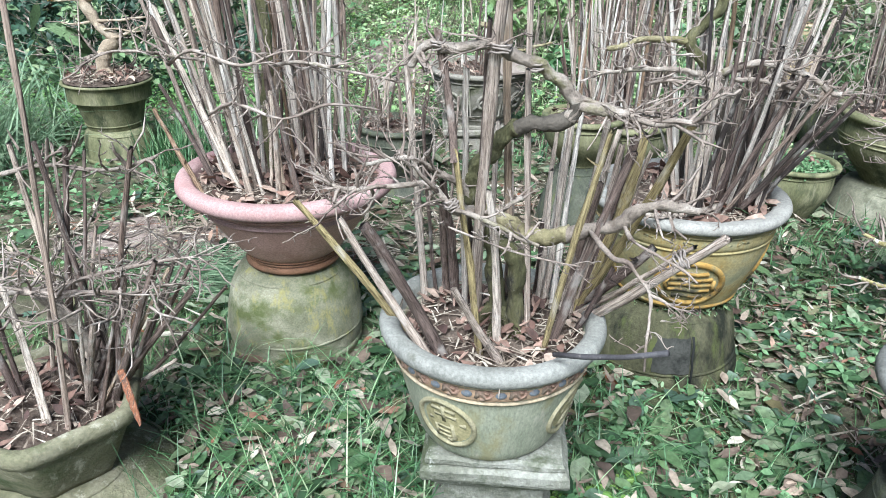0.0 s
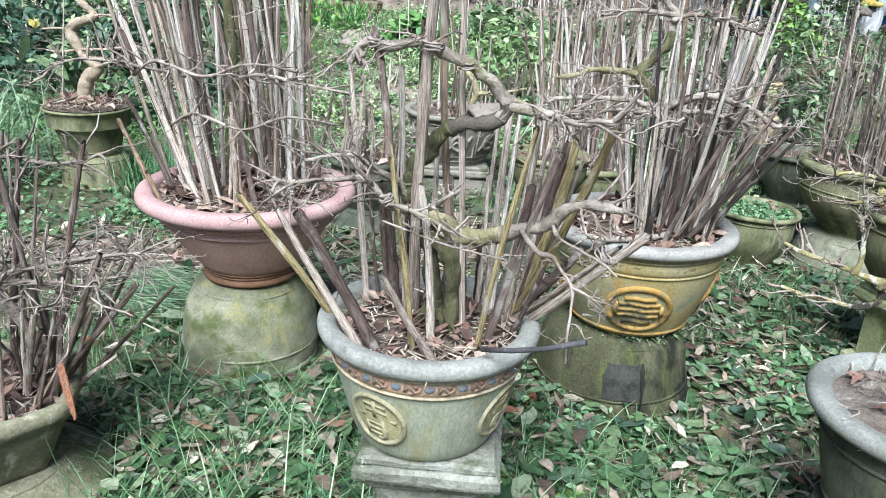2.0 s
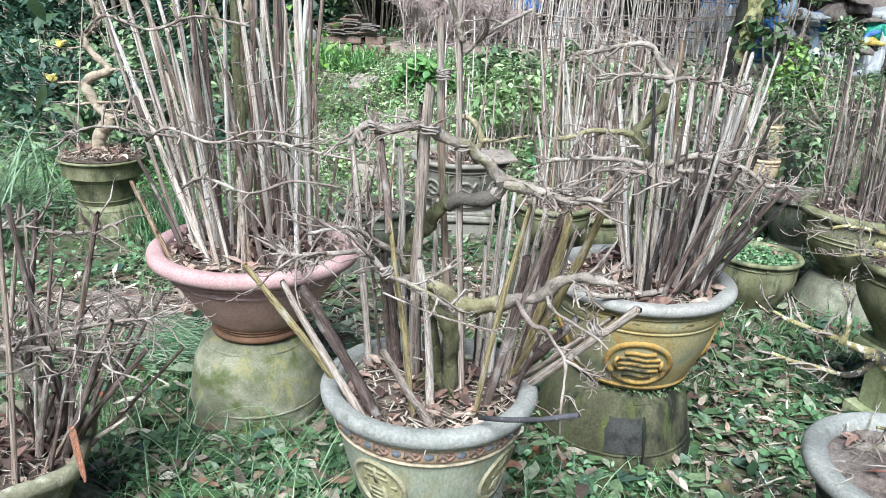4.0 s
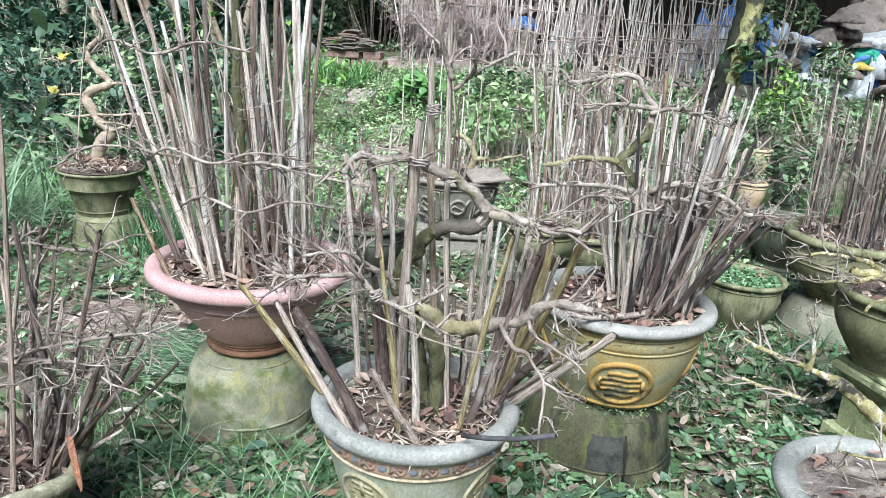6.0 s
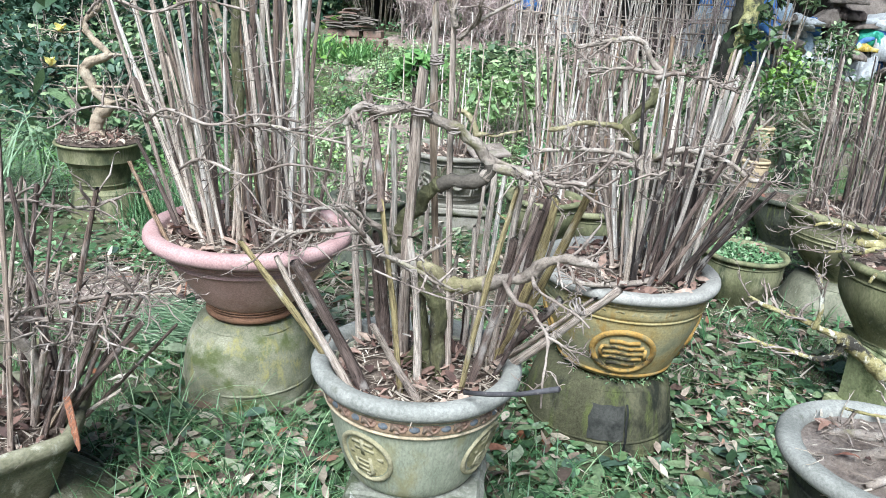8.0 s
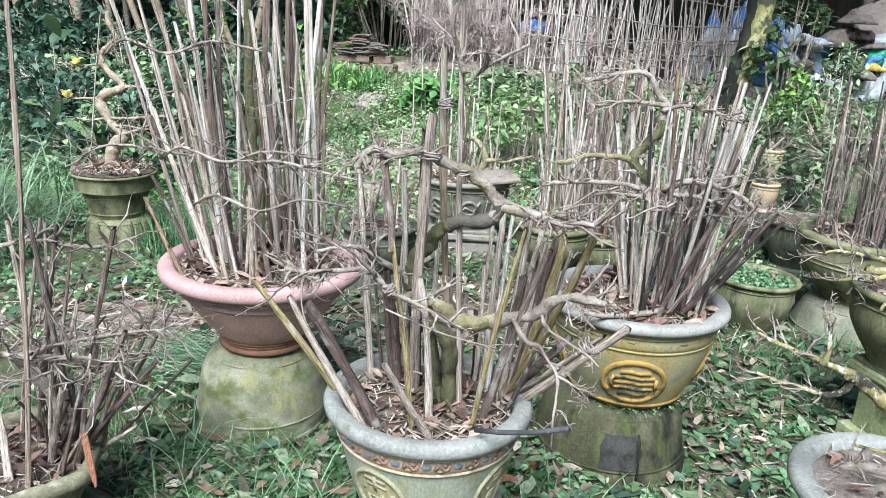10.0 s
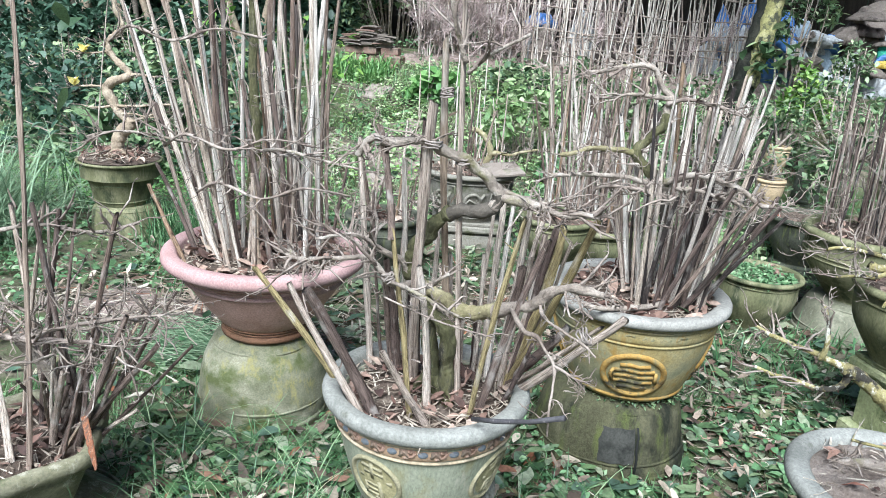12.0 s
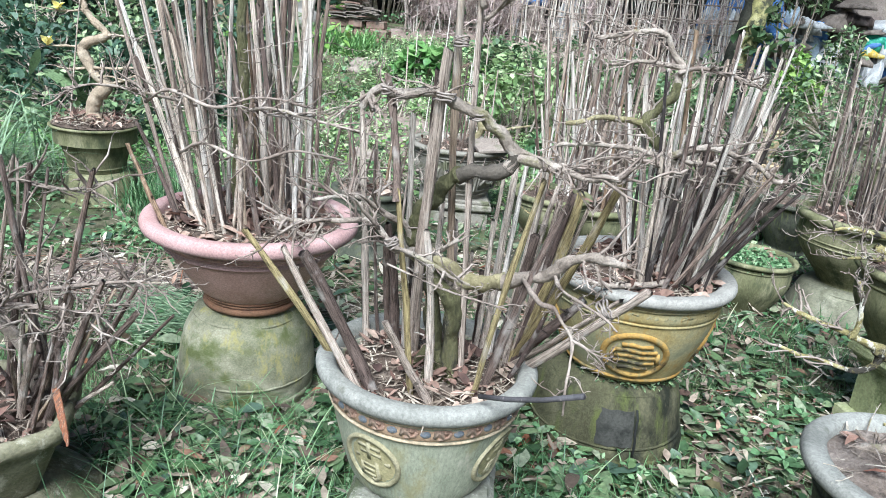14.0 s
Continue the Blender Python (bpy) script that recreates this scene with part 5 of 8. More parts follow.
branch_part("branch", ft, [(0.24, 1.49, 1.39), (0.22, 1.48, 1.45), (0.20, 1.47, 1.56)], 0.006, 0.004, bark, 15, 6, 0.16)
branch_part("branch", ft, [(0.245, 1.49, 1.37), (0.29, 1.48, 1.41), (0.36, 1.46, 1.45)], 0.005, 0.003, bark, 16, 4, 0.1)


def bundle(pot_at, z, count, r_base, spread, shift, low, high, seed, label, half=(0.0055, 0.0105), group="cane bundles", mats=None, ring=0.0, lean=0.04, keep=None):
    """Many canes stuck in one pot. spread: how far the tips stand from the middle, against the bases."""
    rng = random.Random(seed)
    b = thing("cane_bundle", (pot_at.x, pot_at.y, z), label, "plant stakes", group)
    mats = mats or [cane_mat] * 9 + [pale_cane] * 2 + [dark_cane] * 2
    for k in range(count):
        a = rng.uniform(0, 2 * math.pi)
        r = r_base * math.sqrt(rng.uniform(ring, 1))
        bx, by = r * math.cos(a), r * math.sin(a)
        ln = rng.uniform(low, high) * (1 if rng.random() > 0.22 else rng.uniform(0.35, 0.8))
        tx, ty = bx * spread + shift[0] * ln + rng.gauss(0, lean), by * spread + shift[1] * ln + rng.gauss(0, lean)
        cane(b, (pot_at.x + bx, pot_at.y + by, z - 0.03), (pot_at.x + tx, pot_at.y + ty, z + ln), rng.uniform(*half), rng.choice(mats), rng.randrange(64))
    return b


def dry_twigs(name, parent_at, z, r, count, length, seed, label, height=(0.1, 0.6), flat=0.5, material=None, droop=0.0, depth=2, size=(0.0022, 0.0042), category="bonsai tree", group="bonsai trees"):
    """A bonsai's tangle of bare twigs round a pot's canes."""
    rng = random.Random(seed)
    t = thing(name, (parent_at.x, parent_at.y, z), label, category, group)
    v, f = [], []
    for k in range(count):
        a = rng.uniform(0, 2 * math.pi)
        q = r * rng.uniform(0.1, 0.9)
        start = Vector((q * math.cos(a), q * math.sin(a), rng.uniform(*height)))
        twig(v, f, rng, start, (math.cos(a + rng.uniform(-1, 1)), math.sin(a + rng.uniform(-1, 1)), rng.uniform(-flat, flat)), length * rng.uniform(0.5, 1.2), rng.uniform(*size), depth, droop)
    part("twig_tangle", mesh_of("twig_tangle", v, f, material or twig_mat), t, "bare crooked grey twigs", kind="stuff")
    return t


# terracotta bowl: dense cage of canes, with its bonsai inside
TC = Vector((TERRA.x - 0.02, TERRA.y + 0.02, 0))
bundle(TC, 0.685, 34, 0.225, 1.06, (-0.10, 0.0), 0.55, 1.05, 51, "dense cage of tall grey split canes in the terracotta bowl", (0.0055, 0.0105), ring=0.05, lean=0.05, mats=[cane_mat] * 4 + [grey_cane] * 4 + [pale_cane] + [dark_cane] * 3 + [black_cane])
tc = thing("cane_bundle", (TERRA.x, TERRA.y, 0.68), "tall bleached and brown canes leaning in the terracotta bowl", "plant stakes", "cane bundles")
cane(tc, (-0.626, 2.236, 0.655), (-0.726, 2.249, 1.607), 0.0122, pale_cane, 2)
cane(tc, (-0.516, 2.441, 0.655), (-0.646, 2.403, 1.632), 0.0110, pale_cane, 5)
cane(tc, (-0.637, 2.342, 0.655), (-0.923, 2.329, 1.572), 0.0134, cane_mat, 8)
cane(tc, (-0.473, 2.443, 0.655), (-0.352, 2.402, 1.637), 0.0104, pale_cane, 11)
cane(tc, (-0.356, 2.447, 0.655), (-0.343, 2.410, 1.168), 0.0128, cane_mat, 14)
cane(tc, (-0.379, 2.444, 0.655), (-0.349, 2.402, 1.556), 0.0098, cane_mat, 17)
cane(tc, (-0.600, 2.128, 0.655), (-0.813, 2.162, 1.180), 0.0110, cane_mat, 20)
cane(tc, (-0.715, 2.110, 0.655), (-0.852, 2.145, 0.895), 0.0104, cane_mat, 23)
cane(tc, (-0.676, 2.135, 0.655), (-0.835, 2.167, 0.960), 0.0085, dark_cane, 26)
cane(tc, (-0.461, 2.117, 0.655), (-0.477, 2.153, 1.005), 0.0104, tan_cane, 29)
cane(tc, (-0.452, 2.159, 0.655), (-0.471, 2.187, 0.879), 0.0098, tan_cane, 32)
cane(tc, (-0.520, 2.404, 0.655), (-0.496, 2.380, 0.952), 0.0116, cane_mat, 35)
cane(tc, (-0.550, 2.185, 0.655), (-0.539, 2.210, 1.563), 0.0098, pale_cane, 38)
cane(tc, (-0.671, 2.441, 0.655), (-0.766, 2.405, 1.524), 0.0079, pale_cane, 41)
cane(tc, (-0.497, 2.442, 0.655), (-0.464, 2.401, 1.676), 0.0134, cane_mat, 44)
cane(tc, (-0.472, 2.441, 0.655), (-0.452, 2.404, 1.612), 0.0122, dark_cane, 47)
cane(tc, (-0.435, 2.442, 0.655), (-0.415, 2.404, 1.613), 0.0134, cane_mat, 50)
cane(tc, (-0.680, 2.227, 0.655), (-0.875, 2.240, 1.143), 0.0110, dark_cane, 53)
cane(tc, (-0.731, 2.294, 0.655), (-0.872, 2.293, 1.243), 0.0122, dark_cane, 56)
cane(tc, (-0.676, 2.249, 0.655), (-0.803, 2.257, 1.334), 0.0116, cane_mat, 59)
cane(tc, (-0.723, 2.323, 0.655), (-0.876, 2.316, 1.063), 0.0110, dark_cane, 62)
cane(tc, (-0.705, 2.352, 0.655), (-0.806, 2.339, 1.297), 0.0116, dark_cane, 65)
cane(tc, (-0.610, 2.125, 0.655), (-0.701, 2.160, 1.012), 0.0085, cane_mat, 68)
cane(tc, (-0.712, 2.386, 0.655), (-0.734, 2.360, 1.672), 0.0128, cane_mat, 71)
cane(tc, (-0.706, 2.441, 0.655), (-0.710, 2.403, 1.617), 0.0110, dark_cane, 74)
cane(tc, (-0.619, 2.442, 0.655), (-0.542, 2.401, 1.669), 0.0128, cane_mat, 77)
cane(tc, (-0.590, 2.442, 0.655), (-0.529, 2.403, 1.630), 0.0104, dark_cane, 80)
cane(tc, (-0.557, 2.442, 0.655), (-0.508, 2.402, 1.651), 0.0110, cane_mat, 83)
cane(tc, (-0.714, 2.279, 0.655), (-1.031, 2.283, 1.560), 0.0092, pale_cane, 86)
cane(tc, (-0.694, 2.288, 0.655), (-0.941, 2.288, 1.619), 0.0128, cane_mat, 89)
cane(tc, (-0.415, 2.443, 0.655), (-0.295, 2.401, 1.670), 0.0085, cane_mat, 92)
cane(tc, (-0.345, 2.446, 0.655), (-0.273, 2.410, 0.990), 0.0079, dark_cane, 95)
cane(tc, (-0.356, 2.194, 0.655), (-0.335, 2.215, 0.812), 0.0085, cane_mat, 98)
cane(tc, (-0.517, 2.137, 0.655), (-0.519, 2.169, 0.923), 0.0092, cane_mat, 101)
tt = dry_twigs("bonsai_tree", TC, 0.70, 0.28, 26, 0.20, 52, "bare bonsai tree tied inside a cage of canes", (0.05, 0.62), 0.35, size=(0.0015, 0.0032))
branch_part("trunk", tt, [(-0.565, 2.30, 0.65), (-0.573, 2.30, 0.83), (-0.553, 2.30, 1.05), (-0.562, 2.30, 1.25), (-0.56, 2.31, 1.6)], 0.019, 0.014, mossy_bark, 61, 8, 0.14)
branch_part("branch", tt, [(-0.42, 2.25, 0.74), (-0.36, 2.12, 0.735), (-0.28, 2.02, 0.74), (-0.2, 1.98, 0.75)], 0.008, 0.004, bark, 62, 18, 0.13)
branch_part("branch", tt, [(-0.62, 2.2, 1.02), (-0.72, 2.08, 1.06), (-0.85, 2.03, 1.08), (-0.95, 2.0, 1.06)], 0.006, 0.003, bark, 63, 15, 0.12)
branch_part("branch", tt, [(-0.5, 2.15, 1.03), (-0.36, 2.04, 1.07), (-0.22, 2.0, 1.06), (-0.1, 1.98, 1.05)], 0.006, 0.003, bark, 64, 16, 0.12)

for k, (z, dx) in enumerate(((0.93, 0.10), (1.065, 0.0), (1.36, -0.16))):
    branch_part("branch", tt, [(-0.76 + dx, 2.10, z - 0.03), (-0.66 + dx, 2.05, z + 0.02), (-0.52 + dx, 2.035, z - 0.01), (-0.40 + dx, 2.05, z + 0.03), (-0.27 + dx, 2.10, z + 0.01)], 0.0048, 0.0030, twig_mat, 65 + k, 17, 0.085, from_u=0.05, rough=0.3, fine=(0.0018, 0.0036))

# yellow pot
YC = Vector((YELLOW.x + 0.075, YELLOW.y - 0.01, 0))
bundle(YC, 0.605, 54, 0.15, 1.55, (0.02, 0.0), 0.42, 0.78, 71, "fan of weathered canes stuck in the yellow pot", lean=0.06, mats=[cane_mat] * 4 + [pale_cane] * 5 + [grey_cane] * 3 + [dark_cane] + [black_cane] * 3)
yc = thing("cane_bundle", (YELLOW.x, YELLOW.y, 0.60), "dark rotten canes leaning over the edge of the yellow pot", "plant stakes", "cane bundles")
for k, (bx, by, tx, ty, tz_) in enumerate(((0.84, 2.38, 1.07, 2.28, 1.00), (0.86, 2.40, 1.02, 2.26, 0.97), (0.80, 2.36, 1.00, 2.24, 1.02), (0.78, 2.35, 0.93, 2.25, 1.05), (0.88, 2.42, 1.12, 2.36, 0.96), (0.90, 2.45, 1.05, 2.40, 1.02),
                                           (0.76, 2.34, 0.84, 2.25, 1.02), (0.74, 2.36, 0.78, 2.27, 1.0), (0.72, 2.36, 0.70, 2.28, 1.03), (0.93, 2.47, 1.10, 2.45, 1.0))):
    cane(yc, (bx, by, 0.58), (tx, ty, tz_), 0.009, (dark_cane, black_cane, cane_mat)[k % 3], k + 2)
for k, (bx, tx, tz_, y) in enumerate(((0.80, 0.86, 1.30, 2.47), (0.86, 0.98, 1.27, 2.5), (0.78, 0.80, 1.27, 2.45), (0.74, 0.64, 1.24, 2.45), (0.90, 1.0, 1.22, 2.55), (0.70, 0.60, 1.2, 2.5))):
    cane(yc, (bx, y, 0.58), (tx, y + 0.02, tz_), 0.0105, pale_cane if k % 2 else cane_mat, k + 11)
yt = dry_twigs("bonsai_tree", YC, 0.62, 0.32, 44, 0.20, 72, "bare bonsai tree with zigzag branches in the yellow pot", (0.30, 0.52), 0.2)
branch_part("trunk", yt, [(0.82, 2.50, 0.57), (0.815, 2.49, 0.70), (0.805, 2.480, 0.795), (0.780, 2.470, 0.901), (0.766, 2.460, 0.964), (0.763, 2.450, 1.002)], 0.026, 0.020, dark_bark, 73, label="black bent trunk")
branch_part("branch", yt, [(0.768, 2.450, 0.995), (0.744, 2.445, 1.009), (0.716, 2.440, 1.029), (0.680, 2.440, 1.065), (0.657, 2.440, 1.092), (0.669, 2.445, 1.120), (0.696, 2.450, 1.150), (0.727, 2.460, 1.180), (0.736, 2.470, 1.218)], 0.0200, 0.0140, mossy_bark, 74, 4, 0.10, "moss-green crooked branch", rough=0.12)
branch_part("branch", yt, [(0.736, 2.465, 1.206), (0.733, 2.470, 1.240), (0.743, 2.475, 1.266), (0.719, 2.480, 1.291), (0.691, 2.480, 1.333), (0.674, 2.480, 1.355), (0.630, 2.475, 1.359), (0.590, 2.470, 1.353), (0.551, 2.460, 1.343), (0.505, 2.460, 1.331), (0.470, 2.460, 1.328)], 0.0120, 0.0062, bark, 75, 12, 0.11, from_u=0.45)
branch_part("branch", yt, [(0.737, 2.470, 1.266), (0.716, 2.460, 1.269), (0.666, 2.440, 1.273), (0.617, 2.430, 1.274), (0.552, 2.420, 1.260), (0.514, 2.420, 1.253)], 0.0090, 0.0050, bark, 76, 12, 0.10, from_u=0.3)
branch_part("branch", yt, [(0.660, 2.440, 1.096), (0.619, 2.420, 1.102), (0.575, 2.400, 1.105), (0.522, 2.380, 1.105), (0.472, 2.360, 1.092), (0.422, 2.350, 1.082)], 0.0110, 0.0065, olive_bark, 77, 12, 0.11, from_u=0.3)
branch_part("branch", yt, [(0.749, 2.450, 1.005), (0.786, 2.420, 1.025), (0.836, 2.380, 1.054), (0.886, 2.350, 1.055), (0.933, 2.330, 1.041), (0.975, 2.310, 1.029), (1.015, 2.300, 1.001), (1.042, 2.290, 0.999)], 0.0125, 0.0065, bark, 78, 14, 0.10, from_u=0.35)
branch_part("branch", yt, [(0.749, 2.440, 0.999), (0.691, 2.400, 1.013), (0.639, 2.370, 1.027), (0.574, 2.340, 1.032), (0.510, 2.320, 1.035), (0.446, 2.300, 1.029), (0.404, 2.300, 1.020)], 0.0105, 0.0060, bark, 79, 14, 0.10, from_u=0.3)
branch_part("branch", yt, [(0.80, 2.36, 0.63), (0.70, 2.28, 0.635), (0.62, 2.22, 0.645), (0.55, 2.18, 0.66)], 0.011, 0.006, bark, 80, 16, 0.11)
branch_part("branch", yt, [(0.730, 2.460, 1.249), (0.787, 2.430, 1.274), (0.862, 2.420, 1.261), (0.921, 2.420, 1.247), (0.975, 2.430, 1.230)], 0.0075, 0.0045, twig_mat, 81, 24, 0.07, from_u=0.05, rough=0.25)
branch_part("branch", yt, [(0.793, 2.400, 1.001), (0.840, 2.360, 1.011), (0.895, 2.330, 1.006), (0.950, 2.310, 0.999), (1.002, 2.300, 0.967)], 0.0090, 0.0050, bark, 82, 16, 0.08, from_u=0.2, rough=0.25)
branch_part("branch", yt, [(0.537, 2.360, 0.985), (0.595, 2.350, 1.000), (0.654, 2.340, 1.001), (0.715, 2.340, 0.989)], 0.0070, 0.0040, twig_mat, 83, 16, 0.07, from_u=0.1, rough=0.25)

# bowl at the near edge
LC = Vector((-0.735, 1.545, 0))
bundle(LC, 0.375, 27, 0.072, 1.4, (0.28, 0.20), 0.16, 0.36, 91, "clump of thin brown canes fanning out of the mossy bowl", (0.0042, 0.0098), lean=0.085, mats=[cane_mat] * 4 + [dark_cane] * 6 + [grey_cane])
lc = thing("cane_bundle", (LEFT.x, LEFT.y, 0.37), "tall leaning canes in the mossy bowl", "plant stakes", "cane bundles")
for k, (bx, by, tx, ty, tz_) in enumerate(((-0.735, 1.56, -0.599, 1.60, 0.965), (-0.80, 1.56, -0.705, 1.60, 0.955), (-0.83, 1.55, -0.735, 1.58, 0.965), (-0.80, 1.58, -0.765, 1.58, 0.975), (-0.90, 1.57, -0.79, 1.60, 0.97), (-0.84, 1.60, -0.90, 1.62, 0.95),
                                           (-0.72, 1.56, -0.78, 1.55, 0.98), (-0.93, 1.50, -0.98, 1.50, 0.90), (-0.80, 1.40, -0.835, 1.42, 0.70), (-0.79, 1.40, -0.815, 1.41, 0.62), (-0.70, 1.46, -0.62, 1.47, 0.63), (-0.90, 1.45, -0.94, 1.43, 0.66))):
    cane(lc, (bx, by, 0.35), (tx, ty, tz_), (0.0085, 0.0075, 0.0095)[k % 3], (cane_mat, dark_cane, dark_cane, grey_cane, cane_mat)[k % 5], k + 5)
cane(lc, (-0.744, 1.396, 0.34), (-0.654, 1.396, 1.49), 0.0095, cane_mat, 21)
lt = dry_twigs("bonsai_tree", Vector((-0.75, 1.54, 0)), 0.38, 0.26, 60, 0.18, 92, "low tangle of bare bonsai twigs over the mossy bowl", (0.22, 0.33), 0.2)
branch_part("branch", lt, [(-0.95, 1.55, 0.88), (-0.8, 1.58, 0.92), (-0.66, 1.6, 0.91), (-0.55, 1.62, 0.945)], 0.006, 0.003, bark, 93, 22, 0.10)
branch_part("branch", lt, [(-1.0, 1.5, 0.63), (-0.85, 1.47, 0.66), (-0.72, 1.46, 0.675), (-0.60, 1.48, 0.68)], 0.012, 0.005, twig_mat, 94, 26, 0.13)
branch_part("branch", lt, [(-0.78, 1.5, 0.66), (-0.66, 1.52, 0.70), (-0.55, 1.58, 0.71), (-0.47, 1.60, 0.72)], 0.006, 0.003, twig_mat, 95, 24, 0.11)
branch_part("branch", lt, [(-0.78, 1.58, 0.36), (-0.76, 1.56, 0.45), (-0.78, 1.53, 0.56), (-0.82, 1.50, 0.64)], 0.016, 0.012, bark, 96)
CHIP = ((-0.643, 1.475, 0.47), (-0.621, 1.452, 0.45), (-0.601, 1.432, 0.429), (-0.587, 1.42, 0.402), (-0.574, 1.41, 0.374))
chip = thing("bark_chip", CHIP[2], "orange-brown strip of bark hanging over the rim", "bark")
cv, cf = [], []
for k, c in enumerate(smooth_path(CHIP, 3)):
    w = (0.0062, 0.0078, 0.0074, 0.0082, 0.0076, 0.008, 0.0078, 0.0074, 0.007, 0.0064, 0.005, 0.0034, 0.001)[k]
    c = c - Vector(CHIP[2])
    cv += [c + Vector((-w, 0.002 * (k % 2), 0)), c + Vector((w, 0.004, 0.003)), c + Vector((w, 0.007, 0.003)), c + Vector((-w, 0.006, 0))]
for k in range(12):
    for m in range(4):
        a, b = k * 4 + m, k * 4 + (m + 1) % 4
        cf.append((a, b, b + 4, a + 4))
cf += [(3, 2, 1, 0), (48, 49, 50, 51)]
orange_bark = weathered("orange_inner_bark", [(0.3, (0.12, 0.045, 0.022)), (0.7, (0.22, 0.085, 0.038))], 60, 150, (0.07, 0.04, 0.028), (0.50, 0.60), 70, (0.36, 0.22, 0.14), (0.56, 0.66), stretch=(2.5, 1, 0.35))
part("strip", mesh_of("strip", cv, cf, orange_bark, False), chip)

# lichen-covered bonsai in the grey pot
gt = thing("bonsai_tree", (1.33, 1.64, 0.53), "bonsai tree with yellow lichen on bark, leaning over grey pot", "bonsai tree", "bonsai trees")
branch_part("trunk", gt, [(1.36, 1.66, 0.51), (1.40, 1.62, 0.60), (1.38, 1.56, 0.70), (1.30, 1.52, 0.735), (1.206, 1.50, 0.755), (1.165, 1.50, 0.775), (1.131, 1.50, 0.798), (1.10, 1.50, 0.83), (1.077, 1.50, 0.847), (1.040, 1.50, 0.864)], 0.021, 0.0125, lichen_bark, 101, label="yellow-lichened trunk")
branch_part("branch", gt, [(1.045, 1.50, 0.862), (1.015, 1.51, 0.870), (0.991, 1.52, 0.875), (0.939, 1.54, 0.885), (0.905, 1.55, 0.892), (0.873, 1.56, 0.905)], 0.0095, 0.003, lichen_bark, 102, 7, 0.07, from_u=0.4)
branch_part("branch", gt, [(1.05, 1.50, 0.855), (1.04, 1.50, 0.825), (1.009, 1.50, 0.812), (0.970, 1.52, 0.812), (0.924, 1.55, 0.807), (0.89, 1.56, 0.815)], 0.0078, 0.003, lichen_bark, 103, 6, 0.07, from_u=0.4)
branch_part("branch", gt, [(0.994, 1.51, 0.873), (0.996, 1.50, 0.91), (0.990, 1.50, 0.946), (0.977, 1.50, 0.986)], 0.0065, 0.0028, lichen_bark, 104, 5, 0.045, from_u=0.55, fine=(0.0016, 0.003))
branch_part("branch", gt, [(1.23, 1.51, 0.75), (1.18, 1.46, 0.735), (1.12, 1.42, 0.745), (1.05, 1.42, 0.752)], 0.006, 0.003, lichen_bark, 105, 5, 0.06)
for pts in ([(1.36, 1.66, 0.57), (1.29, 1.62, 0.562), (1.22, 1.60, 0.556), (1.16, 1.61, 0.535)], [(1.37, 1.65, 0.57), (1.30, 1.56, 0.562), (1.22, 1.52, 0.556), (1.17, 1.50, 0.535)], [(1.36, 1.68, 0.57), (1.28, 1.68, 0.562), (1.20, 1.69, 0.552), (1.16, 1.71, 0.535)]):
    branch_part("root", gt, pts, 0.018, 0.009, bark, 106, label="grey surface root")

# lichen bonsai of the near right pot
rt = thing("bonsai_tree", (R2.x, R2.y, 0.61), "lichen-yellow bonsai with thick curled branches on a green pot", "bonsai tree", "bonsai trees")
branch_part("trunk", rt, [(1.80, 2.86, 0.58), (1.76, 2.84, 0.65), (1.70, 2.81, 0.69), (1.62, 2.78, 0.715), (1.53, 2.75, 0.725)], 0.030, 0.016, lichen_bark, 111)
branch_part("branch", rt, [(1.68, 2.80, 0.70), (1.60, 2.77, 0.755), (1.511, 2.75, 0.775), (1.42, 2.72, 0.790), (1.36, 2.7, 0.785)], 0.013, 0.004, lichen_bark, 112, 14, 0.14)
branch_part("branch", rt, [(1.64, 2.79, 0.71), (1.55, 2.72, 0.70), (1.47, 2.68, 0.705), (1.40, 2.66, 0.70)], 0.012, 0.004, lichen_bark, 113, 12, 0.12)
branch_part("branch", rt, [(1.78, 2.85, 0.66), (1.86, 2.80, 0.76), (1.95, 2.78, 0.84), (2.1, 2.78, 0.90)], 0.02, 0.008, lichen_bark, 114, 14, 0.2)
branch_part("root", rt, [(1.74, 2.82, 0.65), (1.66, 2.74, 0.635), (1.60, 2.70, 0.628), (1.585, 2.69, 0.60)], 0.014, 0.006, lichen_bark, 115)

# right pot and pots behind
bundle(R1, 0.515, 78, 0.256, 1.05, (-0.02, 0.0), 0.55, 0.89, 121, "thick stand of thin dark canes in the green pot", (0.0038, 0.0078), lean=0.035, mats=[cane_mat] * 4 + [dark_cane] * 4 + [grey_cane] * 6 + [black_cane] * 4)
dry_twigs("bonsai_tree", R1, 0.525, 0.40, 52, 0.31, 122, "bare twiggy bonsai among dark canes", (0.06, 0.62), 0.35)
HC = Vector((0.60, 3.95, 0))
bundle(HC, 0.45, 70, 0.22, 1.25, (0.0, 0.0), 0.55, 0.98, 131, "tall weathered canes in a pot further back", (0.006, 0.010), lean=0.05)
ht = dry_twigs("bonsai_tree", HC, 0.46, 0.36, 30, 0.30, 132, "bare bonsai tree tied to canes further back", (0.35, 0.9), 0.3)
branch_part("trunk", ht, [(0.60, 3.95, 0.43), (0.56, 3.93, 0.65), (0.62, 3.93, 0.85), (0.55, 3.93, 1.1), (0.60, 3.93, 1.3)], 0.024, 0.012, bark, 133, 14, 0.25)
BC = Vector((0.42, 3.52, 0))
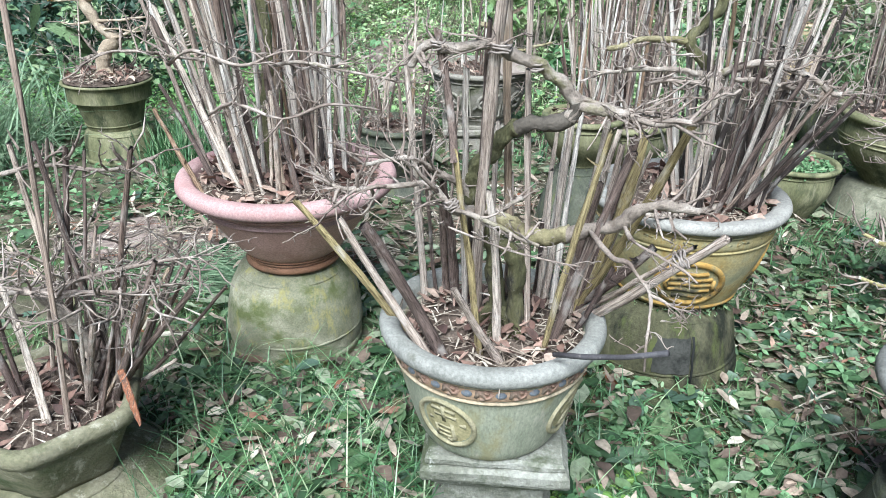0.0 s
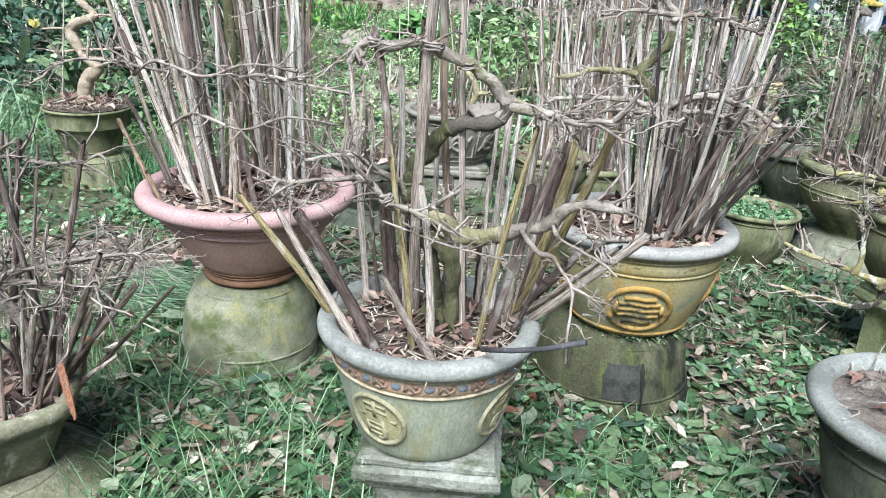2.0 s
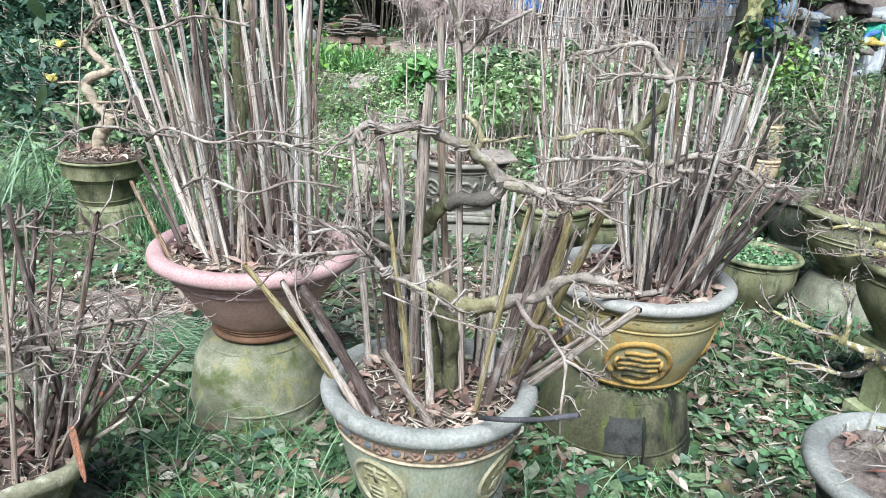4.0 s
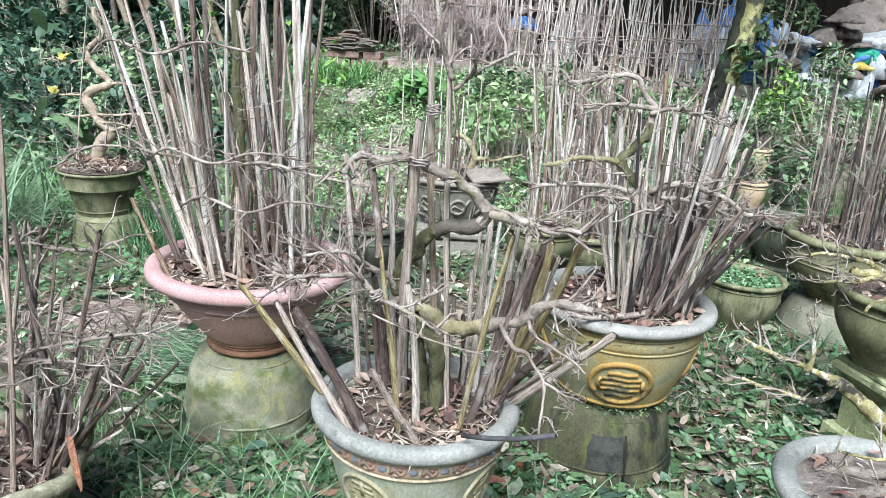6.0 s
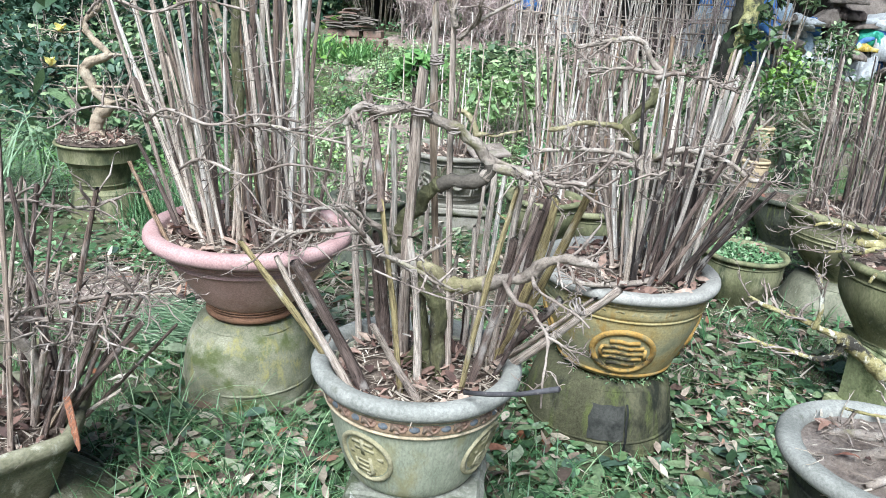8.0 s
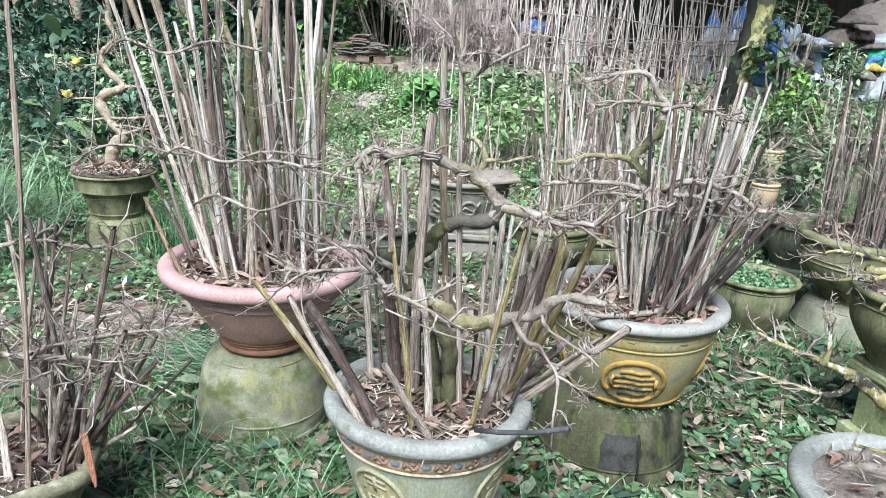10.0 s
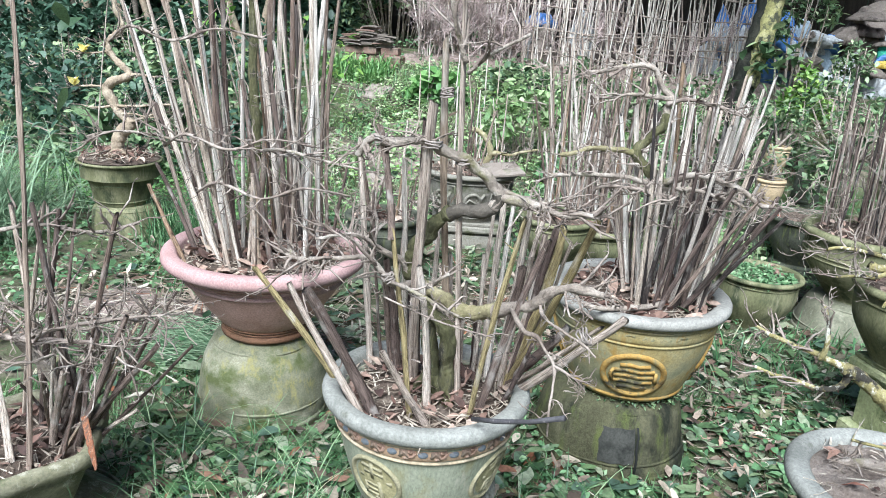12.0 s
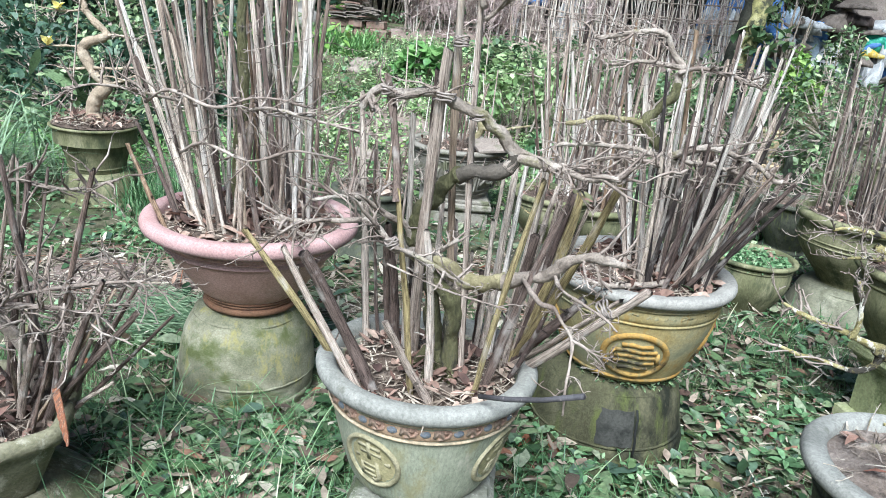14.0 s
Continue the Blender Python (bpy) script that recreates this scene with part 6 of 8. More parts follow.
bundle(BC, 0.59, 12, 0.10, 1.3, (0.02, 0), 0.3, 0.55, 135, "few pale canes in a small bowl", (0.005, 0.008))
DC = Vector((-0.47, 3.68, 0))
bundle(DC, 0.43, 14, 0.14, 1.2, (0.05, 0), 0.2, 0.5, 137, "broken canes in a dark pot", (0.005, 0.008))
dry_twigs("bonsai_tree", DC, 0.44, 0.2, 26, 0.26, 138, "low bare bonsai twigs in a dark pot", (0.0, 0.15), 0.4)

mt = thing("bonsai_tree", (-0.05, 4.62, 0.45), "bare bonsai with an olive-green looped trunk in a pale pot", "bonsai tree", "bonsai trees")
branch_part("trunk", mt, [(-0.03, 4.62, 0.52), (-0.098, 4.610, 0.487), (-0.074, 4.600, 0.574), (-0.044, 4.600, 0.644), (-0.052, 4.600, 0.706), (-0.084, 4.600, 0.756), (-0.128, 4.600, 0.783), (-0.178, 4.600, 0.793)], 0.030, 0.015, olive_bark, 141, label="olive looped trunk", rough=0.12)
branch_part("branch", mt, [(-0.045, 4.600, 0.654), (0.016, 4.590, 0.662), (0.080, 4.580, 0.659), (0.155, 4.570, 0.685), (0.250, 4.560, 0.709)], 0.016, 0.006, olive_bark, 142, 12, 0.16, rough=0.12)
branch_part("branch", mt, [(-0.15, 4.55, 0.45), (-0.08, 4.5, 0.50), (0.02, 4.48, 0.53), (0.12, 4.47, 0.52)], 0.02, 0.01, bark, 143, 14, 0.2)
MC = Vector((-0.15, 4.62, 0))
bundle(MC, 0.44, 16, 0.2, 1.1, (0.0, 0), 0.25, 0.62, 144, "few canes in the pale grey pot", (0.006, 0.009))
slab = thing("stone_slab", pose(0.05, 4.50, 0.578, 6, -5, 22), "thin broken grey stone slab lying over the pot", "stone slab")
part("slab", mesh_of("slab", *stepped_block([(0.115, -0.010, 0.010, 0.004)]), path_stone, False), slab)

# flowering bonsai far on the one side
bt = thing("bonsai_tree", (BACKL.x, BACKL.y, 0.50), "flowering bonsai with winding bare trunk in an olive pot", "bonsai tree", "bonsai trees")
branch_part("trunk", bt, [(-2.17, 3.95, 0.52), (-2.16, 3.95, 0.62), (-2.125, 3.95, 0.69), (-2.070, 3.95, 0.738), (-2.125, 3.95, 0.792), (-2.179, 3.95, 0.854), (-2.205, 3.95, 0.91), (-2.19, 3.95, 0.955), (-2.115, 3.95, 0.986), (-2.037, 3.95, 1.017)], 0.040, 0.023, tan_bark, 151, label="tan winding trunk")
branch_part("branch", bt, [(-2.045, 3.95, 1.012), (-2.085, 3.95, 1.047), (-2.126, 3.95, 1.074), (-2.165, 3.95, 1.119), (-2.181, 3.95, 1.16), (-2.174, 3.95, 1.197), (-2.127, 3.95, 1.232), (-2.083, 3.95, 1.274), (-2.10, 3.95, 1.32), (-2.13, 3.95, 1.42)], 0.022, 0.013, tan_bark, 152, 10, 0.16, from_u=0.3)
branch_part("branch", bt, [(-2.195, 3.94, 0.935), (-2.277, 3.93, 0.938), (-2.358, 3.93, 0.929), (-2.40, 3.92, 0.930)], 0.009, 0.003, tan_bark, 153, 4, 0.10)
branch_part("branch", bt, [(-2.16, 3.94, 0.832), (-2.274, 3.93, 0.814), (-2.37, 3.93, 0.822)], 0.009, 0.003, tan_bark, 154, 5, 0.10)
branch_part("branch", bt, [(-2.17, 3.94, 1.138), (-2.274, 3.93, 1.119), (-2.437, 3.93, 1.125)], 0.008, 0.003, tan_bark, 155, 6, 0.12)
branch_part("branch", bt, [(-2.04, 3.94, 1.015), (-1.957, 3.93, 1.021), (-1.887, 3.93, 1.017)], 0.012, 0.005, tan_bark, 156, 6, 0.12)
branch_part("branch", bt, [(-2.133, 3.93, 0.835), (-1.996, 3.92, 0.846), (-1.825, 3.90, 0.872), (-1.741, 3.89, 0.873)], 0.009, 0.004, tan_bark, 157, 10, 0.12)
branch_part("branch", bt, [(-2.081, 3.93, 0.744), (-1.985, 3.92, 0.775), (-1.879, 3.91, 0.818), (-1.794, 3.90, 0.831)], 0.009, 0.004, tan_bark, 158, 9, 0.12)
branch_part("branch", bt, [(-2.12, 3.93, 0.79), (-2.03, 3.92, 0.80), (-1.93, 3.91, 0.79), (-1.86, 3.90, 0.80)], 0.007, 0.003, tan_bark, 159, 7, 0.12)
bs = thing("garden_stake", (-2.295, 3.93, 0.50), "thin grey stick standing beside the flowering bonsai", "plant stakes")
cane(bs, (-2.30, 3.93, 0.50), (-2.145, 3.93, 1.42), 0.0062, grey_cane, 4)
for k, a in enumerate((-170, -150, -125, -105, -85, -65, -45, -20, 10, 40, 80, 130)):
    c, s = math.cos(radians(a)) * (0.6, 0.75, 0.5)[k % 3], math.sin(radians(a)) * (0.6, 0.75, 0.5)[k % 3]
    branch_part("root", bt, [(-2.16, 3.95, 0.60), (-2.16 + 0.08 * c, 3.95 + 0.08 * s, 0.545), (-2.16 + 0.17 * c, 3.95 + 0.17 * s, 0.515), (-2.16 + 0.19 * c, 3.95 + 0.19 * s, 0.50)], 0.020, 0.008, tan_bark, a + 500)
dry_twigs("twig_heap", BACKL, 0.525, 0.19, 46, 0.12, 160, "heap of dry yellowish roots and twigs in the olive pot", (0.0, 0.055), 0.35, straw, size=(0.0035, 0.008), category="twigs", group="")
g = np.random.default_rng(9)
for p in ((-2.380, 3.90, 0.933), (-2.302, 3.90, 1.127)):
    w = np.array(p)[None] + g.normal(0, 0.004, (7, 3)) - np.array([BACKL.x, BACKL.y, 0.50])
    part("blossom", leaves("blossom", petal_yellow, w, np.full(7, 0.050), np.full(7, 0.046), g.uniform(0.2, 1.4, 7), np.full(7, 0.2), 3), bt, "pale yellow blossom")

# ---- ground cover ----
POTS = ((0.2, 1.55, 0.13), (TERRA.x, TERRA.y, 0.25), (YELLOW.x - 0.03, YELLOW.y, 0.28), (LEFT.x, LEFT.y, 0.30), (GREY.x, GREY.y, 0.23), (BACKL.x, BACKL.y, 0.19), (1.5, 3.98, 0.13), (R1.x, R1.y, 0.29), (R2.x, R2.y, 0.18),
        (-0.18, 4.62, 0.2), (-0.47, 3.68, 0.19), (0.42, 3.52, 0.18), (0.62, 3.95, 0.2), (1.954, 4.91, 0.17))


def patch(x, y, scale, seed):
    return np.array([noise.noise(Vector((a * scale, b * scale, seed))) for a, b in zip(x, y)])


def scatter(n, x0, x1, y0, y1, seed, keep=None):
    """Places on the ground, clear of the stands; keep(x, y, r): which to hold."""
    q = np.random.default_rng(seed)
    x, y = q.uniform(x0, x1, n), q.uniform(y0, y1, n)
    ok = ~((x > -2.55) & (x < -1.75) & (y > 3.25) & (y < 3.8) & (q.uniform(0, 1, n) < 0.6))
    for px, py, r in POTS:
        ok &= (x - px) ** 2 + (y - py) ** 2 > r * r
    if keep is not None:
        ok &= keep(x, y, q.uniform(0, 1, n))
    x, y = x[ok], y[ok]
    z = ground_height(x, y) + np.array([bumps(a, b) for a, b in zip(x, y)])
    return np.stack([x, y, z], -1), q


def bare(x, y):
    """Trodden strip behind the terracotta bowl."""
    return 1.2 * np.exp(-(((x + 1.15) / 0.62) ** 2 + ((y - 2.92) / 0.33) ** 2)) + np.exp(-(((x - 0.1) / 0.9) ** 2 + ((y - 3.4) / 0.5) ** 2)) * 0.95


def matted(x, y):
    """The place where only flat dead leaves lie."""
    return np.exp(-(((x - 1.3) / 0.65) ** 2 + ((y - 2.5) / 0.7) ** 2))


def fading(x, y):
    """Thick where the pots stand, thinning out on all sides."""
    return np.clip(1.5 - np.maximum(np.abs(x - 0.5) / 2.4, np.abs(y - 2.8) / 2.4), 0.0, 1.0) ** 1.5


stuff = dict(kind="stuff")
w, q = scatter(46000, -3.2, 4.2, -0.8, 6.4, 1, lambda x, y, r: r < fading(x, y) * np.clip(0.36 + 0.45 * matted(x, y) + 0.2 * (x > -0.8) + 0.6 * patch(x, y, 1.3, 2.0), 0.08, 1) * (1 - 0.75 * bare(x, y)))
n = len(w)
w[:, 2] += q.uniform(0.004, 0.05, n) * (1 - 0.5 * matted(w[:, 0], w[:, 1]))
ln = 0.028 + 0.092 * q.uniform(0, 1, n) ** 1.4
tagged(new("fallen_leaves", leaves("fallen_leaves", litter_green, w, ln, ln * q.uniform(0.3, 0.56, n), q.normal(0.03, 0.16, n), q.uniform(-0.2, 0.35, n), 3, fine=True, loose=0.22)), "grey-green fallen leaves lying thickly over the ground", "leaf litter", **stuff)
w, q = scatter(34000, -3.2, 4.2, -0.8, 6.4, 4, lambda x, y, r: r < fading(x, y) * np.clip(0.50 + 0.35 * matted(x, y) + 0.7 * patch(x, y, 1.7, 7.0), 0.12, 1))
n = len(w)
w[:, 2] += q.uniform(0.004, 0.058, n)
ln = 0.02 + 0.06 * q.uniform(0, 1, n) ** 1.5
tagged(new("dry_leaves", leaves("dry_leaves", litter_dry, w, ln, ln * q.uniform(0.2, 0.45, n), q.normal(0.05, 0.3, n), q.uniform(-0.5, 0.6, n), 6, fine=True, loose=0.25)), "brown and purple dry leaves scattered on the ground", "leaf litter", **stuff)
w, q = scatter(24000, -3.2, 4.2, -0.8, 6.4, 8, lambda x, y, r: r < fading(x, y) * (0.22 + 1.2 * bare(x, y) + 0.12 * matted(x, y)))
n = len(w)
w[:, 2] += q.uniform(0.004, 0.03, n)
tagged(new("straw", blades("straw", straw, w, q.uniform(0.04, 0.18, n), q.uniform(4.2, 4.55, n), q.uniform(0.002, 0.007, n), 9, segments=3, bend=0.015)), "pale dry straw and twigs strewn on trodden earth", "straw", **stuff)

w, q = scatter(7000, -2.0, 2.2, 1.7, 3.9, 29, lambda x, y, r: r < bare(x, y) + 0.16 * matted(x, y))
n = len(w)
w[:, 2] += q.uniform(0.008, 0.05, n)
tagged(new("dry_sticks", blades("dry_sticks", litter_dry, w, q.uniform(0.05, 0.24, n), q.uniform(4.1, 4.6, n), q.uniform(0.004, 0.012, n), 30, segments=3, bend=0.02)), "dry brown sticks and stalks on trodden earth", "sticks", **stuff)

# large leaves caught on top of the grass
for k, (mat, label) in enumerate(((litter_green, "large grey-green leaves lying on the grass"), (litter_dry, "large brown leaves lying on the grass"))):
    w, q = scatter(520 - 200 * k, -0.85, 1.75, 1.0, 2.45, 57 + k)
    n = len(w)
    w[:, 2] += q.uniform(0.035, 0.075, n)
    ln = q.uniform(0.045, 0.095, n)
    tagged(new("fallen_leaves", leaves("fallen_leaves", mat, w, ln, ln * q.uniform(0.34, 0.58, n), q.normal(0.0, 0.18, n), q.uniform(-0.2, 0.35, n), 59 + k, fine=True, loose=0.25)), label, "leaf litter", **stuff)
# leaves blown together beside the mossy bowl
for k, (mat, label) in enumerate(((litter_green, "grey-green leaves blown together by the mossy bowl"), (litter_dry, "brown leaves blown together by the mossy bowl"))):
    w, q = scatter(420, -0.85, -0.15, 1.25, 1.95, 47 + k)
    n = len(w)
    w[:, 2] += q.uniform(0.015, 0.055, n)
    ln = q.uniform(0.03, 0.07, n)
    tagged(new("fallen_leaves", leaves("fallen_leaves", mat, w, ln, ln * q.uniform(0.32, 0.55, n), q.normal(0.05, 0.2, n), q.uniform(-0.2, 0.4, n), 49 + k, fine=True, loose=0.25)), label, "leaf litter", **stuff)

# grass: tufts of fine blades


def tufts(name, n, x0, x1, y0, y1, seed, keep, per, length, lean, material, label, width=(0.003, 0.006), radius=0.03):
    c, q = scatter(n, x0, x1, y0, y1, seed, keep)
    c = np.repeat(c, per, 0)
    m = len(c)
    c[:, :2] += q.normal(0, radius, (m, 2))
    c[:, 2] -= 0.006
    return tagged(new(name, blades(name, material, c, q.uniform(*length, m), q.uniform(*lean, m), q.uniform(*width, m), seed + 1)), label, "grass", **stuff)


def near_grass(x, y, r):
    strong = 0.55 * np.exp(-(((x + 0.25) / 0.42) ** 2 + ((y - 1.72) / 0.40) ** 2)) + 0.9 * np.exp(-(((x - 0.75) / 0.55) ** 2 + ((y - 1.75) / 0.38) ** 2)) + 0.5 * np.exp(-(((x - 0.72) / 0.4) ** 2 + ((y - 2.1) / 0.2) ** 2))
    return r < 0.10 * fading(x, y) + 0.15 * strong + 0.18 * patch(x, y, 2.2, 5.0) - 0.4 * bare(x, y) - 0.25 * matted(x, y)


tufts("grass", 9000, -2.6, 3.6, 0.0, 3.8, 11, near_grass, 6, (0.03, 0.13), (0.5, 1.6), grass_mat, "fresh green grass growing between the stands", (0.0025, 0.006))
tufts("grass", 300, -0.78, 0.14, 1.22, 2.08, 13, None, 5, (0.10, 0.34), (0.7, 1.75), grass_mat, "long bent green grass blades", (0.0022, 0.0052), 0.05)
tufts("grass", 150, 0.40, 1.20, 1.45, 2.14, 14, lambda x, y, r: r < 0.3 + 0.9 * np.exp(-(((x - 0.72) / 0.42) ** 2 + ((y - 1.95) / 0.28) ** 2)), 6, (0.07, 0.20), (0.7, 1.6), grass_mat, "green grass blades bending against the dark stand", (0.0026, 0.0055), 0.035)
w, q = scatter(1500, -1.05, -0.62, 2.36, 2.80, 15, lambda x, y, r: r < 0.75 * np.exp(-(((x + 0.84) / 0.16) ** 2 + ((y - 2.57) / 0.13) ** 2)))
n = len(w)
w[:, 2] += q.uniform(0.0, 0.05, n)
tagged(new("grass", blades("grass", blue_grass, w, q.uniform(0.22, 0.50, n), q.uniform(3.7, 4.25, n), q.uniform(0.003, 0.007, n), 16, spin=q.normal(3.25, 0.28, n), bend=0.06)), "flattened blue-green grass lying in long strands", "grass", **stuff)
tufts("grass", 200, -3.7, -2.40, 3.1, 4.3, 17, lambda x, y, r: r < np.exp(-(((x + 2.85) / 0.42) ** 2 + ((y - 3.6) / 0.42) ** 2)), 16, (0.35, 0.85), (0.5, 1.5), blue_grass, "tall arching grass clump beside the olive pot", (0.006, 0.013), 0.05)
tufts("grass", 3000, -1.8, 2.2, 4.6, 8.8, 23, lambda x, y, r: r < 0.40 + 1.2 * patch(x, y, 1.5, 4.0), 7, (0.05, 0.15), (0.4, 1.3), hazy_weed, "green grass on the slope, paled for haze", (0.005, 0.010), 0.06)
w, q = scatter(5000, -1.9, 2.0, 4.4, 8.6, 25)
n = len(w)
w[:, 2] += q.uniform(0.005, 0.05, n)
tagged(new("straw", blades("straw", straw, w, q.uniform(0.06, 0.22, n), q.uniform(3.9, 4.6, n), q.uniform(0.004, 0.010, n), 26, segments=3, bend=0.015)), "pale dry stalks among the weeds on the slope", "straw", **stuff)
tufts("grass", 3600, -6, 5, 3.2, 9.0, 19, lambda x, y, r: (r < 0.4 + 0.5 * patch(x, y, 0.9, 8.0) - 0.4 * bare(x, y)) & ~((x < -1.8) & (x > -2.5) & (y < 3.9)), 8, (0.06, 0.22), (0.3, 1.2), grass_mat, "rough green grass at the back of the garden", (0.005, 0.010), 0.06)
tufts("grass", 90, -1.88, -1.62, 3.75, 4.2, 21, None, 9, (0.12, 0.3), (0.2, 0.7), grass_mat, "upright bright grass by the olive pot", (0.005, 0.009), 0.04)

# a turf of short moss-like blades fills the gaps between the leaves
w, q = scatter(60000, -1.4, 2.6, 1.0, 3.6, 27, lambda x, y, r: r < 0.72 + 0.9 * patch(x, y, 2.6, 6.0) - 0.9 * bare(x, y) - 0.55 * matted(x, y))
n = len(w)
w[:, 2] -= 0.004
tagged(new("grass", blades("grass", moss_mat, w, q.uniform(0.025, 0.095, n), q.uniform(0.3, 1.5, n), q.uniform(0.0025, 0.006, n), 28, segments=2)), "short mossy turf between the fallen leaves", "grass", **stuff)

# low weeds: small bright leaves held flat above the soil
for k, (count, x0, x1, y0, y1, size, seed, dens) in enumerate(((26000, -3.2, 3.4, 2.4, 5.5, (0.012, 0.04), 31, 0.30), (20000, -7, 6, 5.0, 11.0, (0.025, 0.075), 33, 0.42), (34000, -2.6, 3.6, -0.4, 3.2, (0.010, 0.034), 35, 0.42))):
    w, q = scatter(count, x0, x1, y0, y1, seed, lambda x, y, r: r < dens + 0.75 * patch(x, y, 1.1, 3.0 + k) - 0.8 * bare(x, y) - 0.45 * matted(x, y))
    n = len(w)
    w[:, 2] += q.uniform(0.01, 0.07, n) * (2.2 if k == 1 else 1)
    ln = q.uniform(*size, n)
    tagged(new("weeds", leaves("weeds", weed_mat, w, ln, ln * q.uniform(0.45, 0.8, n), q.normal(0.15, 0.3, n), q.uniform(0, 0.3, n), seed)), "low bright green weeds covering the earth", "weeds", **stuff)
# bright carpet on the slope behind the pots
for k, (count, mat, size, seed) in enumerate(((15000, hazy_weed, (0.022, 0.055), 41), (4200, lime_leaf, (0.02, 0.045), 43))):
    w, q = scatter(count, -2.0, 2.2, 4.6, 8.6, seed, lambda x, y, r: r < 0.55 + 1.7 * patch(x, y, 1.4, 9.0 + 4 * k) - 0.25 * k)
    n = len(w)
    w[:, 2] += q.uniform(0.02, 0.12, n)
    ln = q.uniform(*size, n)
    tagged(new("weeds", leaves("weeds", mat, w, ln, ln * q.uniform(0.5, 0.8, n), q.normal(0.1, 0.25, n), q.uniform(0, 0.3, n), seed)), "green carpet of weeds on the slope, lightened for haze" if k == 0 else "yellow-green ferny weeds on the slope", "weeds", **stuff)
w, q = scatter(4600, -2.9, -0.9, 3.0, 4.4, 45, lambda x, y, r: r < 0.55 - 0.25 * (x > -1.9))
n = len(w)
w[:, 2] += q.uniform(0.01, 0.06, n)
ln = q.uniform(0.018, 0.05, n)
tagged(new("weeds", leaves("weeds", weed_mat, w, ln, ln * q.uniform(0.5, 0.85, n), q.normal(0.1, 0.3, n), q.uniform(0, 0.3, n), 46)), "fresh green clover-like weeds beyond the terracotta bowl", "weeds", **stuff)
w, q = scatter(6000, -3.7, -1.5, 4.2, 5.5, 68, lambda x, y, r: r < 0.7 + 0.8 * patch(x, y, 1.6, 12.0))
n = len(w)
w[:, 2] += q.uniform(0.01, 0.12, n)
ln = q.uniform(0.018, 0.045, n)
tagged(new("weeds", leaves("weeds", lush_leaf, w, ln, ln * q.uniform(0.5, 0.85, n), q.normal(0.05, 0.25, n), q.uniform(0, 0.3, n), 69)), "bright low weeds behind the olive pot", "weeds", **stuff)
# weeds filling the small bowl
q = np.random.default_rng(37)
a, r = q.uniform(0, 6.28, 1500), 0.19 * np.sqrt(q.uniform(0, 1, 1500))
w = np.stack([1.5 + r * np.cos(a), 3.98 + r * np.sin(a), 0.258 + q.uniform(0, 0.028, 1500) * (1 - (r / 0.2) ** 2)], -1)
tagged(new("weeds", leaves("weeds", weed_mat, w, q.uniform(0.014, 0.035, 1500), q.uniform(0.008, 0.02, 1500), q.normal(0.3, 0.4, 1500), q.uniform(0, 0.3, 1500), 38)), "small green weeds growing in the low bowl", "weeds", **stuff)

# broad single leaves lying nearest
rng = random.Random(77)
shapes = []
for k in range(10):
    one = np.zeros((1, 3))
    shapes.append(leaves("fallen_leaf", single_leaf, one, np.array([1.0]), np.array([rng.uniform(0.32, 0.5)]), np.array([0.0]), np.array([rng.uniform(-0.3, 0.35)]), 200 + k, np.array([0.0]), True))
placed, tries = 0, 0
while placed < 290 and tries < 4000:
    tries += 1
    x, y = rng.triangular(-1.1, 2.2, 0.9), 1.25 + 2.1 * rng.random() ** 1.2
    if placed % 5 < 2:
        x, y = rng.uniform(-0.75, 0.05), rng.uniform(1.3, 2.1)
    if any((x - px) ** 2 + (y - py) ** 2 < (pr + 0.03) ** 2 for px, py, pr in POTS):
        continue
    s = rng.uniform(0.042, 0.078)
    m = pose(x, y, at_ground(x, y, rng.uniform(0.022, 0.05) + 0.012 * (x < 0.1)), rng.gauss(0, 9), rng.gauss(0, 9), rng.uniform(0, 360)) @ Matrix.Diagonal((s, s, s, 1))
    part("fallen_leaf", shapes[rng.randrange(10)], ground, "", m)
    placed += 1


def seedling(x, y, n, size, seed, label, material=None):
    """A young broad-leaved plant: a few leaves on a short stem."""
    rng = random.Random(seed)
    t = thing("seedling", (x, y, at_ground(x, y)), label, "plant", "seedlings")
    v, f = [], []
    tube(v, f, [(0, 0, -0.01), (0.004, 0.003, size * 0.5), (0.0, 0.006, size)], [0.003, 0.0025, 0.0015], 5)
    part("stem", mesh_of("stem", v, f, material or weed_mat), t)
    for k in range(n):
        me = leaves("leaf", material or weed_mat, np.zeros((1, 3)), np.array([size * rng.uniform(0.8, 1.3)]), np.array([size * rng.uniform(0.35, 0.5)]), np.array([rng.uniform(0.15, 0.8)]), np.array([rng.uniform(0.2, 0.5)]), seed * 10 + k, np.array([k * 2.4 + rng.uniform(-0.4, 0.4)]))
        part("leaf", me, t, "", pose(0, 0, size * (0.45 + 0.55 * k / n)))
    return t


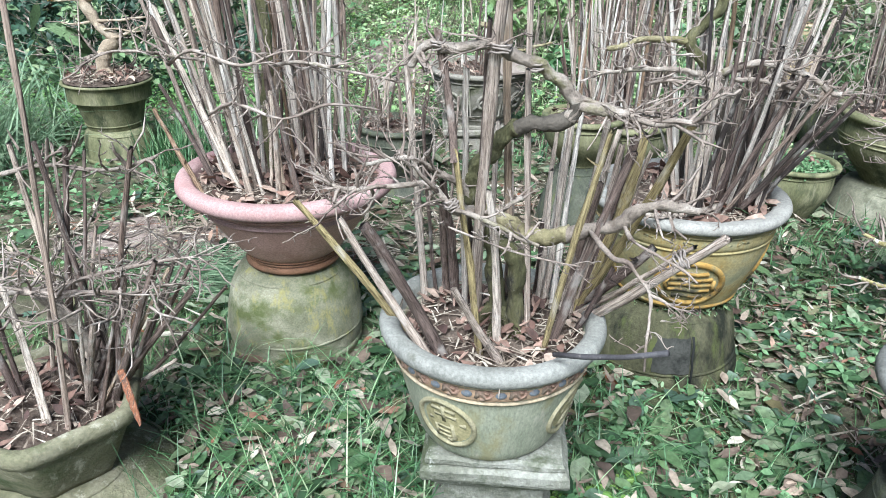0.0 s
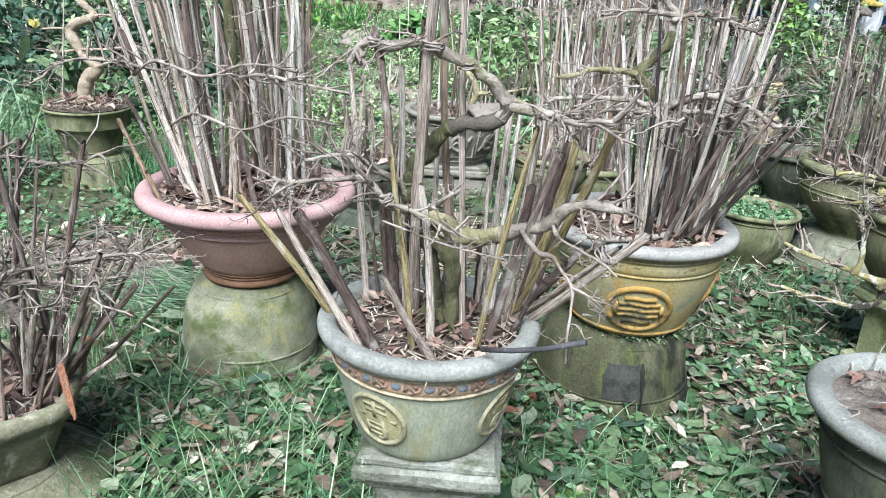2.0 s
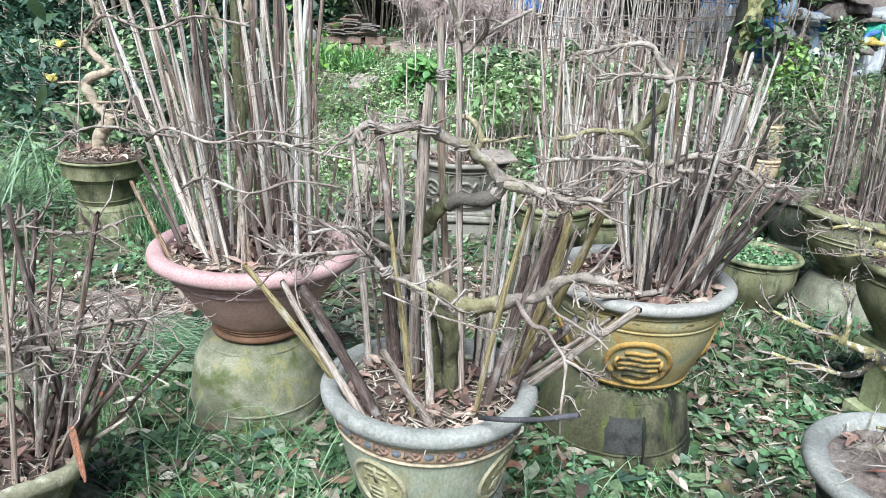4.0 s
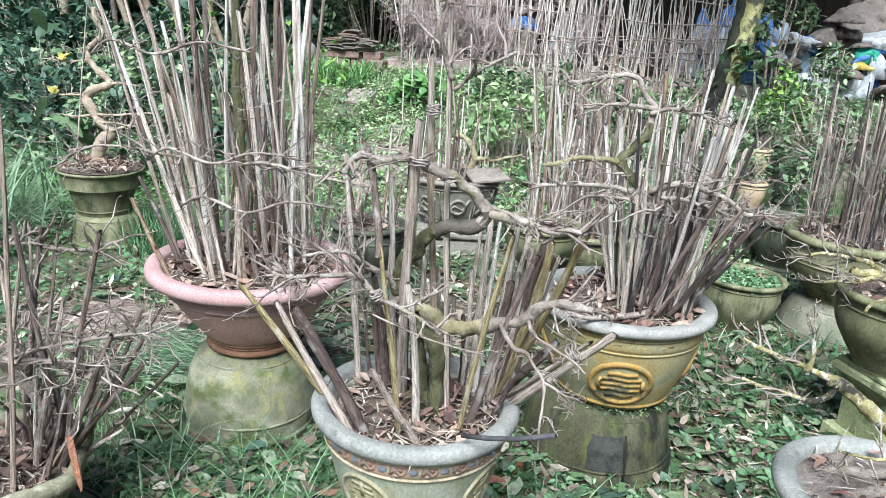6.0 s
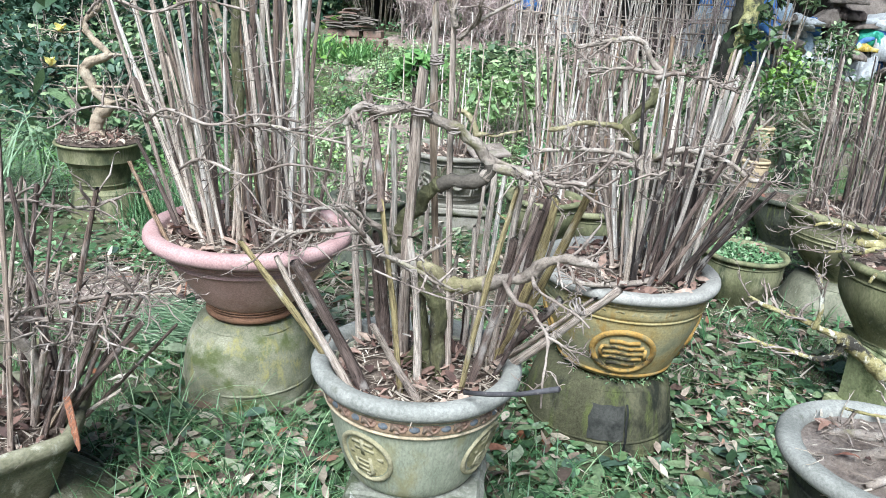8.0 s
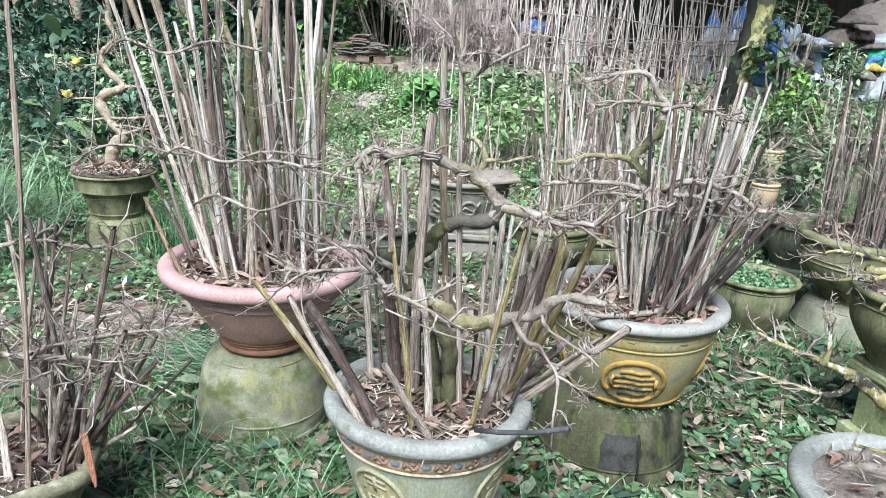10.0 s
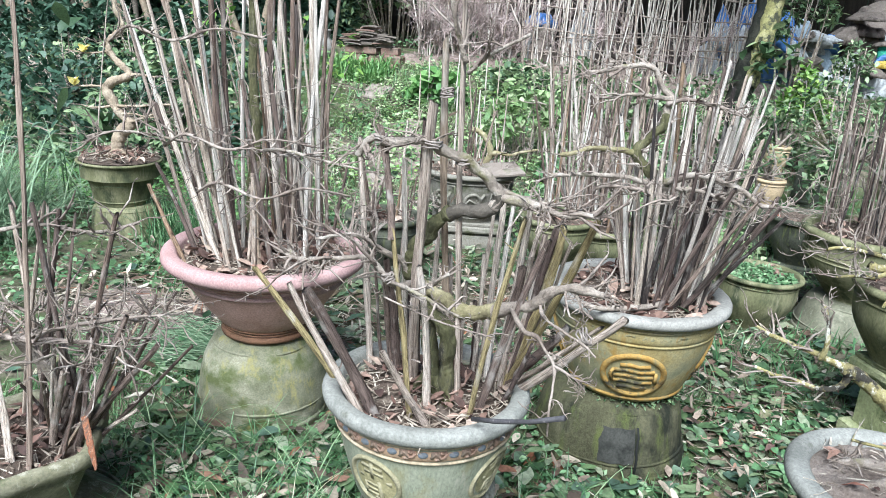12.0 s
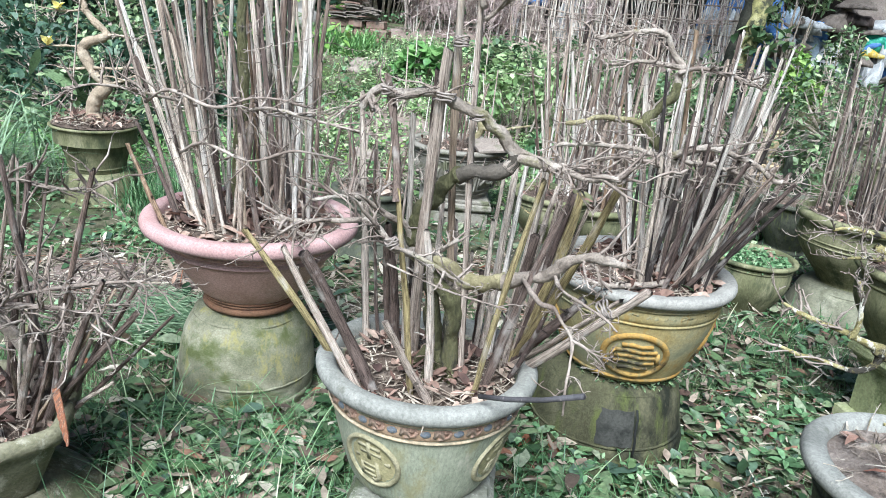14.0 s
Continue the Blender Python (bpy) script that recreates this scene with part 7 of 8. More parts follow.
def fern(x, y, fronds, size, seed):
    """A small bright fern."""
    rng = random.Random(seed)
    t = thing("fern", (x, y, at_ground(x, y)), "small bright green fern growing by the plinth", "fern", "ferns")
    for k in range(fronds):
        a, reach = k * 6.28 / fronds + rng.uniform(-0.3, 0.3), size * rng.uniform(0.7, 1.1)
        pts = [Vector((math.cos(a) * reach * u, math.sin(a) * reach * u, reach * (0.9 * u - 0.65 * u * u))) for u in np.linspace(0, 1, 12)]
        w = np.array([tuple(p) for p in pts[2:] for s in (0, 1)])
        sp = np.array([a + (1.25 if s else -1.25) for p in pts[2:] for s in (0, 1)])
        ln = np.array([reach * 0.34 * (1 - i / 11) + 0.006 for i in range(10) for s in (0, 1)])
        part("frond", leaves("frond", lime_leaf if k % 2 else weed_mat, w, ln, ln * 0.4, np.full(20, 0.15), np.full(20, 0.15), seed + k, sp), t)
    return t


fern(0.44, 1.60, 7, 0.13, 5)
fern(0.52, 1.72, 6, 0.11, 8)
fern(0.36, 1.78, 6, 0.10, 11)
rng = random.Random(5)
for k, (x, y, s) in enumerate(((1.10, 1.98, 0.085), (1.02, 2.08, 0.06), (1.16, 2.15, 0.05), (-0.28, 1.98, 0.05), (-0.2, 1.9, 0.045), (0.62, 2.05, 0.04), (0.55, 1.95, 0.045), (1.45, 2.75, 0.06), (1.5, 2.6, 0.055), (1.36, 3.05, 0.06), (1.62, 3.3, 0.07), (-0.6, 1.95, 0.05),
                               (-0.05, 2.2, 0.05), (0.95, 1.8, 0.05), (0.8, 1.85, 0.04), (1.3, 2.4, 0.055))):
    seedling(x, y, 5 + k % 4, s, 40 + k, "young light green broad-leaved seedling in the grass")

# ---- the back of the garden ----


def leaf_cloud(name, material, clumps, count, size, seed, label, category="shrub", stems=None, wide=(0.4, 0.65), at=None):
    """A shrub: leaves in uneven clumps (x, y, z, rx, ry, rz), with stems below."""
    q = np.random.default_rng(seed)
    cx = np.array(clumps)
    base = Vector(at) if at else Vector((float(cx[:, 0].mean()), float(cx[:, 1].mean()), at_ground(float(cx[:, 0].mean()), float(cx[:, 1].mean()))))
    t = thing(name, base, label, category)
    pick = q.integers(0, len(cx), count)
    d = q.normal(0, 1, (count, 3))
    d /= np.linalg.norm(d, axis=1)[:, None]
    rad = q.uniform(0.25, 1.0, count) ** 0.55
    w = cx[pick, :3] + d * cx[pick, 3:] * rad[:, None] - np.array(base)
    ln = q.uniform(*size, count)
    part("crown", leaves("crown", material, w, ln, ln * q.uniform(*wide, count), q.normal(0.1, 0.6, count), q.uniform(0, 0.4, count), seed), t, kind="stuff")
    v, f = [], []
    rng = random.Random(seed)
    for k in range(stems if stems is not None else len(cx) * 3):
        c = cx[k % len(cx)]
        end = Vector((c[0] + rng.uniform(-0.6, 0.6) * c[3], c[1] + rng.uniform(-0.6, 0.6) * c[4], c[2] + rng.uniform(-0.2, 0.7) * c[5])) - base
        start = Vector((rng.gauss(0, 0.04) + (c[0] - base.x) * 0.4, rng.gauss(0, 0.04) + (c[1] - base.y) * 0.4, -0.03))
        tube(v, f, [start, start.lerp(end, 0.5) + Vector((rng.uniform(-0.05, 0.05), rng.uniform(-0.05, 0.05), 0.03)), end], [0.012, 0.008, 0.003], 5)
    if v:
        part("stem_tangle", mesh_of("stem_tangle", v, f, bark), t, kind="stuff")
    return t


def clumps_over(x0, x1, y0, y1, z0, z1, n, r, seed):
    rng = random.Random(seed)
    out = []
    for k in range(n):
        x, y = rng.uniform(x0, x1), rng.uniform(y0, y1)
        s = rng.uniform(0.6, 1.3) * r
        out.append((x, y, at_ground(x, y) + rng.uniform(z0, z1), s, s, s * rng.uniform(0.6, 1.0)))
    return out


leaf_cloud("shrub", shrub_mat, clumps_over(-0.35, 0.75, 7.2, 8.4, 0.04, 0.24, 12, 0.17, 1), 1500, (0.045, 0.10), 201, "dark green leafy shrub in front of the brush fence")
leaf_cloud("shrub", shrub_mat, clumps_over(0.8, 1.9, 7.0, 8.5, 0.02, 0.22, 12, 0.17, 31), 1300, (0.045, 0.10), 234, "low green shrub among thin stakes")
leaf_cloud("shrub", weed_mat, clumps_over(0.2, 1.5, 5.6, 6.8, 0.02, 0.16, 8, 0.15, 32), 500, (0.05, 0.10), 235, "light green weeds with broad leaves")
leaf_cloud("shrub", lush_leaf, [(-0.99, 7.30, 0.76, 0.17, 0.15, 0.12), (-0.78, 7.32, 0.73, 0.15, 0.15, 0.10), (-1.12, 7.35, 0.70, 0.12, 0.12, 0.09), (-0.88, 7.28, 0.86, 0.10, 0.10, 0.07)], 190, (0.085, 0.15), 202, "bright green plant with broad rounded leaves", wide=(0.75, 0.95))
tufts("grass", 80, -2.30, -1.62, 7.75, 8.25, 203, None, 8, (0.13, 0.29), (0.35, 1.2), lush_leaf, "bright green sword-leaved grass at the foot of the tile stack", (0.012, 0.024), 0.05)
leaf_cloud("shrub", shrub_mat, clumps_over(1.4, 3.6, 6.4, 7.6, 0.0, 0.26, 14, 0.2, 4), 3400, (0.03, 0.08), 204, "low mixed shrubs under the tree")
leaf_cloud("shrub", lime_leaf, [(2.28, 6.7, 1.08, 0.12, 0.12, 0.2), (2.18, 6.7, 0.92, 0.10, 0.12, 0.14), (2.42, 6.75, 0.9, 0.12, 0.12, 0.14)], 420, (0.04, 0.085), 205, "shrub with lime green upright leaves")
leaf_cloud("shrub", shrub_mat, [(2.60, 6.9, 1.15, 0.2, 0.2, 0.24), (2.66, 6.9, 1.3, 0.17, 0.2, 0.18), (2.5, 6.9, 0.95, 0.2, 0.2, 0.2), (2.95, 6.9, 0.88, 0.2, 0.2, 0.16)], 950, (0.03, 0.07), 206, "leafy green shrub with small orange fruit")
leaf_cloud("shrub", shrub_mat, [(1.70, 5.2, 0.74, 0.12, 0.12, 0.12), (1.63, 5.2, 0.84, 0.1, 0.1, 0.1), (1.78, 5.2, 0.66, 0.08, 0.1, 0.08)], 150, (0.03, 0.065), 207, "small leafy green plant in a clay pot", at=(1.772, 5.2, 0.54))
leaf_cloud("shrub", shrub_mat, [(1.83, 5.55, 0.98, 0.13, 0.13, 0.15), (1.95, 5.55, 0.90, 0.11, 0.12, 0.10)], 150, (0.03, 0.07), 208, "green potted shrub with upright leaves", at=(1.865, 5.55, 0.715))
leaf_cloud("shrub", shrub_mat, [(2.3, 6.15, 1.02, 0.2, 0.2, 0.2), (2.62, 5.4, 0.8, 0.2, 0.2, 0.2), (2.45, 5.9, 0.85, 0.2, 0.2, 0.2), (2.2, 5.8, 0.72, 0.18, 0.18, 0.2), (2.25, 5.7, 0.52, 0.2, 0.15, 0.2)], 560, (0.035, 0.08), 209, "dense green potted shrubs beyond the canes", at=(2.4, 5.8, 0.7))
leaf_cloud("shrub", shrub_mat, clumps_over(-4.6, -2.4, 4.9, 6.4, 0.0, 0.26, 14, 0.3, 5), 1500, (0.04, 0.11), 210, "low green undergrowth behind the olive pot")
# darker copy of the undergrowth above, painting the shaded gaps between its leaves
leaf_cloud("shrub", shade_dark_leaf, clumps_over(-4.6, -2.2, 5.2, 6.4, 0.0, 0.30, 14, 0.3, 67), 2000, (0.04, 0.11), 244, "undergrowth coloured dark for the shaded gaps behind the olive pot")
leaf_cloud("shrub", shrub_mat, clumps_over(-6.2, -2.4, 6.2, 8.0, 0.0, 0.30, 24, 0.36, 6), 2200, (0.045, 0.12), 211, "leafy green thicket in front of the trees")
# darker copy of the thicket above, its gaps' shade put into the leaf colour
leaf_cloud("shrub", shade_dark_leaf, clumps_over(-6.4, -2.4, 6.0, 8.0, 0.0, 0.30, 26, 0.36, 66), 4600, (0.05, 0.12), 243, "thicket in front of the trees, coloured dark for its shaded gaps")
leaf_cloud("shrub", shrub_mat, [(-3.46, 5.20, 0.55, 0.12, 0.12, 0.07), (-3.35, 5.60, 0.44, 0.12, 0.12, 0.07), (-4.42, 6.60, 1.03, 0.15, 0.15, 0.09), (-4.64, 6.60, 0.90, 0.15, 0.15, 0.09), (-3.31, 5.40, 0.45, 0.10, 0.10, 0.06), (-4.05, 5.80, 0.58, 0.15, 0.15, 0.09), (-3.18, 5.80, 0.50, 0.12, 0.12, 0.07)], 15, (0.22, 0.38), 212, "plant with very large green leaves", wide=(0.4, 0.55), stems=4)
leaf_cloud("shrub", shade_dark_leaf, clumps_over(-6.6, -3.6, 7.9, 8.7, 0.05, 0.45, 16, 0.3, 61), 2600, (0.06, 0.15), 242, "dark green undergrowth at the feet of the slim trees")
leaf_cloud("shrub", shrub_mat, clumps_over(-2.9, -1.0, 10.0, 10.6, 0.4, 1.6, 12, 0.4, 8), 3200, (0.05, 0.12), 213, "dark shrub hanging over the tile stack")
leaf_cloud("shrub", hazy_weed, clumps_over(-1.6, -0.1, 5.4, 6.6, 0.0, 0.10, 7, 0.2, 9), 900, (0.02, 0.055), 214, "low weeds on the path")
leaf_cloud("shrub", weed_mat, clumps_over(2.6, 4.6, 4.6, 6.0, 0.0, 0.35, 12, 0.3, 10), 2600, (0.04, 0.10), 215, "green undergrowth behind the canes")
leaf_cloud("shrub", lime_leaf, [(-2.6, 6.0, 1.35, 0.25, 0.2, 0.2), (-1.9, 6.2, 1.2, 0.2, 0.2, 0.25), (-2.2, 6.2, 1.0, 0.25, 0.2, 0.25), (-1.55, 6.2, 1.0, 0.25, 0.2, 0.25)], 170, (0.05, 0.10), 216, "bush with fresh yellow-green leaves")

leaf_cloud("shrub", shrub_mat, [(2.55, 8.6, 1.72, 0.16, 0.15, 0.16), (2.72, 8.6, 1.84, 0.18, 0.15, 0.18), (2.42, 8.6, 1.52, 0.10, 0.12, 0.10), (2.88, 8.6, 1.68, 0.12, 0.12, 0.14), (2.6, 8.6, 2.1, 0.3, 0.2, 0.2)], 420, (0.05, 0.10), 241, "leafy bush growing up beside the heap of sacks")
leaf_cloud("shrub", hazy_weed, [(-0.03, 6.2, 0.81, 0.26, 0.2, 0.2), (0.25, 6.3, 0.76, 0.2, 0.2, 0.16), (-0.13, 6.1, 0.65, 0.2, 0.2, 0.18)], 420, (0.05, 0.11), 231, "fresh broad-leaved green bush among the stakes")
# tree beside the heap
tree = thing("tree", (2.04, 8.0, at_ground(2.04, 8.0)), "tree with dark trunk patched yellow by lichen", "tree")
o = tree.matrix_world.translation
v, f = [], []
limb(v, f, [(1.98, 8.0, o.z - 0.1), (2.03, 8.0, o.z + 0.25), (2.09, 8.0, 1.35), (2.13, 8.0, 1.75), (2.10, 8.0, 2.4), (2.25, 8.05, 3.2), (2.2, 8.1, 4.2)], 0.135, 0.06, 12, 6, 0.08, 3)
part("trunk", mesh_of("trunk", [p - o for p in v], f, trunk_bark), tree)
# lichen strip, carried down the right side to paint the trunk's lit edge too
v, f = [], []
limb(v, f, [(2.075, 7.955, 0.95), (2.105, 7.955, 1.15), (2.138, 7.955, 1.35), (2.178, 7.955, 1.75), (2.155, 7.955, 2.3)], 0.085, 0.092, 14, 8, 0.06, 12)
part("lichen_crust", mesh_of("lichen_crust", [p + noise.noise_vector(p * 9) * 0.018 - o for p in v], f, lichen_crust), tree, "pale yellow-green lichen crust, lower down also the trunk's lit edge")
rng = random.Random(8)
for k, (dx, dy, z0, z1) in enumerate(((1.0, 0.3, 2.5, 3.6), (-1.0, 0.5, 2.8, 3.7), (0.4, 1.1, 3.0, 4.2), (-0.3, -0.9, 3.2, 4.2), (0.6, -0.6, 3.4, 4.5))):
    v, f = [], []
    limb(v, f, [(2.12, 8.0, z0), (2.12 + dx * 0.5, 8 + dy * 0.5, (z0 + z1) / 2 + 0.1), (2.12 + dx, 8 + dy, z1)], 0.05, 0.015, 7, 4, 0.1, k)
    part("limb", mesh_of("limb", [p - o for p in v], f, trunk_bark), tree)
q = np.random.default_rng(21)
cl = np.array([(2.2 + rng.uniform(-1.5, 1.5), 8.2 + rng.uniform(-1.2, 1.2), rng.uniform(3.0, 4.8), 0.45, 0.45, 0.35) for k in range(26)])
pick = q.integers(0, 26, 5200)
w = cl[pick, :3] + q.normal(0, 0.5, (5200, 3)) * cl[pick, 3:] - np.array(o)
part("crown", leaves("crown", shrub_mat, w, q.uniform(0.07, 0.15, 5200), q.uniform(0.03, 0.07, 5200), q.normal(-0.2, 0.6, 5200), q.uniform(0, 0.4, 5200), 22), tree, "dark green leafy crown", kind="stuff")
w = np.array([(2.24, 7.83, 1.22)]) + q.normal(0, 1, (60, 3)) * np.array([0.13, 0.05, 0.12]) - np.array(o)
part("climber", leaves("climber", shrub_mat, w, q.uniform(0.11, 0.19, 60), q.uniform(0.05, 0.085, 60), q.normal(0.5, 0.6, 60), q.uniform(0, 0.3, 60), 23), tree, "big glossy dark leaves on the trunk", kind="stuff")

# brush fence: thin uprights, a few rails, dry climbers
fence = thing("brush_fence", (0.8, 9.0, at_ground(0.8, 9.0)), "fence of thin dry sticks with rails and dead climbers", "fence")
o = fence.matrix_world.translation
rng = random.Random(31)
stick = [cane_mesh(900 + k, (pale_cane, pale_cane, grey_cane, pale_cane, pale_cane, grey_cane)[k]) for k in range(6)]
for k in range(220):
    x = -1.5 + 3.75 * k / 189 + rng.gauss(0, 0.03) if k < 190 else rng.uniform(0.1, 2.2)
    y = 9.0 + rng.gauss(0, 0.05)
    z = at_ground(x, y)
    h = rng.uniform(0.7, 1.5)
    along = Vector((rng.gauss(0, 0.10), rng.gauss(0, 0.06), 1)).normalized()
    m = Matrix.Translation(Vector((x, y, z - 0.05)) - o) @ along.to_track_quat("Z", "Y").to_matrix().to_4x4() @ Matrix.Diagonal((0.0095, 0.0095, h, 1)) @ Matrix.Rotation(rng.uniform(0, 6), 4, "Z")
    part("upright", stick[k % 6], fence, "", m)
for z, x0, x1 in ((0.28, -1.5, 2.2), (0.50, -1.4, 2.15), (0.72, -1.5, 2.2), (0.95, -1.0, 2.25), (1.08, -1.5, 2.2), (0.41, 0.1, 2.2), (0.52, -0.4, 2.2)):
    v, f = [], []
    pts = [(x - o.x, 8.95 - o.y + 0.02 * math.sin(x * 3 + z * 9), z + 0.035 * math.sin(x * 1.7 + z * 20) + 0.015 * math.sin(x * 5.3 + z * 40)) for x in np.linspace(x0, x1, 14)]
    tube(v, f, pts, [0.0075 + 0.002 * math.sin(i * 1.9 + z * 30) for i in range(14)], 6)
    part("rail", mesh_of("rail", v, f, twig_mat), fence)
v, f = [], []
for k in range(125):
    x = rng.uniform(-1.5, 2.1) if k % 3 == 0 else rng.uniform(-1.5, -0.3)
    twig(v, f, rng, Vector((x, 8.95 + rng.gauss(0, 0.12), at_ground(x, 9.0) + rng.uniform(0, 0.5))) - o, (rng.uniform(-0.5, 0.5), rng.uniform(-0.3, 0.3), 1), rng.uniform(0.4, 0.9), rng.uniform(0.004, 0.008), 2, 0.0, 0.3)
part("dead_climber", mesh_of("dead_climber", v, f, far_twig), fence, "tangle of dry grey-pink stems", kind="stuff")

# thin upright saplings and stakes between the pots and the fence
st = thing("garden_stakes", (0.6, 5.6, at_ground(0.6, 5.6)), "loose row of thin pale stakes among the weeds", "plant stakes")
o = st.matrix_world.translation
for k in range(38):
    x, y = rng.uniform(-1.0, 1.5), rng.uniform(4.9, 7.6)
    along = Vector((rng.gauss(0, 0.1), rng.gauss(0, 0.06), 1)).normalized()
    m = Matrix.Translation(Vector((x, y, at_ground(x, y) - 0.04)) - o) @ along.to_track_quat("Z", "Y").to_matrix().to_4x4() @ Matrix.Diagonal((0.0075, 0.0075, rng.uniform(0.35, 0.85), 1))
    part("stake", stick[1 + k % 2], st, "", m)

# stack of roof tiles, and a jar
stack = thing("tile_stack", (-1.98, 8.55, at_ground(-1.98, 8.55) - 0.05), "crooked stack of old roof tiles on red bricks", "roof tiles")
tile_v, tile_f = [], []
for i in range(7):
    u = -0.15 + 0.30 * i / 6
    for s in (0.0, 0.20):
        for top in (0, 0.014):
            tile_v.append((u, s, 0.009 * math.sin(i / 6 * math.pi) + top))
for i in range(6):
    a = i * 4
    tile_f += [(a + 1, a + 5, a + 7, a + 3), (a, a + 2, a + 6, a + 4), (a, a + 4, a + 5, a + 1), (a + 2, a + 3, a + 7, a + 6)]
tile_f += [(0, 1, 3, 2), (24, 26, 27, 25)]
tile_me = mesh_of("tile", tile_v, tile_f, tile_clay, False)
brick_me = mesh_of("brick", *stepped_block([(0.10, -0.05, 0.05, 0.012)]), tile_clay, False)
for row in range(3):
    for k in range(3 - row % 2):
        part("brick", brick_me, stack, "", pose(-0.20 + 0.215 * k + 0.1 * (row % 2) + rng.gauss(0, 0.012), 0.06 + rng.gauss(0, 0.015), 0.03 + 0.092 * row, rng.gauss(0, 2), rng.gauss(0, 3), rng.gauss(0, 6)) @ Matrix.Diagonal((1, 0.8, 0.85, 1)))
old_tile = mesh_of("tile", tile_v, tile_f, grey_tile, False)
for x, low, count in ((-0.20, 0.25, 8), (0.00, 0.25, 14), (0.17, 0.25, 9)):
    for k in range(count):
        s = rng.uniform(0.60, 0.80)
        part("tile", (tile_me, old_tile, old_tile)[rng.randrange(3)], stack, "", pose(x + rng.gauss(0, 0.022), -0.05 + rng.gauss(0, 0.03), low + 0.0165 * k + rng.uniform(0, 0.004), rng.gauss(0, 2), rng.gauss(0, 2), rng.gauss(0, 9)) @ Matrix.Diagonal((s, s, 0.85, 1)))
for x, z, turn in ((0.33, 0.04, 20), (0.31, 0.13, -8)):
    part("brick", brick_me, stack, "", pose(x, -0.02, z, 4, 3, turn) @ Matrix.Diagonal((1, 0.8, 0.85, 1)))
jar = thing("jar", (-2.62, 8.75, at_ground(-2.62, 8.75) - 0.16), "pale round-bellied jar beside the tile stack", "jar")
part("body", mesh_of("body", *lathe(steps_of([(0.01, 0.15), (0.11, 0.15), (0.15, 0.24), (0.135, 0.33), (0.10, 0.37), (0.105, 0.43), (0.115, 0.46), (0.10, 0.46), (0.08, 0.38)]), 32), jar_white), jar)
for x, y, s in ((-1.56, 7.40, 0.13), (-0.97, 6.62, 0.11), (-0.95, 5.3, 0.10), (-0.55, 5.9, 0.09)):
    b = thing("paving_slab", pose(x, y, at_ground(x, y) + 0.02, 24, 3, 12 + 20 * x), "worn pinkish paving slab lying in the weeds", "paving slab")
    part("slab", mesh_of("slab", *stepped_block([(s, -0.10, 0.04, 0.012)]), path_stone, False), b)


# open shed with its heap of sacks and sheets
def board(parent, name, size, place, material, turn=0.0, label=""):
    bm = bmesh.new()
    bmesh.ops.create_cube(bm, size=1.0, matrix=Matrix.Diagonal((*size, 1)))
    bmesh.ops.bevel(bm, geom=bm.edges[:], offset=min(size) * 0.15, segments=1, affect="EDGES")
    me = bpy.data.meshes.new(name)
    bm.to_mesh(me)
    bm.free()
    me.materials.append(material)
    return part(name, me, parent, label, pose(*place, 0, 0, turn))


shed = thing("shed", (2.5, 12.0, at_ground(2.5, 12.0)), "dark open shed of old boards at the garden's end", "shed")
for k in range(30):
    board(shed, "wall_board", (0.33, 0.03, 3.0), (-5.0 + 0.34 * k, 1.6 + rng.uniform(-0.01, 0.01), 1.4), old_board)
for x in (-5.1, -1.9, 1.5, 5.0):
    board(shed, "post", (0.12, 0.12, 2.7), (x, -1.3, 1.25), old_board)
for x in (-5.2, 5.2):
    board(shed, "side_wall", (0.05, 3.0, 2.8), (x, 0.15, 1.3), old_board)
# unseen roof above the view, its depth chosen to shade the shed's inside
board(shed, "roof", (11.0, 4.1, 0.06), (0.0, -0.15, 2.72), old_board)


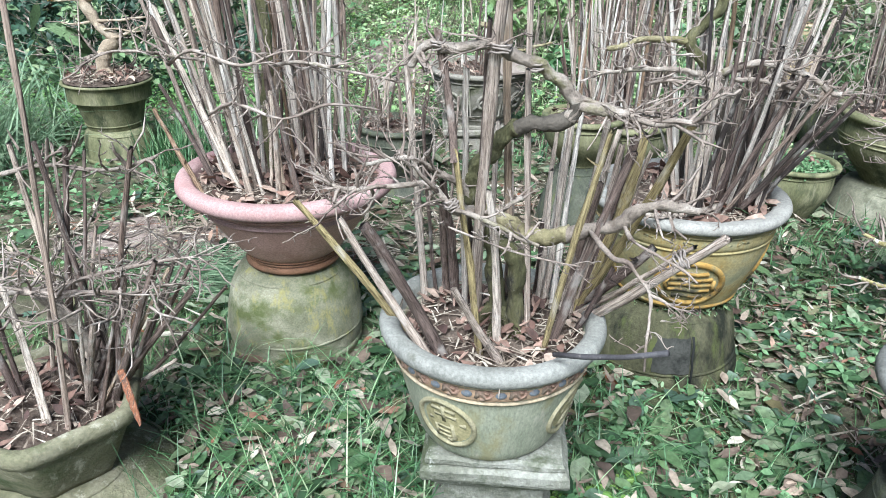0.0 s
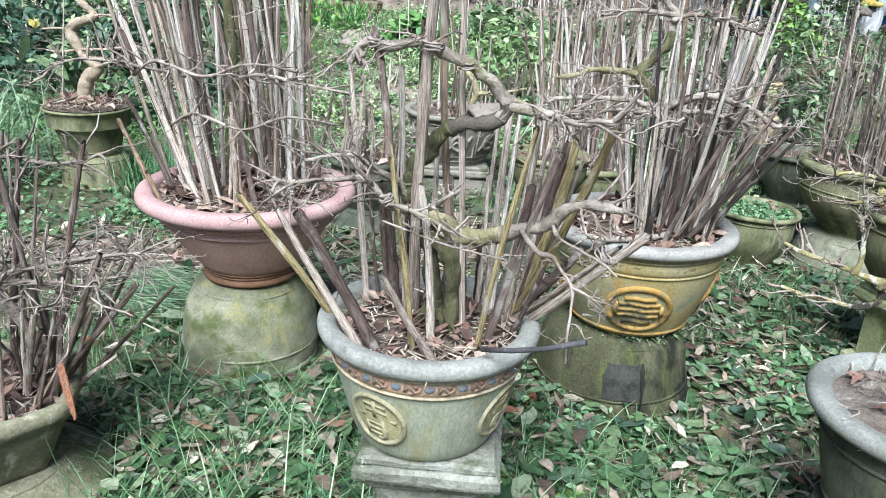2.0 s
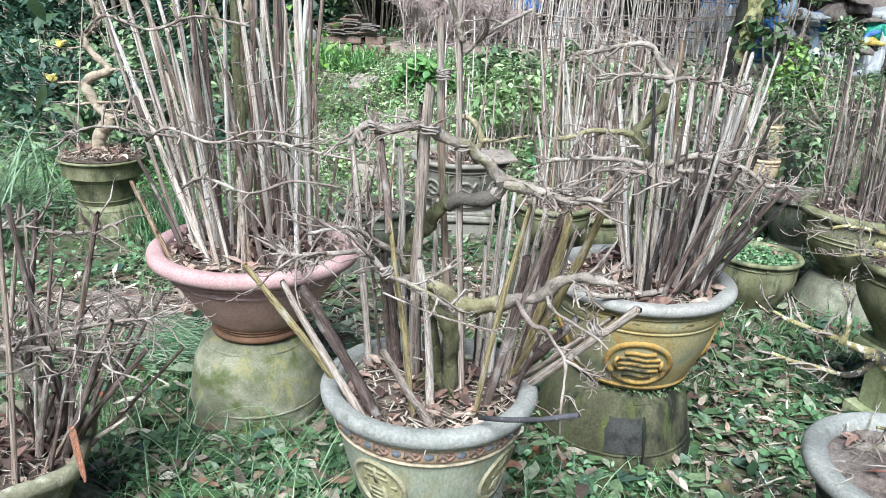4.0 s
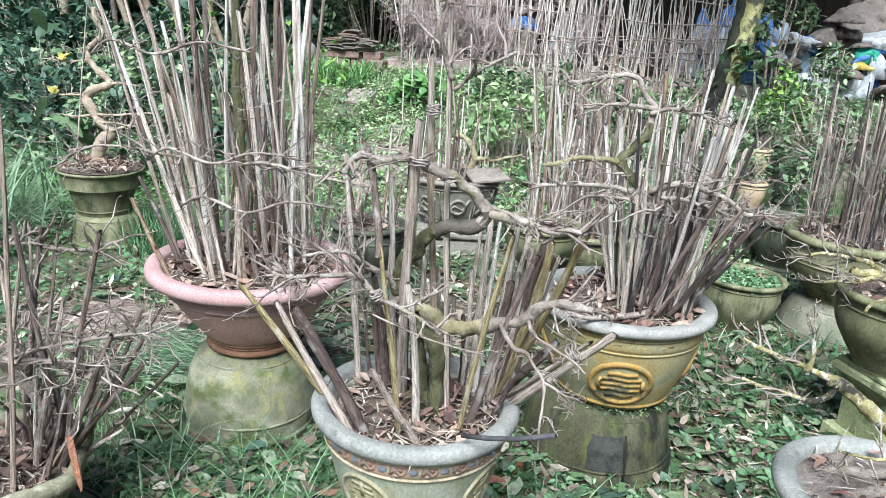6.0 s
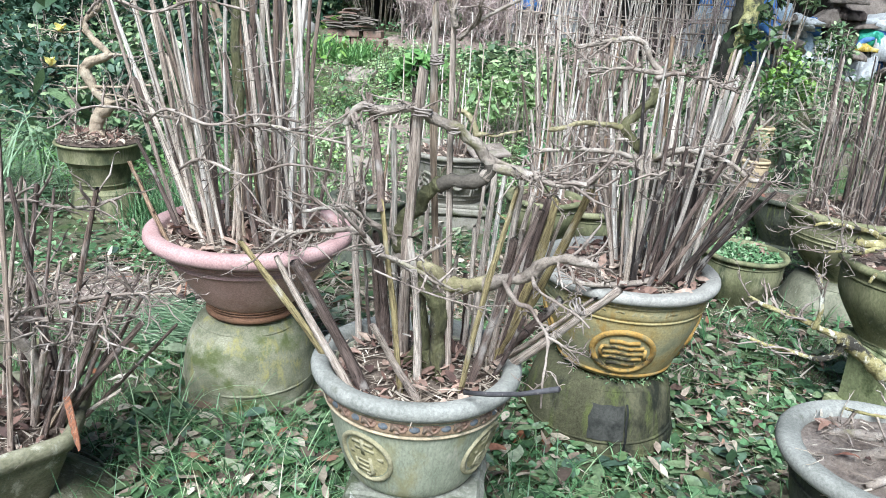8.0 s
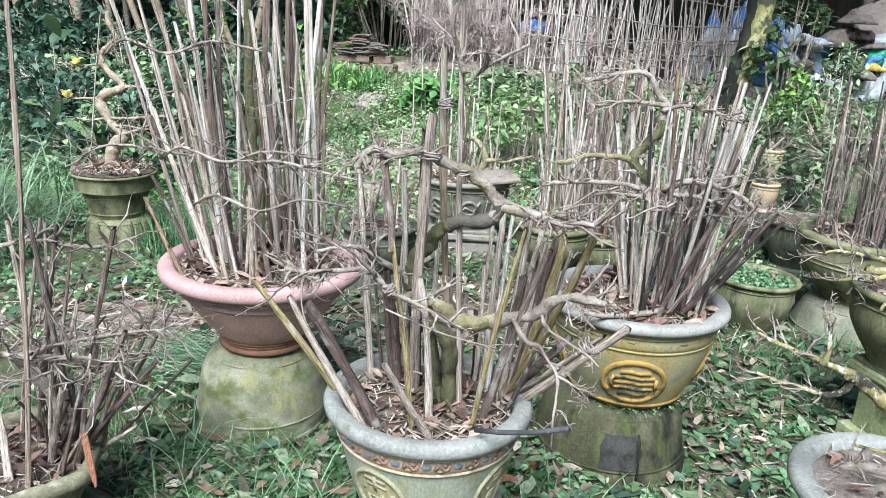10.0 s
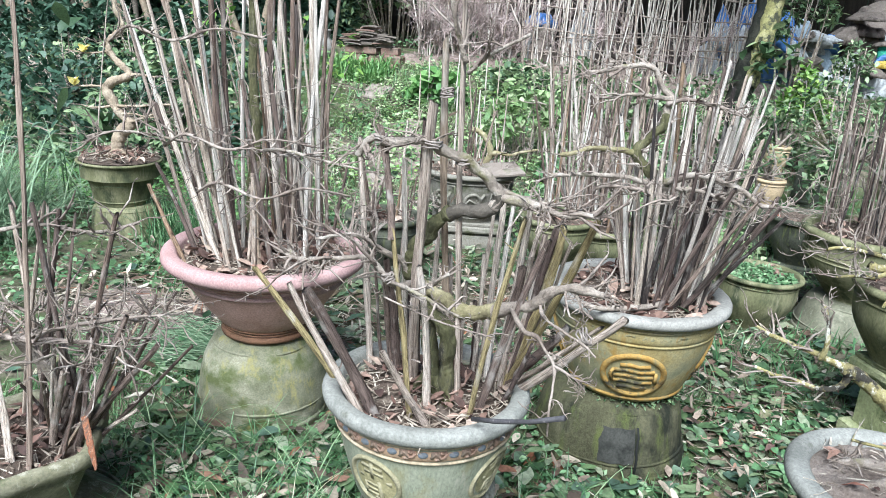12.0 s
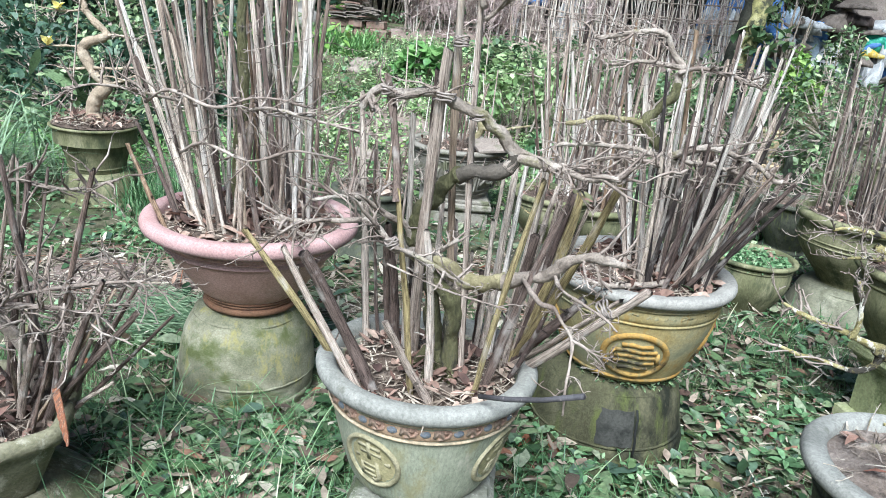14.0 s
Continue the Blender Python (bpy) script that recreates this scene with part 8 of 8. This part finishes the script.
def crumpled(name, place, size, material, seed, label, category="sack", sag=0.5, group="heap of sacks and sheets"):
    """A slumped sack or thrown sheet: sharp creases cross it, its edge is ragged, and it is closed below."""
    verts, faces, n = [], [], 34
    off = Vector((seed * 3.1, seed * 1.7, 0))
    rng = random.Random(500 + seed)
    creases = []
    for k in range(11):
        a = rng.uniform(0, math.pi)
        creases.append((math.cos(a), math.sin(a), rng.uniform(-0.8, 0.8), rng.choice((-1, 1)) * rng.uniform(0.08, 0.30), rng.uniform(-0.16, 0.16)))
    tilt_x, tilt_y = rng.uniform(-0.25, 0.25), rng.uniform(-0.1, 0.3)
    for j in range(n + 1):
        for i in range(n + 1):
            u, v_ = 2 * i / n - 1, 2 * j / n - 1
            # corners of the square drawn in, and the edge ragged
            e = math.sqrt(1 - 0.35 * min(u * u, v_ * v_)) * (1 + 0.45 * noise.noise(Vector((u * 1.2, v_ * 1.2, 9)) + off) + 0.15 * noise.noise(Vector((u * 4, v_ * 4, 6)) + off))
            dome = max(0.0, 1 - max(abs(u), abs(v_)) ** 2.2)
            h = sx = 0.0
            for cx, cy, c, high, side in creases:
                # each crease bends a little on its way
                d = abs(cx * u + cy * v_ - c + 0.18 * noise.noise(Vector((u * 1.6, v_ * 1.6, c * 5)) + off))
                d = min(d, 0.45)
                h += high * (d - 0.22)
                sx += side * d
            z = dome ** sag * (0.82 + tilt_x * u + tilt_y * v_ + 0.9 * h) if dome > 0 else 0.0
            verts.append((size[0] * (u * e + sx * dome), size[1] * v_ * e, size[2] * max(z, -0.02)))
    for j in range(n):
        for i in range(n):
            a = j * (n + 1) + i
            faces.append((a, a + 1, a + n + 2, a + n + 1))
    rim = [i for i in range(n)] + [(n + 1) * j + n for j in range(n)] + [n * (n + 1) + i for i in range(n, 0, -1)] + [(n + 1) * j for j in range(n, 0, -1)]
    faces.append(tuple(reversed(rim)))
    t = tagged(new(name, mesh_of(name, verts, faces, material)), label, category, group)
    t.matrix_world = pose(*place)
    return t


# (cloth, x, y, lift, half sizes and height, words)
near_heap = (
    (sack_white, 3.78, 9.42, 0.0, (0.17, 0.15, 0.36), "dirty white woven sack with bulging sides", "sack"),
    (sack_yellow, 3.80, 9.40, 0.35, (0.12, 0.08, 0.075), "yellow printed plastic sack", "sack"),
    (sack_green, 3.90, 9.55, 0.40, (0.17, 0.14, 0.16), "green and white printed sack", "sack"),
    (sack_white, 3.98, 9.50, 0.25, (0.15, 0.12, 0.24), "torn white sack in the heap", "sack"),
    (sack_white, 3.50, 9.60, 0.0, (0.20, 0.20, 0.42), "grey-white plastic sack sunk in on itself", "sack"),
    (sheet_teal, 2.92, 9.72, 0.0, (0.24, 0.22, 0.84), "pale blue plastic sheeting draped over a pile", "plastic sheet"),
    (sack_white, 3.10, 9.55, 0.52, (0.15, 0.10, 0.20), "white plastic flap folded over the sheeting", "plastic sheet"),
    (tarp_blue, 2.68, 9.85, 0.0, (0.20, 0.20, 0.80), "crumpled bright blue plastic tarpaulin", "tarpaulin"),
    (sheet_teal, 3.25, 9.85, 0.0, (0.22, 0.2, 0.62), "pale blue crumpled sheet among sacks", "plastic sheet"),
    (sack_grey, 3.72, 9.85, 0.0, (0.36, 0.28, 0.80), "brown crumpled sacking in a heap", "sack"),
    (sack_grey, 3.40, 9.72, 0.56, (0.26, 0.18, 0.24), "old brown sheet over the heap", "plastic sheet"),
)
back_heap = (
    (sack_shade_brown, 3.62, 9.70, 0.66, (0.26, 0.16, 0.16), "dark brown torn sheet over the heap", "plastic sheet"),
    (sack_grey, 3.55, 9.60, 0.84, (0.24, 0.12, 0.09), "flat grey sheet on top of the heap", "plastic sheet"),
    (sack_white, 3.95, 9.66, 0.62, (0.28, 0.16, 0.16), "grey-white folded sheet on the heap", "plastic sheet"),
    (sack_grey, 3.95, 10.1, 0.0, (0.55, 0.32, 1.02), "tan crumpled sheet draped over the heap", "plastic sheet"),
    (sack_grey, 4.45, 9.80, 0.0, (0.42, 0.32, 0.72), "folded tan sacking piled on the heap", "sack"),
    (sack_grey, 4.95, 10.0, 0.0, (0.50, 0.40, 0.90), "wide brown tarpaulin draped over the heap", "tarpaulin"),
    (sack_white, 5.2, 9.6, 0.0, (0.45, 0.35, 0.55), "grey-white crumpled plastic piled on the heap", "plastic sheet"),
    (tarp_blue, 2.05, 9.85, 0.0, (0.17, 0.16, 0.86), "folded blue plastic tarpaulin", "tarpaulin"),
    (sack_white, 2.25, 9.62, 0.0, (0.12, 0.12, 0.60), "white plastic bag standing by the heap", "sack"),
)
fence_heap = (
    (tarp_blue, 2.34, 9.85, 0.0, (0.13, 0.14, 0.84), "bunched blue plastic sheet behind the tree", "plastic sheet"),
    (sheet_teal, 2.03, 9.60, 0.42, (0.12, 0.10, 0.26), "pale blue bag with a knotted top", "sack"),
    (sack_white, 1.92, 9.62, 0.0, (0.15, 0.12, 0.46), "dull grey sack beside the tree", "sack"),
    # the dark brown sacks here fill in the shed's shade by colour
    (sack_shade_brown, 1.6, 10.0, 0.0, (0.26, 0.25, 0.55), "brown sack behind the fence, darkened for the shed's shade", "sack"),
    (tarp_blue, -0.08, 9.25, 0.50, (0.24, 0.14, 0.15), "blue tarpaulin thrown over a pile", "tarpaulin"),
    (sack_grey, -0.02, 9.30, 0.0, (0.28, 0.18, 0.52), "brown sack under the blue tarpaulin", "sack"),
    (sack_white, -0.20, 9.12, 0.08, (0.10, 0.08, 0.26), "small white bag lying behind the fence", "sack"),
    (sack_white, 0.40, 9.25, 0.0, (0.17, 0.14, 0.62), "pale grey sheet hung over a stump", "plastic sheet"),
    (sack_shade_brown, 0.75, 9.80, 0.0, (0.24, 0.22, 0.5), "brown sack standing behind the fence, coloured dark as shed shade", "sack"),
    (sack_shade_brown, -0.60, 9.90, 0.0, (0.34, 0.26, 0.45), "wide brown sack behind the fence, darkened for the shed's shade", "sack"),
)
for k, (m, x, y, lift, size, label, cat) in enumerate((*near_heap, *back_heap, *fence_heap)):
    crumpled(cat.replace(" ", "_"), (x, y, at_ground(x, y) - 0.03 + lift, 0, 0, 25 * k), (size[0], size[1], size[2] * 1.22), m, k + 1, label, cat, 0.4 if cat == "sack" else 0.5)

rng = random.Random(91)
bits = ((sack_white, "scrap of white plastic on the heap", "plastic sheet"), (sack_grey, "brown rag of sacking on the heap", "sack"), (tarp_blue, "scrap of blue tarpaulin on the heap", "tarpaulin"), (sack_grey, "crumpled brown sheet on the heap", "plastic sheet"))
for k in range(24):
    m, label, cat = bits[k % 4]
    x, y = rng.uniform(2.6, 4.3), rng.uniform(9.3, 9.7)
    crumpled(cat.replace(" ", "_"), (x, y, at_ground(x, y) + rng.uniform(0.05, 0.62), rng.uniform(-5, 50), rng.uniform(-30, 30), rng.uniform(0, 360)), (rng.uniform(0.12, 0.26), rng.uniform(0.10, 0.18), rng.uniform(0.06, 0.14)), m, 60 + k, label, cat)

def earth_mound(name, x0, x1, y0, y1, rise, label, seed):
    """A low swelling of bare dry earth, sinking into the ground all round."""
    verts, faces, n = [], [], 90
    for j in range(19):
        for i in range(n + 1):
            x, y = x0 + (x1 - x0) * i / n, y0 + (y1 - y0) * j / 18
            ends = min(1.0, i / 12, (n - i) / 12) * math.sin(math.pi * j / 18) ** 0.7
            lump = 1 + 0.55 * noise.noise(Vector((x * 1.3, y * 1.3, seed))) + 0.22 * noise.noise(Vector((x * 7, y * 7, seed)))
            verts.append((x, y, at_ground(x, y) - 0.02 + ends * rise * lump))
    for j in range(18):
        for i in range(n):
            a = j * (n + 1) + i
            faces.append((a, a + 1, a + n + 2, a + n + 1))
    tagged(new(name, mesh_of(name, verts, faces, bank_earth)), label, "earth", kind="structure")


earth_mound("earth_bank", -1.9, 3.0, 8.7, 9.6, 0.13, "low bank of dry pinkish earth under the brush fence", 3)
earth_mound("bare_earth", -1.75, -0.95, 2.55, 3.2, 0.04, "strip of trodden pinkish earth behind the terracotta bowl", 7)
earth_mound("bare_earth", -1.25, -0.55, 5.5, 6.9, 0.07, "patch of bare trodden earth among the weeds", 5)

# dark trunks and woods behind
rng = random.Random(55)
for k in range(17):
    x, y = -6.9 + 3.5 * (k / 16) + rng.uniform(-0.1, 0.1), rng.uniform(8.2, 9.2)
    z = at_ground(x, y)
    t = thing("tree", (x, y, z), "slim dark-barked tree in the thicket", "tree", "trees of the thicket")
    v, f = [], []
    lean = rng.uniform(-1.3, 0.9)
    limb(v, f, [(0, 0, -0.1), (lean * 0.25, 0, 0.7), (lean * 0.6 + rng.uniform(-0.12, 0.12), 0.05, 1.6), (lean, 0.1, 4.4)], rng.uniform(0.028, 0.072), 0.028, 8, 4, 0.10, k)
    part("trunk", mesh_of("trunk", v, f, (thicket_bark, dark_bark, thicket_bark, thicket_bark)[k % 4]), t)
    q = np.random.default_rng(300 + k)
    w = np.array([(lean, 0.1, 4.0)]) + q.normal(0, 1, (420, 3)) * np.array([0.7, 0.7, 0.6])
    part("crown", leaves("crown", shrub_mat, w, q.uniform(0.09, 0.18, 420), q.uniform(0.04, 0.08, 420), q.normal(-0.2, 0.6, 420), q.uniform(0, 0.4, 420), 320 + k), t, "dark green leaves", kind="stuff")

# leaves dark in colour for the forest shade behind the trunks
leaf_cloud("shrub", shade_dark_leaf, clumps_over(-9.5, -2.9, 9.6, 10.8, 0.1, 2.2, 34, 0.5, 21), 9000, (0.09, 0.2), 221, "thicket behind the slim trees, coloured dark for deep shade", stems=12)
leaf_cloud("shrub", shade_dark_leaf, clumps_over(-3.2, -0.9, 10.0, 10.8, 0.9, 2.2, 12, 0.45, 22), 3200, (0.08, 0.16), 222, "dark overhanging shrub behind the tile stack", stems=8)
q = np.random.default_rng(71)
n = 18000
x = q.uniform(-16, 18, n)
y = np.where(q.uniform(0, 1, n) < 0.5, q.uniform(11.0, 13.5, n), q.uniform(13.8, 15.5, n))
z = ground_height(x, y) + q.uniform(0.0, 1.0, n) ** 0.8 * (5.0 + 1.5 * np.sin(x * 0.9) + np.sin(x * 2.3))
hole = (x > -3.0) & (x < 8.0) & (y < 13.9)
w = np.stack([x, y, z], -1)[~hole]
n = len(w)
tagged(new("woods", leaves("woods", shade_dark_leaf, w, q.uniform(0.18, 0.40, n), q.uniform(0.08, 0.2, n), q.normal(-0.1, 0.6, n), q.uniform(0, 0.4, n), 72)), "dark dense woods closing the garden", "woods", kind="stuff")
v, f = [], []
for i in range(61):
    xx = -40 + 80 * i / 60
    for j in range(7):
        zz = j / 6 * (6 + 1.5 * math.sin(xx * 0.7))
        v.append((xx, 16.0 + 0.5 * noise.noise(Vector((xx * 0.6, zz, 0))) + 0.02 * xx * xx * 0.1, zz))
for i in range(60):
    for j in range(6):
        a = i * 7 + j
        f.append((a, a + 7, a + 8, a + 1))
tagged(new("backdrop", mesh_of("backdrop", v, f, shade_dark_leaf)), "dark mass of woods in the distance", "backdrop", kind="structure")
